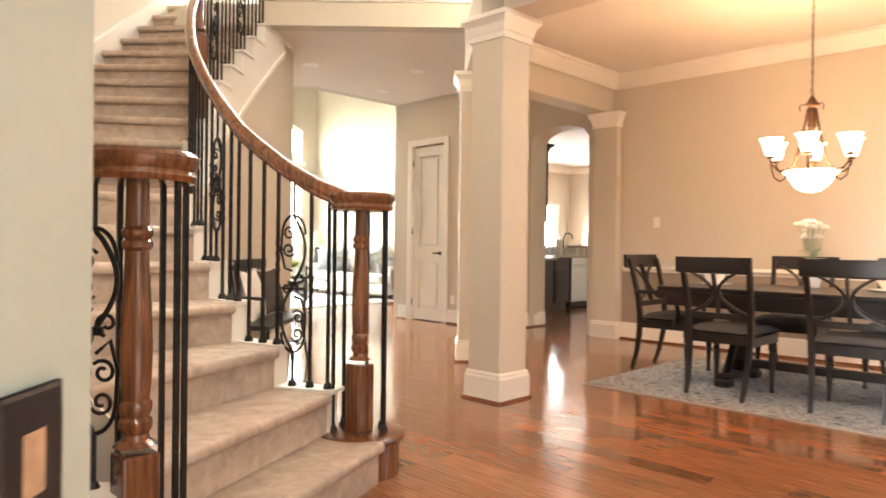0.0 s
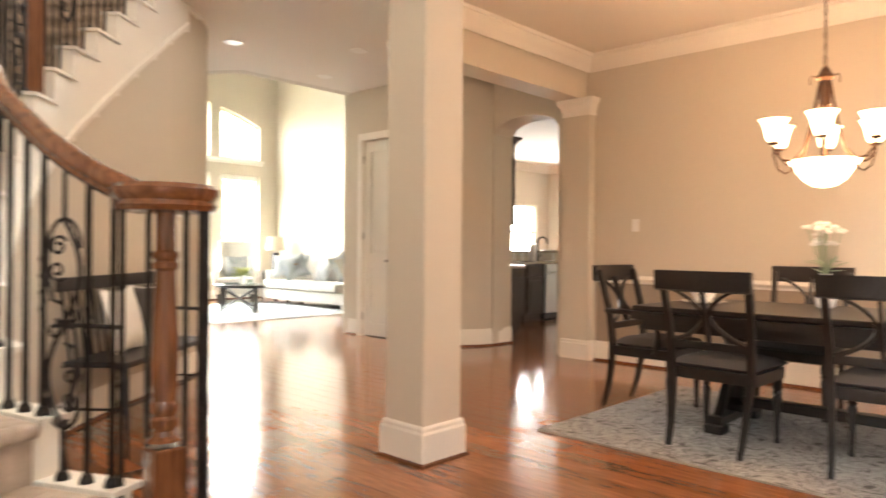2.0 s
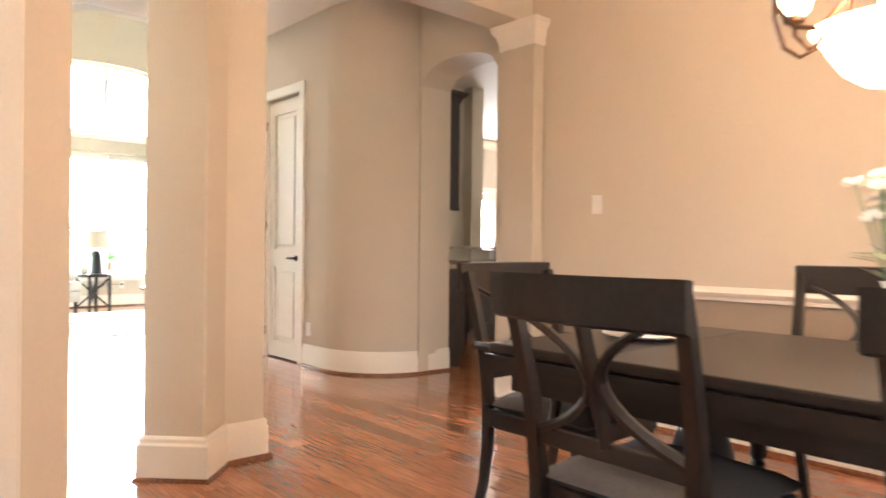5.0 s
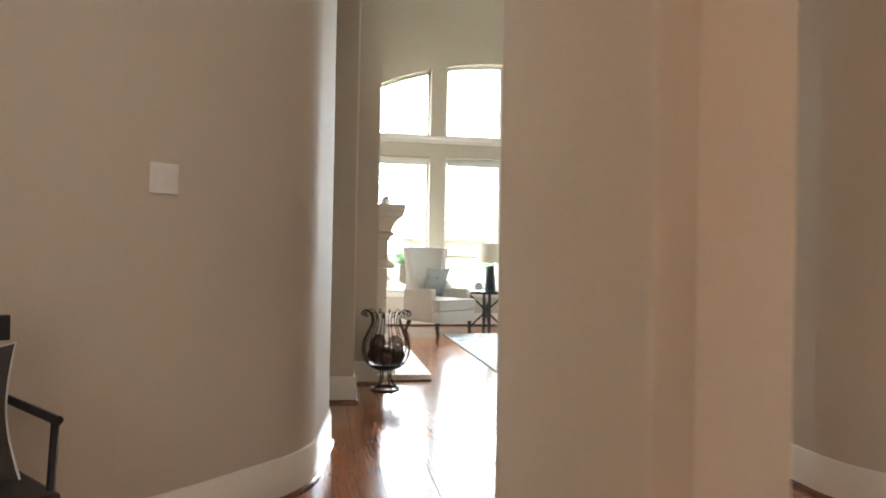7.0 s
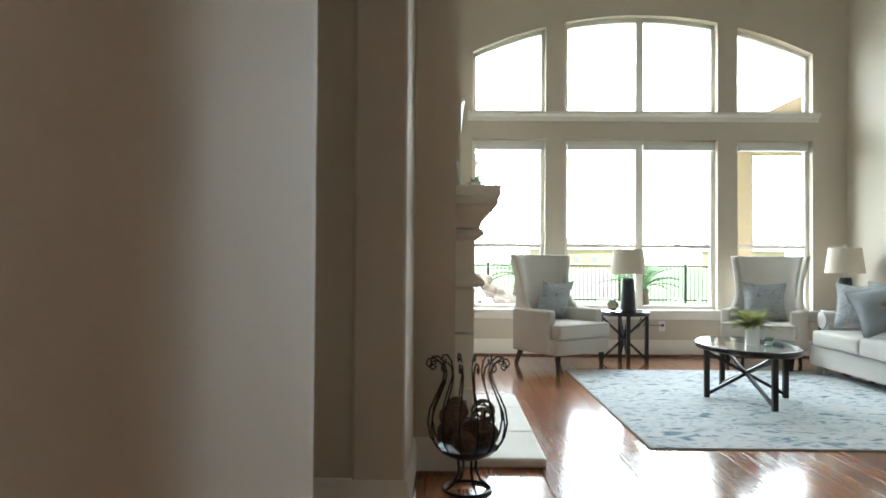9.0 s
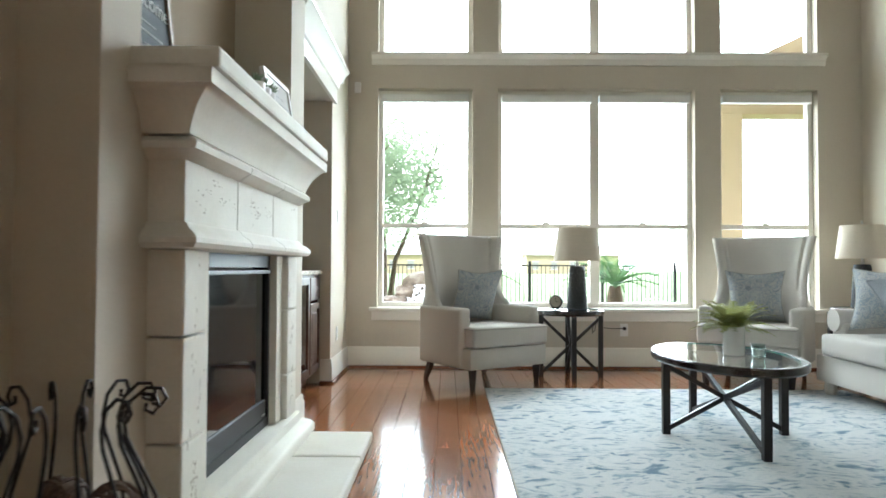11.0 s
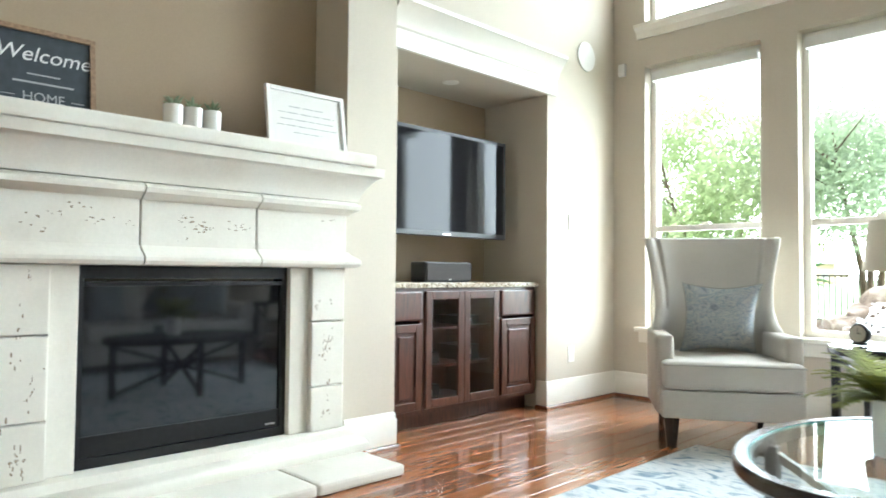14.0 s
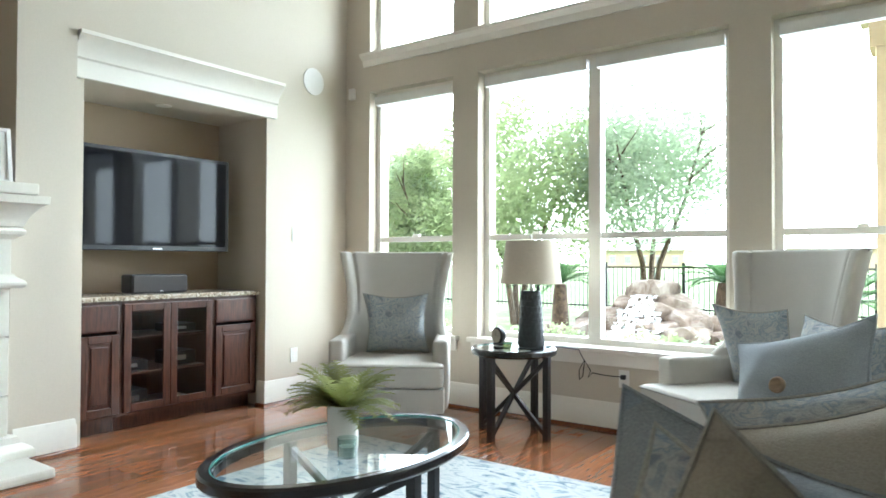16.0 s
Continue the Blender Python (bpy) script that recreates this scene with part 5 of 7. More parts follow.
def pillow(name, m, w, d, t, mat, label, piping=None, button=False):
    p = thing(name, m, label, "pillow", "loose pillows")
    part("cover", cushion(bmesh.new(), w, d, t, None, 0.5, 18, 2.1, 0.15), mat, p, "", True)
    n = 10
    rim = []
    for (ax, ay), (bx, by) in (((-1, -1), (1, -1)), ((1, -1), (1, 1)), ((1, 1), (-1, 1)), ((-1, 1), (-1, -1))):
        for i in range(n):
            f = i / n
            u, v = ax + (bx - ax) * f, ay + (by - ay) * f
            q = 1 - 0.15 * (1 - abs(v) ** 2) * abs(u) - 0.15 * (1 - abs(u) ** 2) * abs(v)
            rim.append((u * w / 2 * q, v * d / 2 * q, 0))
    part("piping", tube(bmesh.new(), rim, 0.0045, 6, True), piping or mat, p)
    if button:
        part("button", lathe(bmesh.new(), [(0.001, t / 2 - 0.01), (0.024, t / 2 - 0.01), (0.026, t / 2 + 0.008), (0.02, t / 2 + 0.013), (0.001, t / 2 + 0.010)], 18), OAKF, p, "wooden button", True)
    return p


E40 = pose(3.08, 5.24, 0, 0, 0, 41)
pillow("bench_pillow", E40 @ pose(-0.10, 0.08, 0.64, 76, 0, 4), 0.46, 0.42, 0.13, PLATE_W, "plain white pillow on the grey bench")
pillow("bench_pillow", E40 @ pose(0.34, 0.09, 0.64, 74, 0, -8), 0.44, 0.42, 0.13, SEATGREY, "dark grey plaid pillow on the grey bench", CHALKW)

# ---- living room ----
rug("living_rug", 6.01, 9.85, 8.75, 12.84, RUG_BLUE, "pale blue and ivory patterned rug in the living room")

# fireplace
fp = thing("fireplace", pose(4.757, 10.405, 0), "cream cast stone fireplace surround with black gas firebox", "fireplace")
for a, b in ((-0.965, -0.36), (-0.352, 0.36), (0.368, 0.85)):
    part("hearth_slab", boxes((0, a, 0.002, 0.565, b, 0.055), bevel=0.016), STONE, fp)


def moulded(name, y0, y1, depth, prof):
    """A stone moulding on three sides: out from the wall, along the front and back."""
    return part(name, sweep(bmesh.new(), [(0, y0), (depth, y0), (depth, y1), (0, y1)], prof), STONE, fp, "", True)


for y0, y1 in ((-0.80, 0.80),):
    moulded("base_moulding", y0, y1, 0.16, [(-0.16, 0.056), (0.085, 0.056), (0.085, 0.09), (0.07, 0.11), (0.03, 0.13), (0.02, 0.165), (0.0, 0.172), (-0.16, 0.172)])
for s in (-1, 1):
    yo, yi = s * 0.775, s * 0.58
    for z0, z1 in ((0.174, 0.392), (0.398, 0.715), (0.721, 0.985)):
        part("leg_stone", boxes((0, min(yo, yi), z0, 0.165, max(yo, yi), z1), bevel=0.008), STONE, fp)
    part("inner_jamb", boxes((0, min(s * 0.579, s * 0.474), 0.174, 0.135, max(s * 0.579, s * 0.474), 0.985), bevel=0.004), STONE, fp)
for y0, y1 in ((-0.78, -0.262), (-0.254, 0.264), (0.272, 0.78)):
    part("frieze_stone", boxes((0, y0, 1.06, 0.165, y1, 1.262), bevel=0.004), STONE, fp)
for y0, y1 in ((-0.78, -0.262), (-0.254, 0.264), (0.272, 0.78)):
    ends = [(0.165, y0), (0.165, y1)]
    if y0 < -0.7:
        ends = [(0, y0)] + ends
    if y1 > 0.7:
        ends = ends + [(0, y1)]
    part("lower_moulding", sweep(bmesh.new(), ends[::-1], [(0.05, 0.985), (-0.045, 0.99), (-0.058, 1.005), (-0.058, 1.02), (-0.045, 1.035), (-0.02, 1.05), (-0.008, 1.068), (0.05, 1.068)]), STONE, fp, "", True)
    part("upper_moulding", sweep(bmesh.new(), ends[::-1], [(0.05, 1.255), (-0.01, 1.258), (-0.03, 1.275), (-0.05, 1.285), (-0.055, 1.305), (-0.04, 1.32), (-0.02, 1.325), (0.05, 1.327)]), STONE, fp, "", True)
moulded("mantel_cove", -0.80, 0.80, 0.165, [(-0.165, 1.328), (0.03, 1.328), (0.035, 1.345), (0.04, 1.36), (0.06, 1.40), (0.095, 1.44), (0.11, 1.452), (0.125, 1.456), (0.128, 1.50), (-0.165, 1.50)])
part("mantel_shelf", boxes((0, -0.91, 1.502, 0.308, 0.862, 1.566), bevel=0.012), STONE, fp)
rnd = random.Random(11)
bm = bmesh.new()
clusters = [(rnd.uniform(-0.70, 0.70), 1.17 + rnd.gauss(0, 0.035), False) for _ in range(15)] + [(rnd.choice((-1, 1)) * rnd.gauss(0.675, 0.035), rnd.uniform(0.25, 0.93), True) for _ in range(22)]
for cy, cz, tall in clusters:
    for q in range(rnd.randint(3, 8)):
        along, across = rnd.gauss(0, 0.035), rnd.gauss(0, 0.008)
        y, z = (cy + across, cz + along) if tall else (cy + along, cz + across)
        if abs(abs(y) - 0.26) < 0.02 or not (1.075 < z < 1.25 or (0.19 < z < 0.97 and 0.595 < abs(y) < 0.76)):
            continue
        w, h = rnd.uniform(0.004, 0.013) * rnd.uniform(0.4, 1.0), rnd.uniform(0.0015, 0.0045)
        if tall:
            w, h = h, w * 1.3
        n = 7
        vs = [bm.verts.new((0.1662, y + w * math.cos(6.283 * j / n) * rnd.uniform(0.6, 1.2), z + h * math.sin(6.283 * j / n) * rnd.uniform(0.6, 1.2))) for j in range(n)]
        bm.faces.new(vs)
tagged(part("stone_pits", bm, PIT, fp), "small dark pits in the stone", "", "", "stuff")
# firebox
bm = bmesh.new()
box(bm, 0.02, -0.484, 0.174, 0.10, -0.445, 0.984)
box(bm, 0.02, 0.445, 0.174, 0.10, 0.484, 0.984)
box(bm, 0.02, -0.445, 0.93, 0.10, 0.445, 0.984)
box(bm, 0.02, -0.445, 0.174, 0.10, 0.445, 0.215)
part("firebox_frame", bm, BLACKM, fp)
part("firebox_louvre", boxes((0.03, -0.444, 0.90, 0.112, 0.444, 0.918), bevel=0.004), BLACKM, fp)
part("firebox_louvre", boxes((0.03, -0.444, 0.216, 0.095, 0.444, 0.30), bevel=0.004), BLACKM, fp)
part("firebox_inside", boxes((-0.14, -0.444, 0.19, -0.12, 0.444, 0.93), (-0.14, -0.46, 0.19, 0.02, -0.445, 0.93), (-0.14, 0.445, 0.19, 0.02, 0.46, 0.93), (-0.14, -0.445, 0.18, 0.02, 0.445, 0.20), (-0.14, -0.445, 0.93, 0.02, 0.445, 0.945)), BLACKP, fp)
bm = bmesh.new()
bm.faces.new([bm.verts.new(p) for p in ((0.085, -0.444, 0.30), (0.085, 0.444, 0.30), (0.085, 0.444, 0.90), (0.085, -0.444, 0.90))])
part("fire_glass", bm, FIREG, fp, "dark reflective fire glass")
for zz, rr in ((0.33, 0.045), (0.38, 0.04)):
    part("log", tube(bmesh.new(), [(-0.06, -0.25, zz), (-0.05, 0.0, zz + 0.02), (-0.06, 0.26, zz)], rr, 8), BARK, fp)
part("maker_bar", boxes((0.0965, 0.37, 0.232, 0.098, 0.42, 0.24)), NICKEL, fp)


def lettering(parent, body, size, mat, m, name="lettering", shear=0.0):
    cu = bpy.data.curves.new(name, "FONT")
    cu.body, cu.size, cu.align_x, cu.align_y, cu.extrude, cu.shear = body, size, "CENTER", "CENTER", 0.0006, shear
    tmp = bpy.data.objects.new(name, cu)
    scene.collection.objects.link(tmp)
    bpy.context.view_layer.update()
    me = bpy.data.meshes.new_from_object(tmp.evaluated_get(bpy.context.evaluated_depsgraph_get()))
    bpy.data.objects.remove(tmp)
    me.materials.clear()
    me.materials.append(mat)
    ob = new(name, me)
    ob.parent = parent
    ob.matrix_basis = m
    return ob


def framed(name, m, w, h, frame_mat, face_mat, label, cat):
    """A framed board that stands on a shelf, its face towards its own -y."""
    f = thing(name, m, label, cat)
    t = 0.022
    part("frame", boxes((-w / 2, -0.012, 0, -w / 2 + t, 0.012, h), (w / 2 - t, -0.012, 0, w / 2, 0.012, h), (-w / 2 + t, -0.012, 0, w / 2 - t, 0.012, t), (-w / 2 + t, -0.012, h - t, w / 2 - t, 0.012, h), bevel=0.002), frame_mat, f)
    part("board", boxes((-w / 2 + t, -0.002, t, w / 2 - t, 0.004, h - t)), face_mat, f)
    return f


wl = framed("welcome_sign", pose(4.73, 9.83, 1.567, -7, 0, 90), 0.39, 0.375, OAKF, CHALK, "dark chalkboard sign with white lettering leaning on the mantel", "sign")
lettering(wl, "Welcome", 0.088, CHALKW, pose(0, -0.0035, 0.262, 90, 0, 0), shear=0.25)
lettering(wl, "HOME", 0.055, GREYTEXT, pose(0, -0.0035, 0.085, 90, 0, 0))
bm = boxes((-0.06, -0.0035, 0.178, 0.06, -0.0028, 0.184), (-0.11, -0.0035, 0.142, 0.11, -0.0028, 0.150), (-0.15, -0.0035, 0.084, -0.10, -0.0028, 0.087), (0.10, -0.0035, 0.084, 0.15, -0.0028, 0.087))
tagged(part("text_bars", bm, GREYTEXT, wl), kind="stuff")
qt = framed("quote_frame", pose(4.895, 10.97, 1.567, -9, 0, 88), 0.445, 0.315, PLATE_W, WHITEC, "white framed script print leaning on the mantel", "picture")
bm = bmesh.new()
for i, (w, z) in enumerate(((0.20, 0.22), (0.32, 0.187), (0.30, 0.154), (0.34, 0.121), (0.16, 0.088))):
    x = -w / 2
    rr = random.Random(i)
    while x < w / 2:
        l = rr.uniform(0.03, 0.07)
        box(bm, x, -0.0032, z - 0.002, min(x + l, w / 2), -0.0026, z + 0.002)
        x += l + 0.012
tagged(part("text_bars", bm, GREYTEXT, qt), kind="stuff")
pt = thing("succulent_pots", pose(4.95, 10.347, 1.567), "three joined white pots with small green succulents", "planter")
for i, y in enumerate((-0.086, 0.0, 0.084)):
    part("pot", lathe(bmesh.new(), [(0.035, 0), (0.039, 0.004), (0.041, 0.094), (0.039, 0.098), (0.035, 0.096), (0.001, 0.086)], 20, (0, y, 0)), WHITEC, pt, "", True)
    bm = bmesh.new()
    rr = random.Random(i + 3)
    for j in range(16):
        a, e = rr.uniform(0, 6.28), rr.uniform(0.15, 1.2)
        d = Vector((math.cos(a) * math.cos(e), math.sin(a) * math.cos(e), math.sin(e)))
        tube(bm, [Vector((0, y, 0.092)), Vector((0, y, 0.092)) + d * 0.03, Vector((0, y, 0.092)) + d * rr.uniform(0.04, 0.065)], [0.005, 0.006, 0.001], 5)
    part("succulent", bm, LEAFG, pt)

# wire basket with woven balls
bk = thing("wire_basket", pose(4.872, 9.085, 0), "black wrought iron vase-shaped basket filled with woven balls", "basket")
part("foot_ring", tube(bmesh.new(), [(0.118 * math.cos(a), 0.118 * math.sin(a), 0.008) for a in [6.2832 * j / 32 for j in range(32)]], 0.008, 6, True), IRON, bk)
for j in range(4):
    a = 1.5708 * j + 0.4
    ft = [(0.112 * math.cos(a), 0.112 * math.sin(a), 0.01), (0.07 * math.cos(a), 0.07 * math.sin(a), 0.045), (0.046 * math.cos(a), 0.046 * math.sin(a), 0.10), (0.05 * math.cos(a), 0.05 * math.sin(a), 0.165)]
    part("foot", tube(bmesh.new(), ft, 0.007, 6), IRON, bk)
part("bowl", lathe(bmesh.new(), [(0.01, 0.155), (0.07, 0.162), (0.125, 0.188), (0.155, 0.215), (0.150, 0.217), (0.118, 0.194), (0.01, 0.166)], 28), IRON, bk, "", True)
WIRE = [(0.150, 0.212), (0.183, 0.26), (0.198, 0.33), (0.188, 0.40), (0.152, 0.48), (0.124, 0.54), (0.118, 0.58), (0.132, 0.625), (0.165, 0.652), (0.197, 0.648), (0.208, 0.625), (0.195, 0.607), (0.178, 0.615), (0.18, 0.63)]
for j in range(14):
    a = 6.2832 * j / 14
    part("wire", tube(bmesh.new(), [(r * math.cos(a), r * math.sin(a), z) for r, z in WIRE], 0.0045, 6), IRON, bk, "", True)
rr = random.Random(9)
for i, (x, y, z) in enumerate(((0.095, 0.01, 0.275), (-0.09, 0.04, 0.275), (0.01, 0.10, 0.275), (-0.02, -0.095, 0.27), (0.07, -0.08, 0.365), (-0.08, -0.06, 0.375), (0.08, 0.07, 0.375), (-0.05, 0.08, 0.385))):
    b = thing("woven_ball", pose(4.872 + x, 9.085 + y, z), "brown woven decorative ball in the wire basket", "ball", "woven balls")
    open_ball = i in (4, 6)
    if not open_ball:
        bm = bmesh.new()
        bmesh.ops.create_icosphere(bm, subdivisions=2, radius=0.056)
        part("core", bm, TWIG, b, "", True)
    for q in range(9 if open_ball else 6):
        mm = Euler((rr.uniform(0, 3.1), rr.uniform(0, 3.1), 0)).to_matrix()
        part("band", tube(bmesh.new(), [mm @ Vector((0.058 * math.cos(t), 0.058 * math.sin(t), 0)) for t in [6.2832 * i / 18 for i in range(18)]], 0.0045, 5, True), TWIG, b)

# media cabinet, worktop, screen, speaker bar
YA, YB = 11.655, 13.055
def cabinet_unit(name, y0, y1, label, glass=False, drawer=False):
    c = thing(name, pose(4.17, 0, 0), label, "cabinet", "media cabinets")
    bm = boxes((0, y0, 0.10, 0.49, y0 + 0.018, 0.872), (0, y1 - 0.018, 0.10, 0.49, y1, 0.872), (0, y0 + 0.018, 0.10, 0.49, y1 - 0.018, 0.118), (0, y0 + 0.018, 0.854, 0.49, y1 - 0.018, 0.872), (0, y0 + 0.018, 0.118, 0.01, y1 - 0.018, 0.854))
    part("body", bm, CABWOOD, c)
    part("toe_kick", boxes((0.40, y0, 0.0, 0.42, y1, 0.10)), CABWOOD, c)
    part("face_frame", boxes((0.49, y0, 0.10, 0.51, y0 + 0.025, 0.872), (0.49, y1 - 0.025, 0.10, 0.51, y1, 0.872), (0.49, y0 + 0.025, 0.10, 0.51, y1 - 0.025, 0.125), (0.49, y0 + 0.025, 0.845, 0.51, y1 - 0.025, 0.872)), CABWOOD, c)
    a, b = y0 + 0.015, y1 - 0.015
    top = 0.655 if drawer else 0.852
    doors = [(a, (a + b) / 2 - 0.002), ((a + b) / 2 + 0.002, b)] if glass else [(a, b)]
    for p, q in doors:
        f = 0.052
        d = part("door", boxes((0.5105, p, 0.13, 0.530, p + f, top), (0.5105, q - f, 0.13, 0.530, q, top), (0.5105, p + f, 0.13, 0.530, q - f, 0.13 + f), (0.5105, p + f, top - f, 0.530, q - f, top), bevel=0.005), CABWOOD, c)
        if glass:
            bm = bmesh.new()
            bm.faces.new([bm.verts.new(v) for v in ((0.52, p + f, 0.13 + f), (0.52, q - f, 0.13 + f), (0.52, q - f, top - f), (0.52, p + f, top - f))])
            part("pane", bm, GLASS, d)
        else:
            part("panel", boxes((0.512, p + f + 0.002, 0.13 + f + 0.002, 0.518, q - f - 0.002, top - f - 0.002)), CABWOOD, d)
            part("raised_field", boxes((0.5185, p + f + 0.022, 0.13 + f + 0.022, 0.527, q - f - 0.022, top - f - 0.022), bevel=0.006), CABWOOD, d)
    if drawer:
        part("drawer", boxes((0.5105, a, 0.675, 0.530, b, 0.852), bevel=0.010), CABWOOD, c)
    if glass:
        for z in (0.36, 0.60):
            part("shelf", boxes((0.015, y0 + 0.02, z, 0.44, y1 - 0.02, z + 0.016)), CABWOOD, c)
    return c


cabinet_unit("media_cabinet", YA, 11.945, "cherry wood cabinet with a drawer over a panelled door", drawer=True)
cabinet_unit("media_cabinet", 11.947, 12.655, "cherry wood cabinet with two glass doors", glass=True)
cabinet_unit("media_cabinet", 12.657, YB, "cherry wood cabinet with a drawer over a panelled door", drawer=True)
wt = thing("worktop", pose(4.168, 0, 0.873), "speckled granite worktop on the media cabinets", "worktop")
part("slab", boxes((0, YA - 0.01, 0, 0.545, YB + 0.01, 0.034), bevel=0.006), GRANITE, wt)
for x, y, z, w, h, lab in ((0.16, 12.02, 0.378, 0.20, 0.07, "black media player"), (0.16, 12.40, 0.378, 0.20, 0.10, "black amplifier"), (0.16, 12.40, 0.618, 0.20, 0.06, "black cable box"), (0.16, 12.06, 0.12, 0.16, 0.12, "dark storage box")):
    d = thing("media_device", pose(4.17 + x, y, z), lab + " on a cabinet shelf", "device", "media devices")
    part("case", boxes((0, 0, 0, 0.22, w, h), bevel=0.006), BLACKP, d)
    part("display", boxes((0.2205, 0.03, h * 0.35, 0.222, w * 0.6, h * 0.7)), NICKEL, d)
nl = thing("niche_downlight", pose(4.50, 12.35, 2.275), "small round white recessed ceiling light in the niche, unlit", "ceiling light")
part("ring", lathe(bmesh.new(), [(0.035, -0.006), (0.055, -0.004), (0.06, 0.0), (0.035, 0.0)], 24), TRIM, nl)
part("lens", lathe(bmesh.new(), [(0.001, -0.003), (0.034, -0.003), (0.034, 0.0), (0.001, 0.0)], 20), NICKEL, nl)
tv = thing("television", pose(4.365, 12.295, 1.212), "wide flat black television, off, on the niche wall", "television")
part("back_case", boxes((0.0, -0.57, 0.04, 0.12, 0.57, 0.66), bevel=0.02), BLACKP, tv)
part("bezel", boxes((0.12, -0.605, 0.0, 0.165, 0.605, 0.71), bevel=0.006), BLACKP, tv)
part("screen", boxes((0.1655, -0.575, 0.035, 0.1672, 0.575, 0.685)), BLACKG, tv)
part("badge", boxes((0.1655, -0.035, 0.010, 0.167, 0.035, 0.02)), NICKEL, tv)
part("wall_bracket", boxes((-0.195, -0.2, 0.2, 0.0, 0.2, 0.5)), BLACKM, tv)
sp = thing("centre_speaker", pose(4.46, 12.33, 0.908, 0, 0, 0), "black centre speaker on the granite worktop", "speaker")
part("cabinet", boxes((-0.09, -0.22, 0.0, 0.06, 0.22, 0.135), bevel=0.02), BLACKP, sp)
part("grille", boxes((0.06, -0.21, 0.01, 0.072, 0.21, 0.125), bevel=0.005), SEATGREY, sp)
part("badge", boxes((0.0725, -0.012, 0.012, 0.0735, 0.012, 0.02)), NICKEL, sp)


def wing_chair(m):
    """A high wing chair: front is +y. Back and wings are one padded shell that flares towards the top."""
    c = thing("wing_chair", m, "high-backed grey beige linen wing chair with dark legs", "armchair", "wing chairs")
    part("seat_base", boxes((-0.375, -0.33, 0.165, 0.375, 0.355, 0.325), bevel=0.02), LINEN, c, "", True)
    bm = bmesh.new()
    prism(bm, [(-0.29, -0.27), (0.29, -0.27), (0.29, 0.245), (0.37, 0.25), (0.37, 0.385), (-0.37, 0.385), (-0.37, 0.25), (-0.29, 0.245)], 0.33, 0.485)
    bmesh.ops.bevel(bm, geom=list(bm.edges), offset=0.03, segments=4, affect="EDGES", profile=0.5)
    part("seat_cushion", bm, LINEN, c, "", True)
    part("seat_piping", sweep(bmesh.new(), [(-0.362, 0.25), (-0.366, 0.381), (0.366, 0.381), (0.362, 0.25)][::-1], [(-0.006, 0.462), (0.002, 0.462), (0.005, 0.467), (0.001, 0.473), (-0.006, 0.473)]), PIPING, c)
    for s in (-1, 1):
        bm = bmesh.new()
        box(bm, s * 0.345 - 0.052, -0.36, 0.165, s * 0.345 + 0.052, 0.245, 0.625, bevel=0.036, segs=4)
        part("arm", bm, LINEN, c, "", True)
        part("front_leg", lathe(bmesh.new(), [(0.024, 0), (0.042, 0.155), (0.042, 0.175)], 4, (s * 0.315, 0.30, 0)), DARKWOOD, c)
        part("back_leg", tube(bmesh.new(), [(s * 0.305, -0.40, 0), (s * 0.30, -0.30, 0.195)], [0.020, 0.036], 4), DARKWOOD, c)
    # height, half width, depth of the wings, place of the back, outward lean of the wing's tip
    LEVELS = ((0.20, 0.365, 0.30, -0.385, 0.0), (0.45, 0.37, 0.30, -0.392, 0.005), (0.585, 0.375, 0.34, -0.40, 0.012), (0.63, 0.365, 0.315, -0.404, 0.014), (0.68, 0.348, 0.25, -0.409, 0.016),
              (0.76, 0.334, 0.205, -0.418, 0.02), (0.86, 0.332, 0.188, -0.43, 0.026), (0.97, 0.341, 0.184, -0.445, 0.032), (1.08, 0.356, 0.188, -0.46, 0.038), (1.17, 0.372, 0.192, -0.472, 0.042), (1.20, 0.378, 0.186, -0.476, 0.043), (1.213, 0.380, 0.165, -0.478, 0.043))
    bm = bmesh.new()
    outer, inner = [], []
    for z, w, d, yb, fl in LEVELS:
        half = [(w + fl, yb + d), (w + fl * 0.6, yb + d * 0.62), (w + fl * 0.2, yb + 0.09), (w - 0.012, yb + 0.035), (w - 0.05, yb + 0.006), (w * 0.5, yb - 0.004)]
        t = 0.062
        halfi = [(w + fl - t * 0.8, yb + d), (w + fl * 0.6 - t, yb + d * 0.66), (w + fl * 0.2 - t * 1.15, yb + 0.14), (w - 0.012 - t * 1.4, yb + 0.115), (w - 0.05 - t * 1.7, yb + 0.10), (w * 0.5 - t * 0.3, yb + 0.094)]
        for rows, h in ((outer, half), (inner, halfi)):
            line = h + [(0, h[-1][1])] + [(-x, y) for x, y in h[::-1]]
            rows.append([bm.verts.new((x, y, z)) for x, y in line])
    n = len(outer[0])
    for rows in (outer, inner):
        for a, b in zip(rows, rows[1:]):
            for q in range(n - 1):
                bm.faces.new((a[q], a[q + 1], b[q + 1], b[q]))
    for q in range(n - 1):
        bm.faces.new((outer[-1][q], outer[-1][q + 1], inner[-1][q + 1], inner[-1][q]))
        bm.faces.new((outer[0][q], outer[0][q + 1], inner[0][q + 1], inner[0][q]))
    for q in (0, n - 1):
        for a, b, a2, b2 in zip(outer, outer[1:], inner, inner[1:]):
            bm.faces.new((a[q], b[q], b2[q], a2[q]))
    bmesh.ops.recalc_face_normals(bm, faces=bm.faces)
    rim = [e for e in bm.edges if len(e.link_faces) == 2 and e.calc_face_angle() > radians(50)]
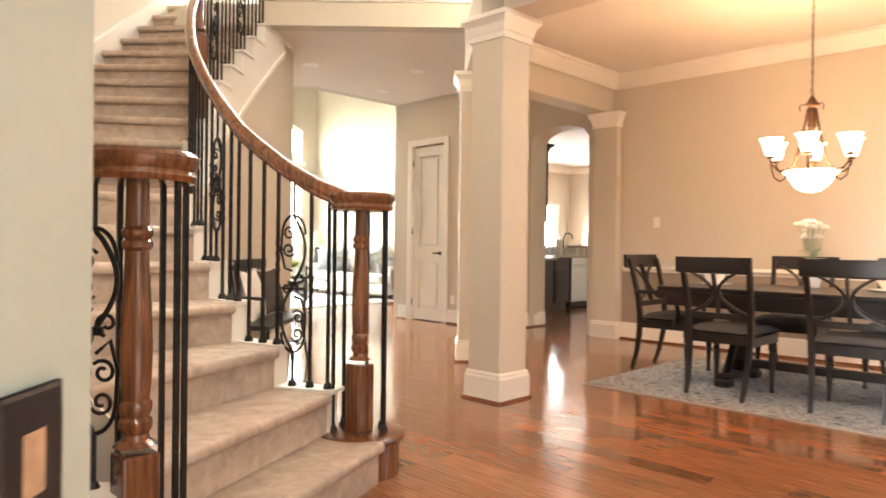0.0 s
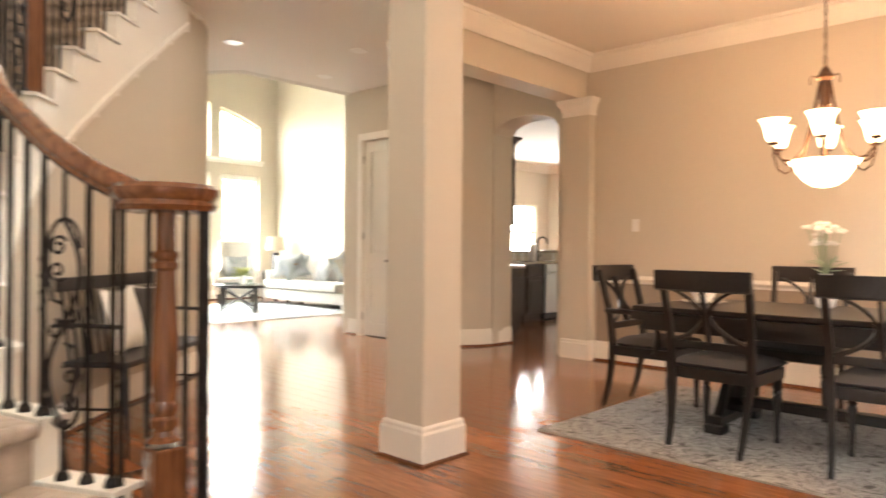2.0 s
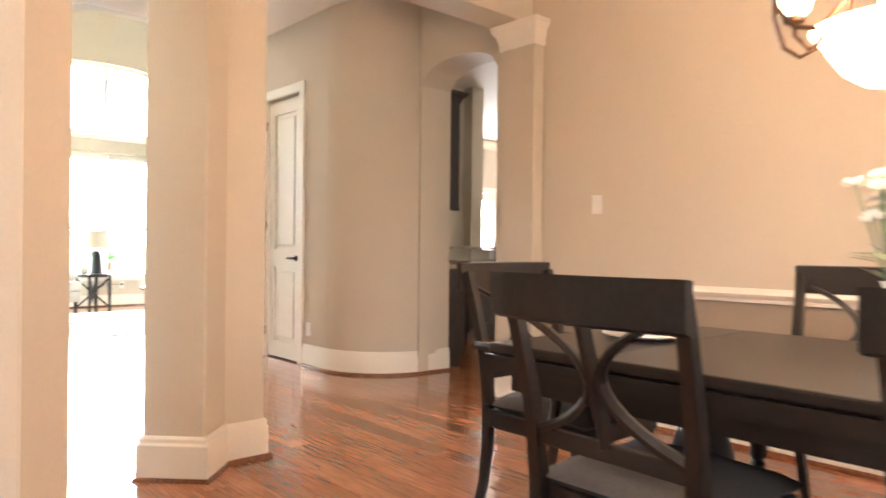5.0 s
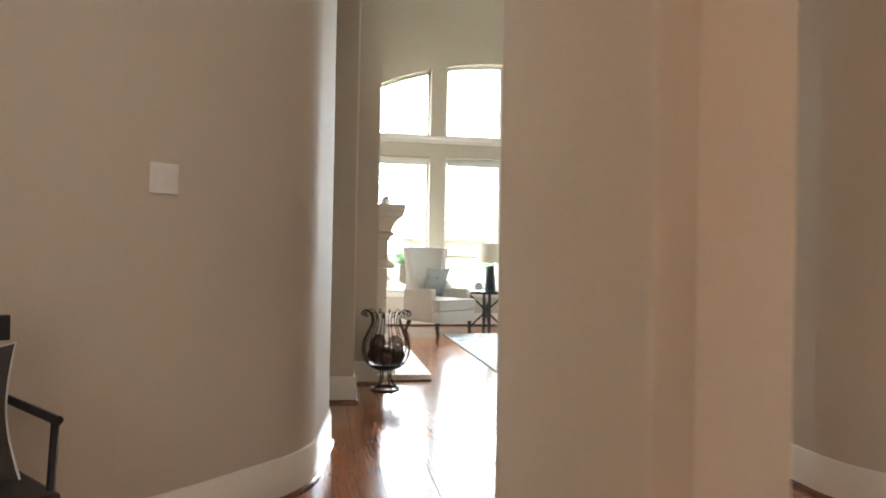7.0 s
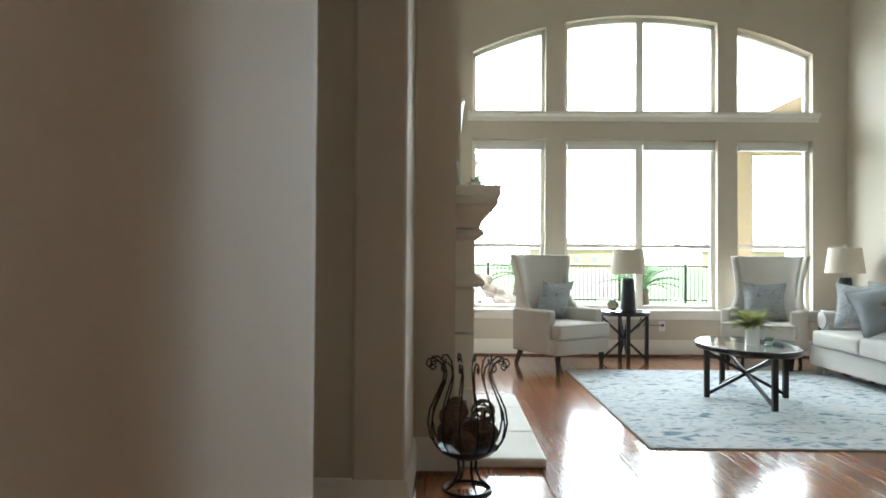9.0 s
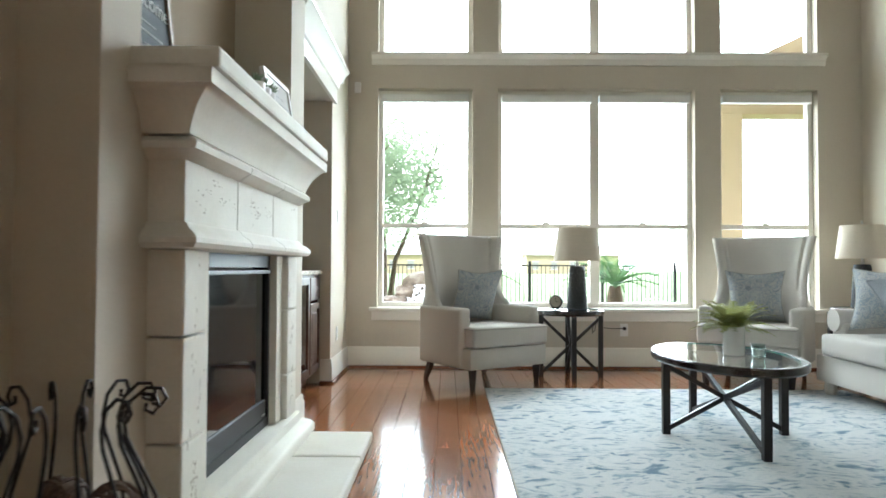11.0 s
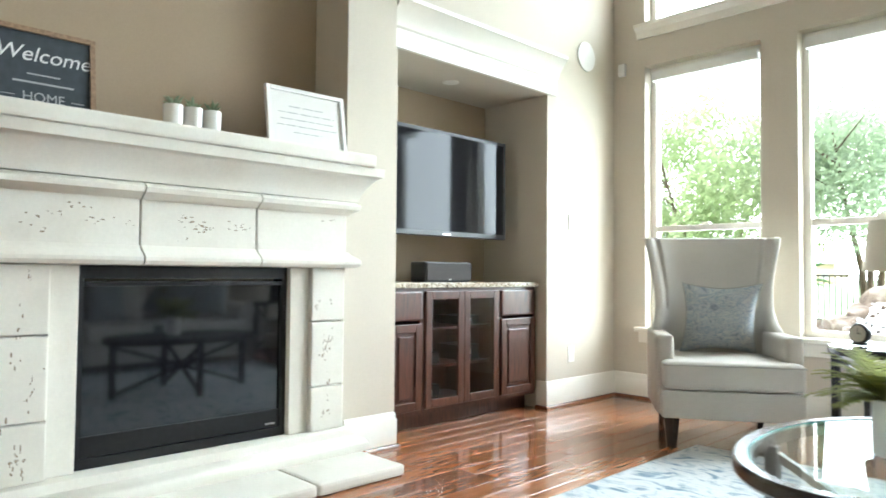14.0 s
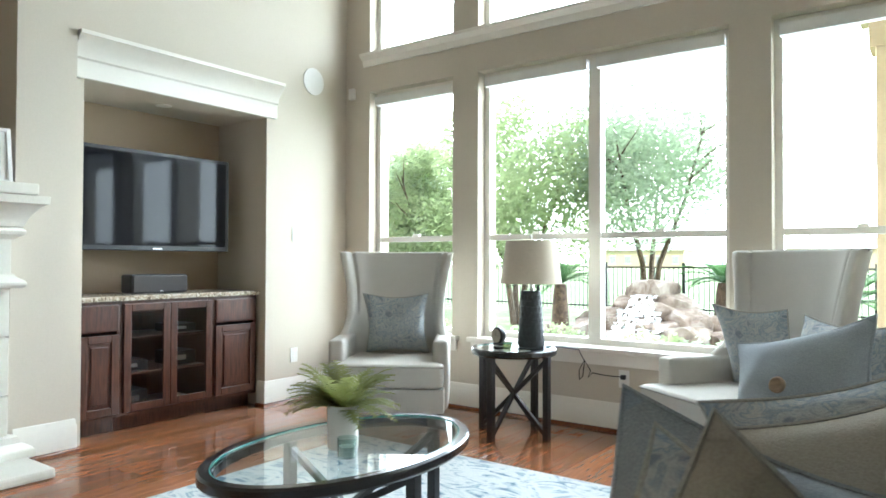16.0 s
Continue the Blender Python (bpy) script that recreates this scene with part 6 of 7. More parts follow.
    bmesh.ops.bevel(bm, geom=rim, offset=0.016, segments=3, affect="EDGES", profile=0.5)
    part("back", bm, LINEN, c, "", True)
    return c


W1 = pose(6.01, 13.154, 0.0, 0, 0, -146)
W2 = pose(8.27, 13.26, 0.0, 0, 0, 144)
wc = wing_chair(W1)
wc.scale = (1.0, 0.98, 1.0)
copy_thing(wc, W2)
pillow("chair_pillow", W1 @ pose(-0.02, -0.13, 0.70, 70, 0, 0), 0.46, 0.47, 0.15, DAMASK, "blue grey damask pillow on the wing chair", PIPING)
pillow("chair_pillow", W2 @ pose(0.02, -0.11, 0.70, 70, 0, 8), 0.46, 0.47, 0.15, DAMASK, "blue grey damask pillow on the wing chair", PIPING)


def glass_table(name, m, rx, ry, h, label, bracing):
    t = thing(name, m, label, "table", "glass tables")
    n = 48
    ring = [(rx * math.cos(6.2832 * i / n), ry * math.sin(6.2832 * i / n)) for i in range(n)]
    part("rim", sweep(bmesh.new(), ring, [(-0.055, h - 0.045), (-0.008, h - 0.045), (0.0, h - 0.035), (0.0, h - 0.008), (-0.008, h), (-0.040, h), (-0.042, h - 0.014), (-0.055, h - 0.014)], True), TABLEWOOD, t, "", True)
    inner = [(x * (1 - 0.042 / rx), y * (1 - 0.042 / ry)) for x, y in ring]
    bm = bmesh.new()
    bm.faces.new([bm.verts.new((x, y, h - 0.003)) for x, y in inner[::-1]])
    g = part("glass_top", bm, TABLEGLASS, t, "clear glass inset")
    g.visible_shadow = False
    part("glass_edge", sweep(bmesh.new(), inner, [(-0.004, h - 0.011), (0.0, h - 0.011), (0.0, h - 0.002), (-0.004, h - 0.002)], True), GLASSEDGE, t, "green glass edge")
    legs = [(0.62 * rx * sx, 0.62 * ry * sy) for sx, sy in bracing]
    for x, y in legs:
        part("leg", boxes((x - 0.02, y - 0.02, 0, x + 0.02, y + 0.02, h - 0.045), bevel=0.003), DARKWOOD, t)
    for i, (x, y) in enumerate(legs):
        part("brace", bar(bmesh.new(), (x * 0.98, y * 0.98, 0.03), (-x * 0.98, -y * 0.98, h - 0.07), 0.026, 0.026, 0.002), DARKWOOD, t)
    return t


SQ = ((1, 1), (-1, 1), (-1, -1), (1, -1))
glass_table("coffee_table", pose(7.27, 11.415, 0.011, 0, 0, -1.2), 0.375, 0.595, 0.448, "oval glass coffee table with crossed dark wood legs", ((1.40, 0), (0, 1.43), (-1.40, 0), (0, -1.43)))
glass_table("side_table", pose(6.785, 13.49, 0, 0, 0, -4), 0.283, 0.283, 0.577, "round glass side table with crossed dark wood legs", ((1.45, 0), (0, 1.45), (-1.45, 0), (0, -1.45)))
glass_table("side_table", pose(9.27, 13.42, 0, 0, 0, 10), 0.26, 0.26, 0.605, "round glass side table beside the sofa", ((1.1, 1.1), (-1.1, 1.1), (-1.1, -1.1), (1.1, -1.1)))


def table_lamp(m):
    l = thing("table_lamp", m, "charcoal ceramic table lamp with a linen drum shade, unlit", "lamp", "table lamps")
    bm = lathe(bmesh.new(), [(0.085, 0.0), (0.088, 0.01), (0.082, 0.12), (0.066, 0.36), (0.062, 0.37), (0.02, 0.372)], 24)
    part("base", bm, LAMPB, l, "", True)
    bm = bmesh.new()
    for i in range(9):
        z = 0.025 + i * 0.038
        r = 0.086 - 0.022 * z / 0.36
        for j in range(16):
            a = 6.2832 * (j + 0.5 * (i % 2)) / 16
            m2 = Matrix.Translation((r * math.cos(a), r * math.sin(a), z)) @ pose(0, 0, 0, 0, 0, math.degrees(a))
            box(bm, -0.003, -0.011, -0.013, 0.004, 0.011, 0.013, 0.0, m2)
    part("relief", bm, LAMPB, l, "raised scale relief")
    part("neck", lathe(bmesh.new(), [(0.012, 0.372), (0.016, 0.38), (0.010, 0.40), (0.010, 0.47)], 12), NICKEL, l, "", True)
    bm = bmesh.new()
    seg, rings = 36, []
    for r, z in ((0.205, 0.42), (0.168, 0.705), (0.165, 0.705), (0.202, 0.42)):
        rings.append([bm.verts.new((r * math.cos(6.2832 * j / seg), r * math.sin(6.2832 * j / seg), z)) for j in range(seg)])
    for a, b in zip(rings, rings[1:] + rings[:1]):
        for j in range(seg):
            bm.faces.new((a[j], a[(j + 1) % seg], b[(j + 1) % seg], b[j]))
    part("shade", bm, SHADE, l, "tapered linen shade", True)
    part("finial", lathe(bmesh.new(), [(0.004, 0.70), (0.004, 0.72), (0.010, 0.73), (0.004, 0.745)], 10), NICKEL, l)
    part("harp", tube(bmesh.new(), [(0, 0, 0.46), (0.06, 0, 0.52), (0.05, 0, 0.66), (0, 0, 0.705), (-0.05, 0, 0.66), (-0.06, 0, 0.52), (0, 0, 0.46)], 0.002, 5), NICKEL, l)
    return l


tl = table_lamp(pose(6.86, 13.59, 0.578))
copy_thing(tl, pose(9.27, 13.44, 0.606))
ck = thing("desk_clock", pose(6.66, 13.50, 0.578, 0, 0, -20), "small dark oval clock with a pale face", "clock")
part("case", lathe(bmesh.new(), [(0.001, -0.022), (0.052, -0.022), (0.058, -0.01), (0.058, 0.012), (0.05, 0.02), (0.001, 0.02)], 26), DARKWOOD, ck, "", True).matrix_basis = pose(0, 0, 0.066, 90, 0, 0)
part("face", lathe(bmesh.new(), [(0.001, 0.0205), (0.047, 0.0205), (0.047, 0.022), (0.001, 0.022)], 26), BEIGEP, ck).matrix_basis = pose(0, 0, 0.066, 90, 0, 0)
part("foot", boxes((-0.035, -0.02, 0, 0.035, 0.02, 0.016), bevel=0.004), DARKWOOD, ck)
part("clock_hand", boxes((-0.0015, -0.0235, 0.066, 0.0015, -0.0225, 0.098), (0.0, -0.0235, 0.0645, 0.025, -0.0225, 0.0675)), BLACKM, ck)
cb = thing("lamp_cord", pose(0, 0, 0), "black lamp cord looped down to an outlet", "cord")
part("cord", tube(bmesh.new(), [(6.93, 13.62, 0.583), (7.03, 13.72, 0.57), (7.08, 13.86, 0.545), (7.10, 13.91, 0.46), (7.085, 13.915, 0.36), (7.06, 13.915, 0.33), (7.065, 13.90, 0.40), (7.10, 13.91, 0.47), (7.14, 13.92, 0.40), (7.12, 13.925, 0.35), (7.15, 13.93, 0.385), (7.24, 13.935, 0.375), (7.355, 13.94, 0.375)], 0.004, 6), BLACKP, cb, "", True)
part("plug", boxes((7.35, 13.925, 0.36, 7.38, 13.951, 0.39), bevel=0.004), BLACKP, cb)

# fern in a white pot on the coffee table
fn = thing("potted_fern", pose(7.30, 11.36, 0.459), "feathery green fern in a white cylinder pot", "plant")
part("pot", lathe(bmesh.new(), [(0.052, 0), (0.056, 0.004), (0.058, 0.155), (0.056, 0.16), (0.051, 0.158), (0.05, 0.13), (0.001, 0.13)], 26), WHITEC, fn, "", True)
rr = random.Random(21)
for i in range(80):
    a = rr.uniform(0, 6.2832)
    ln, lift = rr.uniform(0.18, 0.29), rr.uniform(0.35, 1.35)
    d = Vector((math.cos(a), math.sin(a), 0))
    pts = [Vector((0, 0, 0.13)) + d * (ln * t) * (0.35 + 0.5 * math.cos(lift * 0.8)) + Vector((0, 0, ln * (math.sin(lift) * t * 1.15 - 0.50 * t * t))) for t in [q / 9 for q in range(10)]]
    bm = bmesh.new()
    tube(bm, pts, 0.0016, 4)
    for q in range(2, 10):
        tang = (pts[q] - pts[q - 1]).normalized()
        side = tang.cross(Vector((0, 0, 1))).normalized()
        lw = 0.042 * math.sin(math.pi * (0.15 + 0.85 * q / 10)) + 0.008
        for s in (-1, 1):
            for h in (0, 0.5):
                o = pts[q - 1].lerp(pts[q], h)
                tip = o + (side * s + tang * 0.55) * lw + Vector((0, 0, rr.uniform(-0.006, 0.006)))
                bm.faces.new([bm.verts.new(v) for v in (o - tang * 0.004, o + tang * 0.005, tip)])
    part("frond", bm, FERN, fn)
gv = thing("glass_votive", pose(7.40, 11.28, 0.459), "small clear glass candle holder", "candle holder")
part("glass", lathe(bmesh.new(), [(0.03, 0), (0.034, 0.003), (0.036, 0.07), (0.033, 0.07), (0.031, 0.008), (0.001, 0.006)], 20), TABLEGLASS, gv, "", True)
part("candle", lathe(bmesh.new(), [(0.028, 0.007), (0.028, 0.04), (0.001, 0.04)], 16), WHITEC, gv)

# sofa: its front looks towards -x
sf = thing("sofa", pose(8.98, 11.62, 0), "long pale linen three-seat sofa with rolled arms", "sofa")
part("base", boxes((-0.48, -1.50, 0.10, 0.46, 1.14, 0.30), bevel=0.02), SOFA, sf, "", True)
for y in (-0.955, -0.175, 0.605):
    bm = bmesh.new()
    box(bm, -0.53, y - 0.387, 0.305, 0.22, y + 0.387, 0.465, bevel=0.045, segs=4)
    part("seat_cushion", bm, SOFA, sf, "", True)
    bm = bmesh.new()
    cushion(bm, 0.77, 0.52, 0.24, pose(0.26, y, 0.66, 0, -76, 0) @ pose(0, 0, 0, 0, 0, 90), 0.32)
    part("back_cushion", bm, SOFA, sf, "", True)
bm = bmesh.new()
box(bm, 0.26, -1.50, 0.25, 0.46, 1.14, 0.80, bevel=0.06, segs=4)
part("back", bm, SOFA, sf, "", True)
for s, y in ((-1, -1.50), (1, 1.14)):
    bm = bmesh.new()
    box(bm, -0.36, min(y, y - s * 0.16), 0.10, 0.46, max(y, y - s * 0.16), 0.54, bevel=0.03, segs=3)
    tube(bm, [(-0.38, y - s * 0.06, 0.555), (0.1, y - s * 0.06, 0.555), (0.44, y - s * 0.06, 0.58)], 0.085, 16)
    part("rolled_arm", bm, SOFA, sf, "", True)
    for x in (-0.42, 0.40):
        part("foot", lathe(bmesh.new(), [(0.03, 0.002), (0.045, 0.05), (0.035, 0.10)], 14, (x, y - s * 0.09, 0)), LINEN, sf, "", True)
pillow("sofa_pillow", pose(8.73, 11.92, 0.72, 0, -64, 62) @ pose(0, 0, 0, 0, 0, 18), 0.48, 0.48, 0.24, GREYP, "blue grey linen pillow with a wooden button", None, True)
pillow("sofa_pillow", pose(8.78, 12.34, 0.72, 0, -74, 48), 0.46, 0.46, 0.20, DAMASK, "blue grey damask pillow on the sofa", PIPING)
pillow("sofa_pillow", pose(9.04, 12.30, 0.73, 0, -72, 30), 0.48, 0.48, 0.20, DAMASK, "blue grey damask pillow on the sofa", PIPING)
pillow("sofa_pillow", pose(9.02, 11.40, 0.66, 0, -68, 0), 0.46, 0.38, 0.18, DAMASK, "blue grey damask pillow on the sofa", PIPING)
pillow("sofa_pillow", pose(8.935, 10.38, 0.685, 70, 11, 2), 0.52, 0.52, 0.20, GREYP, "dark blue grey linen pillow on the sofa")
pillow("sofa_pillow", pose(8.945, 10.285, 0.66, 70, 22, 4), 0.47, 0.47, 0.14, DAMASK, "blue grey damask pillow on the sofa", PIPING)
pillow("sofa_pillow", pose(8.985, 10.215, 0.66, 70, 32, 6), 0.50, 0.50, 0.16, BEIGEP, "beige linen pillow with piped seams on the sofa", PIPING)
pillow("sofa_pillow", pose(9.08, 10.69, 0.72, 68, -20, 14), 0.54, 0.54, 0.22, BEIGEP, "beige linen pillow with piped seams on the sofa", PIPING)
pillow("sofa_pillow", pose(9.03, 10.86, 0.74, 66, -18, 14), 0.50, 0.50, 0.16, DAMASK, "blue grey damask pillow on the sofa", PIPING)

# ---- kitchen seen through the arch ----
def kitchen_base(x0, x1, y0, y1, label, front):
    """A base cabinet whose doors look towards -y (front 'y') or +x."""
    c = thing("kitchen_cabinet", pose(0, 0, 0), label, "cabinet", "kitchen cabinets")
    part("body", boxes((x0, y0 + 0.02, 0.10, x1, y1, 0.87)), KITWOOD, c)
    part("toe_kick", boxes((x0 + 0.01, y0 + 0.07, 0.0, x1 - 0.01, y1, 0.10)), KITWOOD, c)
    if front:
        part("drawer", boxes((x0 + 0.02, y0, 0.70, x1 - 0.02, y0 + 0.019, 0.85), bevel=0.008), KITWOOD, c)
        d = part("door", boxes((x0 + 0.02, y0, 0.13, x1 - 0.02, y0 + 0.019, 0.68), bevel=0.006), KITWOOD, c)
        part("raised_field", boxes((x0 + 0.08, y0 - 0.008, 0.19, x1 - 0.08, y0 - 0.0005, 0.62), bevel=0.005), KITWOOD, d)
    return c


for i in range(2):
    kitchen_base(9.05 + 0.48 * i, 9.51 + 0.48 * i, 7.02, 7.62, "dark wood kitchen cabinet with a drawer", True)
for i in range(4):
    kitchen_base(10.62 + 0.5 * i, 11.10 + 0.5 * i, 7.02, 7.62, "dark wood kitchen cabinet with a drawer", True)
dw = thing("dishwasher", pose(10.30, 7.02, 0), "stainless steel dishwasher between dark cabinets", "dishwasher")
part("front", boxes((-0.295, -0.012, 0.11, 0.295, 0.02, 0.74), bevel=0.006), STEEL, dw)
part("control_strip", boxes((-0.295, -0.012, 0.745, 0.295, 0.02, 0.865), bevel=0.006), STEEL, dw)
part("handle", tube(bmesh.new(), [(-0.24, -0.045, 0.72), (0.24, -0.045, 0.72)], 0.011, 8), STEEL, dw)
part("tub", boxes((-0.29, 0.02, 0.02, 0.29, 0.58, 0.865)), BLACKP, dw)
kt = thing("kitchen_worktop", pose(0, 0, 0.872), "speckled granite kitchen worktop", "worktop")
part("slab", boxes((9.0, 6.98, 0, 12.65, 7.63, 0.036), bevel=0.006), GRANITE, kt)
kb = thing("bar_counter", pose(0, 0, 0), "raised granite breakfast bar behind the sink", "counter")
part("wall", boxes((9.0, 7.635, 0.0, 12.65, 7.74, 1.04)), WALL, kb)
part("bar_top", boxes((9.0, 7.56, 1.042, 12.65, 7.98, 1.075), bevel=0.006), GRANITE, kb)
for x in (10.0, 10.22, 11.1, 11.35):
    wall_plate("power_outlet", x, 7.634, 0.975, -90, kind="outlet")
fa = thing("faucet", pose(10.35, 7.42, 0.909), "black gooseneck kitchen faucet", "faucet")
part("spout", tube(bmesh.new(), [(0, 0, 0), (0, 0, 0.30), (0, -0.03, 0.37), (0, -0.10, 0.39), (0, -0.17, 0.36), (0, -0.19, 0.28)], 0.014, 10), BLACKM, fa, "", True)
part("lever", tube(bmesh.new(), [(0.02, 0, 0.06), (0.09, 0, 0.11)], 0.008, 8), BLACKM, fa)
for x, y, z, prof, mat, nm, lab in ((10.05, 7.30, 0.909, [(0.055, 0), (0.06, 0.01), (0.06, 0.26), (0.02, 0.27)], WHITEC, "paper_towel", "white paper towel roll on the worktop"),
                                    (10.75, 7.75, 1.076, [(0.035, 0), (0.008, 0.01), (0.006, 0.10), (0.04, 0.14), (0.045, 0.2), (0.04, 0.2), (0.001, 0.12)], GLASS, "wine_glass", "clear stemmed glass on the bar"),
                                    (11.2, 7.75, 1.076, [(0.14, 0), (0.15, 0.01), (0.15, 0.02), (0.001, 0.02)], WHITEC, "serving_dish", "white dish on the bar"),
                                    (9.7, 7.75, 1.076, [(0.06, 0), (0.07, 0.02), (0.06, 0.14), (0.03, 0.2), (0.03, 0.21)], STEEL, "kitchen_jar", "pale metal jar on the bar")):
    t = thing(nm, pose(x, y, z), lab, nm.replace("_", " "))
    part("body", lathe(bmesh.new(), prof, 20), mat, t, "", True)
# cabinets just inside the arch
kitchen_base(7.62, 7.86, 5.86, 6.40, "dark wood kitchen cabinet end with granite top", False)
ct = thing("kitchen_worktop", pose(0, 0, 0.872), "granite worktop inside the arch", "worktop")
part("slab", boxes((7.60, 5.82, 0, 7.90, 6.41, 0.036), bevel=0.006), GRANITE, ct)
uc = thing("wall_cabinet", pose(0, 0, 0), "dark wood wall cabinet with crown moulding", "cabinet")
part("body", boxes((7.64, 5.95, 1.42, 7.84, 6.415, 2.36)), KITWOOD, uc)
part("crown", sweep(bmesh.new(), [(7.64, 5.95), (7.84, 5.95), (7.84, 6.41)], [(-0.02, 2.36), (0.005, 2.36), (0.02, 2.40), (0.055, 2.43), (0.06, 2.455), (-0.02, 2.455)]), KITWOOD, uc)
part("light_rail", boxes((7.64, 5.945, 1.39, 7.845, 5.965, 1.42)), KITWOOD, uc)
# nook door and window
nd = tagged(new("door_3"), "white glazed door to the garden", "door", "", "structure")
part("door_frame", boxes((12.35, 10.52, 0, 12.47, 10.58, 2.1), (13.03, 10.52, 0, 13.15, 10.58, 2.1), (12.47, 10.52, 1.96, 13.03, 10.58, 2.1), (12.47, 10.52, 0, 13.03, 10.58, 0.25), bevel=0.004), DOORW, nd)
part("casing", boxes((12.25, 10.482, 0, 12.35, 10.498, 2.2), (13.15, 10.482, 0, 13.25, 10.498, 2.2), (12.35, 10.482, 2.1, 13.15, 10.498, 2.2)), TRIM, nd)
bm = bmesh.new()
bm.faces.new([bm.verts.new(p) for p in ((12.47, 10.55, 0.25), (13.03, 10.55, 0.25), (13.03, 10.55, 1.96), (12.47, 10.55, 1.96))])
part("pane", bm, GLASS, nd).visible_shadow = False
nw = tagged(new("window_7"), "white framed window in the breakfast room", "window", "", "structure")
part("window_frame", boxes((13.45, 10.52, 0.85, 13.52, 10.58, 2.15), (14.53, 10.52, 0.85, 14.6, 10.58, 2.15), (13.52, 10.52, 0.85, 14.53, 10.58, 0.91), (13.52, 10.52, 2.09, 14.53, 10.58, 2.15)), TRIM, nw)
part("sash_rail", boxes((13.52, 10.525, 1.47, 14.53, 10.575, 1.52)), TRIM, nw)
part("window_sill", boxes((13.38, 10.44, 0.82, 14.67, 10.52, 0.85)), TRIM, nw)
bm = bmesh.new()
bm.faces.new([bm.verts.new(p) for p in ((13.52, 10.55, 0.91), (14.53, 10.55, 0.91), (14.53, 10.55, 2.09), (13.52, 10.55, 2.09))])
part("pane", bm, GLASS, nw).visible_shadow = False

# ---- garden ----
GZ = -0.18
bm = bmesh.new()
box(bm, -400, 14.25, GZ - 0.3, 400, 900, GZ)
box(bm, 9.82, 10.72, GZ - 0.3, 400, 14.25, GZ)
fixed("ground", bm, GRASS, "wide green lawn behind the house", "lawn")
# pale overcast sky beyond the garden
bm = bmesh.new()
n, rows = 24, []
for i in range(n + 1):
    a = radians(-15 + 210 * i / n)
    rows.append([bm.verts.new((5 + 380 * math.cos(a) * f, 8 + 380 * math.sin(a) * f, z)) for f, z in ((1, -5), (1, 90), (0.86, 220), (0.55, 330))])
for r, s in zip(rows, rows[1:]):
    for j in range(3):
        bm.faces.new((r[j], r[j + 1], s[j + 1], s[j]))
fixed("backdrop", bm, glow("overcast_sky", (0.95, 0.98, 1.0), 13.0), "bright pale overcast sky", "sky", True)


def leaf_crown(bm, centre, radii, count, size, rr):
    """Many small leaf clumps in an uneven crown with gaps."""
    lobes = [(Vector((rr.uniform(-0.65, 0.65) * radii[0], rr.uniform(-0.6, 0.6) * radii[1], rr.uniform(-0.65, 0.6) * radii[2])), rr.uniform(0.26, 0.46)) for _ in range(24)]
    for _ in range(count):
        o, s = rr.choice(lobes)
        d = Vector((rr.gauss(0, 1), rr.gauss(0, 1), rr.gauss(0, 1))).normalized() * (rr.random() ** 0.4)
        p = Vector(centre) + o + Vector((d.x * radii[0], d.y * radii[1], d.z * radii[2])) * s
        e = Vector((rr.gauss(0, 1), rr.gauss(0, 1), rr.gauss(0, 0.6))).normalized()
        f = e.orthogonal().normalized()
        k = size * rr.uniform(0.6, 1.3)
        bm.faces.new([bm.verts.new(v) for v in (p - e * k, p + f * k * 0.5, p + e * k, p - f * k * 0.5)])
    return bm


def tree(x, y, h, r, mat, seed, label, trunks=3):
    rr = random.Random(seed)
    t = thing("garden_tree", pose(x, y, GZ), label, "tree", "garden trees")
    bm = bmesh.new()
    for k in range(trunks):
        a = 6.28 * k / trunks + rr.uniform(-0.4, 0.4)
        d = Vector((math.cos(a), math.sin(a), 0))
        base = d * 0.06
        pts = [base, base + d * 0.12 * h * 0.3 + Vector((0, 0, h * 0.25)), base + d * r * 0.35 + Vector((0, 0, h * 0.5)), base + d * r * 0.55 + Vector((0, 0, h * 0.78))]
        tube(bm, pts, [0.07, 0.055, 0.035, 0.01], 7)
        for q in range(4):
            s = pts[2].lerp(pts[3], rr.random())
            b = a + rr.uniform(-1.3, 1.3)
            tube(bm, [s, s + Vector((math.cos(b), math.sin(b), 0.7)) * r * 0.35], [0.022, 0.006], 5)
    part("trunk", bm, BARK, t, "", True)
    part("crown", leaf_crown(bmesh.new(), (0, 0, h * 0.62), (r, r, h * 0.42), 23000, 0.05, rr), mat, t)


tree(4.3, 23.2, 5.1, 2.2, LEAFG, 1, "leafy green tree beyond the waterfall")
tree(1.9, 22.0, 4.9, 2.0, LEAFY, 2, "multi-trunk tree with light green leaves")
tree(-2.5, 23.4, 4.6, 2.1, LEAFG, 3, "leafy green tree by the fence")
tree(-0.6, 22.6, 4.2, 1.8, LEAFY, 4, "light green tree beside the window")
tree(-4.6, 24.5, 4.4, 1.9, LEAFG, 7, "leafy green tree by the fence")


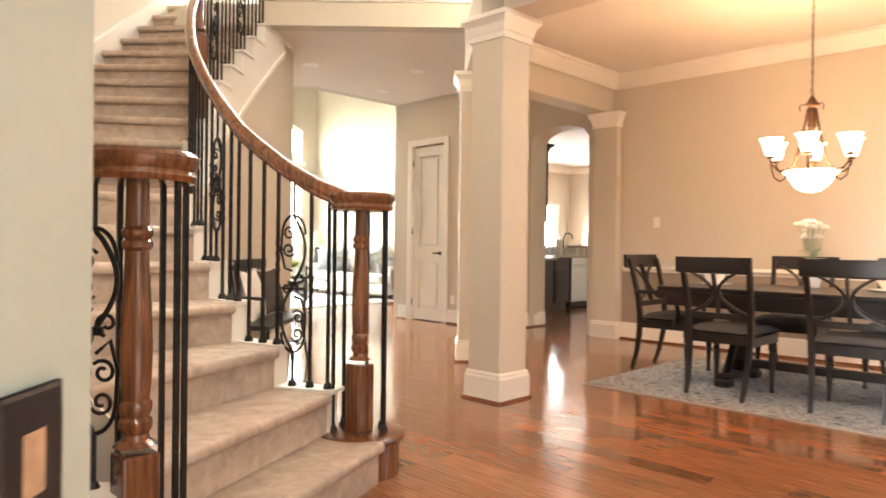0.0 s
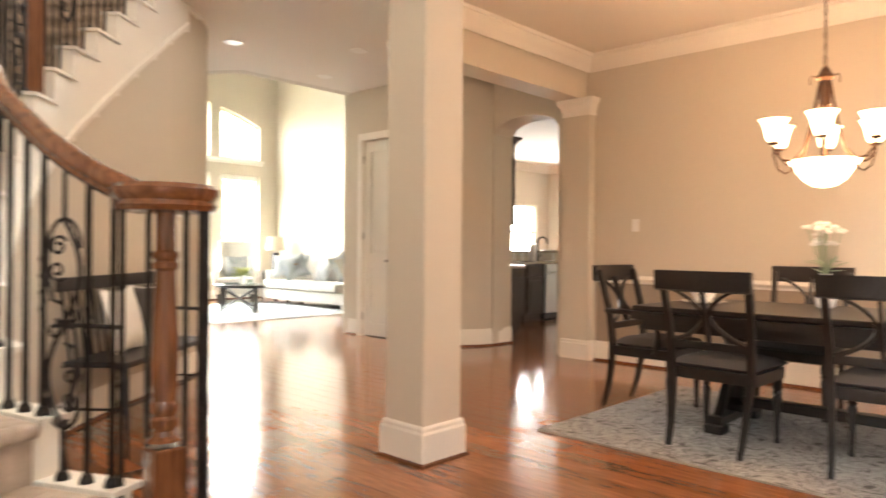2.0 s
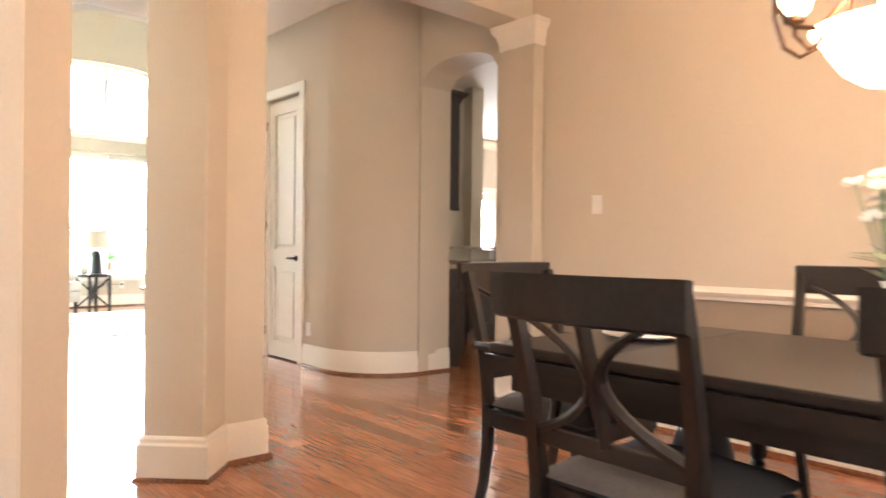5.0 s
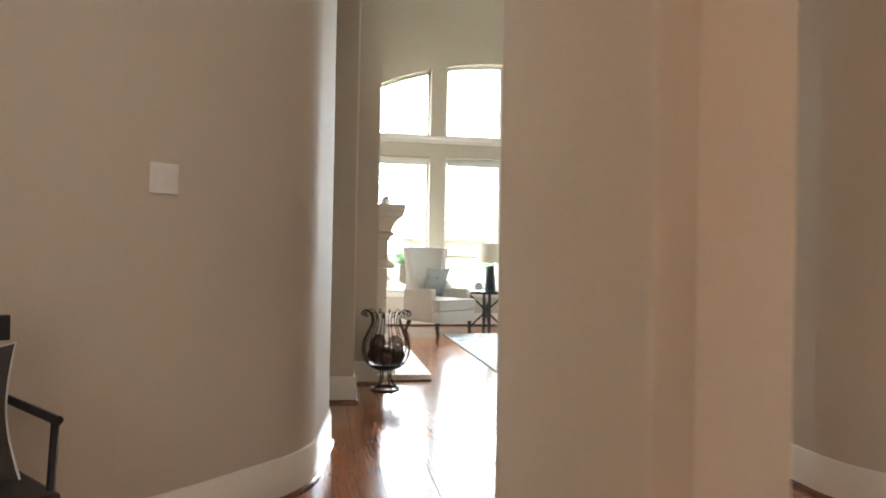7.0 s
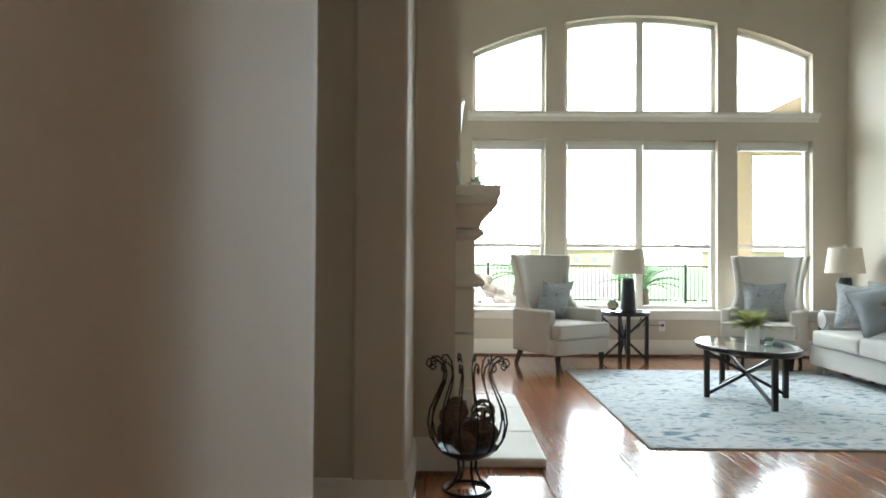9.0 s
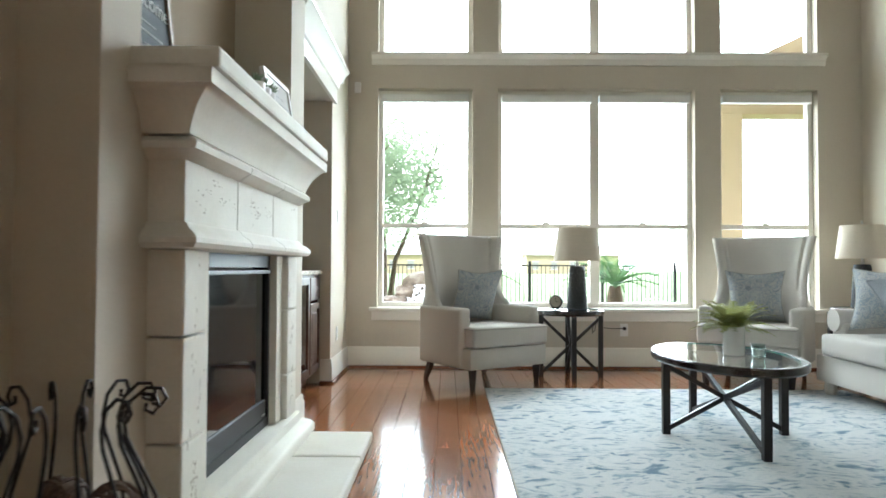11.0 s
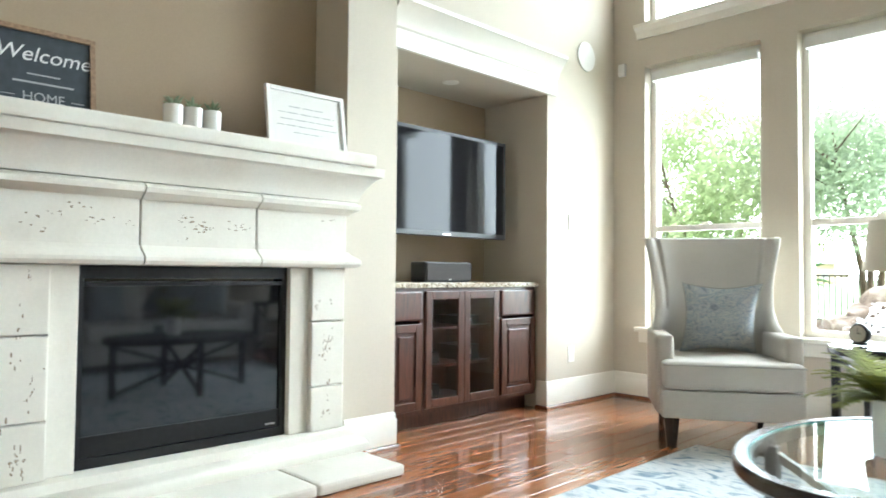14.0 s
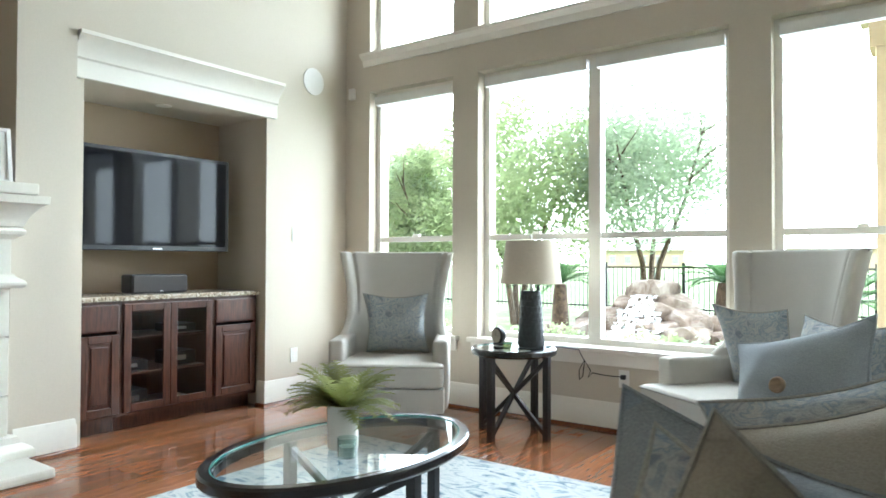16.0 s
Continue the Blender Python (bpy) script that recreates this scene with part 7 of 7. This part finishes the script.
def sago(x, y, h, seed, size=0.85):
    rr = random.Random(seed)
    t = thing("sago_palm", pose(x, y, GZ), "sago palm with arching green fronds", "palm", "sago palms")
    part("trunk", lathe(bmesh.new(), [(0.13, 0), (0.15, h * 0.3), (0.12, h * 0.8), (0.09, h)], 12), BARK, t, "", True)
    for i in range(26):
        a, up = 6.2832 * i / 26 * 3.1 + rr.uniform(-0.2, 0.2), rr.uniform(0.15, 1.2)
        ln = size * rr.uniform(0.75, 1.1)
        d = Vector((math.cos(a), math.sin(a), 0))
        pts = [Vector((0, 0, h)) + d * ln * q * math.cos(up * 0.8) + Vector((0, 0, ln * (math.sin(up) * q - 0.45 * q * q))) for q in [j / 12 for j in range(13)]]
        bm = bmesh.new()
        tube(bm, pts, 0.008, 4)
        for q in range(2, 13):
            tg = (pts[q] - pts[q - 1]).normalized()
            sd = tg.cross(Vector((0, 0, 1))).normalized()
            w = 0.15 * math.sin(math.pi * (0.12 + 0.82 * q / 13))
            for s in (-1, 1):
                for f in (0.0, 0.5):
                    o = pts[q - 1].lerp(pts[q], f)
                    bm.faces.new([bm.verts.new(v) for v in (o - tg * 0.009, o + tg * 0.009, o + (sd * s + tg * 0.5) * w + Vector((0, 0, 0.03)))])
        part("frond", bm, PALM, t)


sago(3.95, 19.9, 0.95, 1)
sago(8.25, 17.9, 0.85, 2)
sago(6.35, 20.7, 1.0, 3, 0.8)


def boulder(x, y, z, sx, sy, sz, seed):
    rr = random.Random(seed)
    b = thing("boulder", pose(x, y, z, rr.uniform(-14, 14), rr.uniform(-14, 14), rr.uniform(0, 360)), "rounded brown rock of the garden waterfall", "rock", "waterfall rocks")
    bm = bmesh.new()
    bmesh.ops.create_icosphere(bm, subdivisions=3, radius=1.0)
    for v in bm.verts:
        p = v.co.copy()
        k = 1 + 0.35 * noise.noise(p * 1.1 + Vector((seed * 3.1, 0, 0))) + 0.12 * noise.noise(p * 3 + Vector((0, seed * 2.3, 0)))
        v.co = Vector((max(-0.8, min(0.8, p.x * k)) * sx, max(-0.8, min(0.8, p.y * k)) * sy, max(-0.75, min(0.7, p.z * k)) * sz))
    part("stone", bm, ROCK, b, "", True)


rr = random.Random(4)
FX, FY = 5.3, 20.0
for i, (dx, dy, z, s) in enumerate(((0, 0.5, 0.62, 0.36), (-0.35, 0.35, 0.42, 0.26), (0.42, 0.4, 0.45, 0.30), (-0.6, 0.1, 0.25, 0.28), (0.72, 0.1, 0.22, 0.32), (-0.75, -0.25, 0.05, 0.30),
                                   (0.8, -0.35, 0.02, 0.30), (-0.35, -0.45, -0.05, 0.24), (-1.25, -0.3, -0.05, 0.26), (1.3, -0.1, 0.0, 0.26), (0.15, 0.2, 0.35, 0.3), (-0.1, -0.15, 0.1, 0.33), (0.35, -0.2, 0.08, 0.28),
                                   (1.75, -0.4, -0.1, 0.22), (-1.7, -0.5, -0.12, 0.2), (-0.95, 0.4, 0.1, 0.3), (1.1, 0.4, 0.15, 0.3))):
    boulder(FX + dx, FY + dy, z, s * 1.35, s, s * 0.75, i)
wf = thing("waterfall", pose(FX, FY, GZ), "white water falling over stacked rocks", "waterfall")
for i, (x0, z0, y0, z1, y1, w) in enumerate(((0.02, 0.80, 0.12, 0.55, -0.15, 0.20), (-0.12, 0.58, -0.2, 0.30, -0.48, 0.16), (0.16, 0.56, -0.2, 0.28, -0.46, 0.22), (0.30, 0.32, -0.48, 0.06, -0.70, 0.20), (0.0, 0.30, -0.5, 0.04, -0.76, 0.26))):
    bm = bmesh.new()
    rws = []
    for j in range(9):
        t = j / 8
        rws.append([bm.verts.new((x0 + (u - 0.5) * 2 * w * (1 + 0.2 * t) + 0.015 * rr.gauss(0, 1), y0 + (y1 - y0) * t ** 0.7 + 0.02 * rr.gauss(0, 1), z0 + (z1 - z0) * t ** 1.4)) for u in [q / 10 for q in range(11)]])
    for a, b in zip(rws, rws[1:]):
        for q in range(10):
            if rr.random() < 0.82:
                bm.faces.new((a[q], a[q + 1], b[q + 1], b[q]))
    part("water_sheet", bm, WATERF, wf, "", True)
bm = lathe(bmesh.new(), [(0.01, 0.01), (0.7, 0.015), (0.75, 0.0)], 24, (0.1, -0.95, 0), 1.2, 0.6)
part("pool", bm, WATERF, wf)
for i, (x, y, r, m) in enumerate(((5.0, 17.6, 0.46, LEAFY), (5.7, 17.3, 0.44, LEAFG), (6.4, 17.25, 0.46, LEAFY), (7.2, 17.1, 0.44, LEAFG), (7.9, 17.0, 0.46, LEAFY), (8.6, 18.2, 0.5, LEAFG), (4.2, 17.5, 0.4, LEAFG), (8.2, 20.5, 0.45, LEAFG), (3.2, 17.6, 0.42, LEAFY), (9.6, 19.5, 0.5, LEAFG))):
    b = thing("garden_shrub", pose(x, y, GZ), "low leafy green shrub in the garden bed", "shrub", "garden shrubs")
    part("leaves", leaf_crown(bmesh.new(), (0, 0, r * 0.55), (r * 1.3, r, r * 0.7), 900, 0.04, random.Random(40 + i)), m, b)

# iron fence
fe = thing("iron_fence", pose(0, 26.5, GZ), "black iron picket fence round the garden", "fence")
for x in range(-8, 27, 2):
    part("post", boxes((x - 0.035, -0.035, 0, x + 0.035, 0.035, 1.3)), BLACKM, fe)
part("rail", boxes((-8, -0.015, 1.16, 26, 0.015, 1.20)), BLACKM, fe)
part("rail", boxes((-8, -0.015, 0.14, 26, 0.015, 0.18)), BLACKM, fe)
bm = bmesh.new()
x = -8.0
while x < 26:
    box(bm, x - 0.009, -0.009, 0.05, x + 0.009, 0.009, 1.17)
    x += 0.12
tagged(part("pickets", bm, BLACKM, fe), kind="stuff")


def far_house(x, y, w, h, seed):
    hs = thing("far_house", pose(x, y, GZ), "pale distant house with a low grey roof", "house", "distant houses")
    part("wall", boxes((-w / 2, 0, 0, w / 2, 8, h)), STUCCO, hs)
    bm = bmesh.new()
    a = [bm.verts.new(p) for p in ((-w / 2 - 0.5, -0.5, h), (w / 2 + 0.5, -0.5, h), (w / 2 + 0.5, 8.5, h), (-w / 2 - 0.5, 8.5, h))]
    b = [bm.verts.new(p) for p in ((-w / 4, 4, h + 2.4), (w / 4, 4, h + 2.4))]
    for f in ((a[0], a[1], b[1], b[0]), (a[1], a[2], b[1]), (a[2], a[3], b[0], b[1]), (a[3], a[0], b[0]), (a[3], a[2], a[1], a[0])):
        bm.faces.new(f)
    part("roof", bm, ROOFT, hs)
    for i in range(5):
        xx = -w / 2 + w * (i + 0.5) / 5
        part("window", boxes((xx - 0.6, -0.05, 0.9, xx + 0.6, 0.0, 2.3)), ROOFT, hs)
        part("window_frame", boxes((xx - 0.7, -0.04, 0.8, xx + 0.7, -0.002, 0.9), (xx - 0.7, -0.04, 2.3, xx + 0.7, -0.002, 2.4)), TRIM, hs)


far_house(-4, 130, 16, 3.4, 1)
far_house(30, 140, 18, 3.6, 2)
far_house(-36, 135, 15, 3.4, 3)
far_house(62, 138, 16, 3.4, 4)

# patio post and roof beyond the window
pc = thing("patio_post", pose(8.87, 15.35, GZ), "square tan stucco patio post", "post")
part("post", boxes((-0.15, -0.15, 0, 0.15, 0.15, 2.85), bevel=0.01), STUCCO, pc)
part("foot", boxes((-0.19, -0.19, 0, 0.19, 0.19, 0.22), bevel=0.01), STUCCO, pc)
pf = thing("patio_roof", pose(0, 0, 0), "tan patio roof over the garden terrace", "roof")
part("beam", boxes((8.68, 15.2, 2.67, 14.0, 15.5, 2.95)), STUCCO, pf)
part("slab", prism(bmesh.new(), [(8.6, 2.95), (14.2, 2.95), (14.2, 4.6), (11.4, 4.3)], 14.3, 15.7, Matrix(((1, 0, 0, 0), (0, 0, 1, 0), (0, 1, 0, 0), (0, 0, 0, 1)))), STUCCO, pf)

# ---- plank floor, last ----
PW, PH = 0.125, 0.012
lengths = (0.6, 0.9, 1.2, 1.5, 1.8)
plank_mesh = {}
for L in lengths:
    bm = bmesh.new()
    w, l, c = PW / 2 - 0.0006, L / 2 - 0.0006, 0.0016
    top = [bm.verts.new(p) for p in ((-w + c, -l + c, 0), (w - c, -l + c, 0), (w - c, l - c, 0), (-w + c, l - c, 0))]
    mid = [bm.verts.new(p) for p in ((-w, -l, -c), (w, -l, -c), (w, l, -c), (-w, l, -c))]
    low = [bm.verts.new(p) for p in ((-w, -l, -PH), (w, -l, -PH), (w, l, -PH), (-w, l, -PH))]
    bm.faces.new(top)
    for a, b in ((top, mid), (mid, low)):
        for j in range(4):
            bm.faces.new((b[j], b[(j + 1) % 4], a[(j + 1) % 4], a[j]))
    me = bpy.data.meshes.new("plank")
    bm.to_mesh(me)
    bm.free()
    me.materials.append(PLANK)
    plank_mesh[L] = me
floor_thing = bpy.data.objects["floor"]
rr = random.Random(77)
verts, faces, single = [], [], 0
x = -1.4
while x < 13.5:
    y = -1.15 - rr.uniform(0, 1.2)
    y_end = 13.95 if x < 9.7 else 10.6
    while y < y_end:
        L = rr.choice(lengths)
        cy = y + L / 2
        near = (4.7 < x < 7.6 and 8.2 < cy < 13.6) or (3.4 < x < 5.2 and 4.6 < cy < 8.2)
        if near and single < 300:
            o = bpy.data.objects.new("plank", plank_mesh[L])
            scene.collection.objects.link(o)
            o.parent = floor_thing
            o.location = (x, cy, 0)
            single += 1
        else:
            w, l, c = PW / 2 - 0.0006, L / 2 - 0.0006, 0.0016
            k = len(verts)
            for dx, dy, z in ((-w + c, -l + c, 0), (w - c, -l + c, 0), (w - c, l - c, 0), (-w + c, l - c, 0), (-w, -l, -c), (w, -l, -c), (w, l, -c), (-w, l, -c), (-w, -l, -PH), (w, -l, -PH), (w, l, -PH), (-w, l, -PH)):
                verts.append((x + dx, cy + dy, z))
            faces.append((k, k + 1, k + 2, k + 3))
            for a, b in ((0, 4), (4, 8)):
                for j in range(4):
                    faces.append((k + b + j, k + b + (j + 1) % 4, k + a + (j + 1) % 4, k + a + j))
        y += L
    x += PW
me = bpy.data.meshes.new("planks")
me.from_pydata(verts, [], faces)
me.materials.append(PLANKS)
rest = new("planks", me)
rest.parent = floor_thing
tagged(rest, kind="stuff")
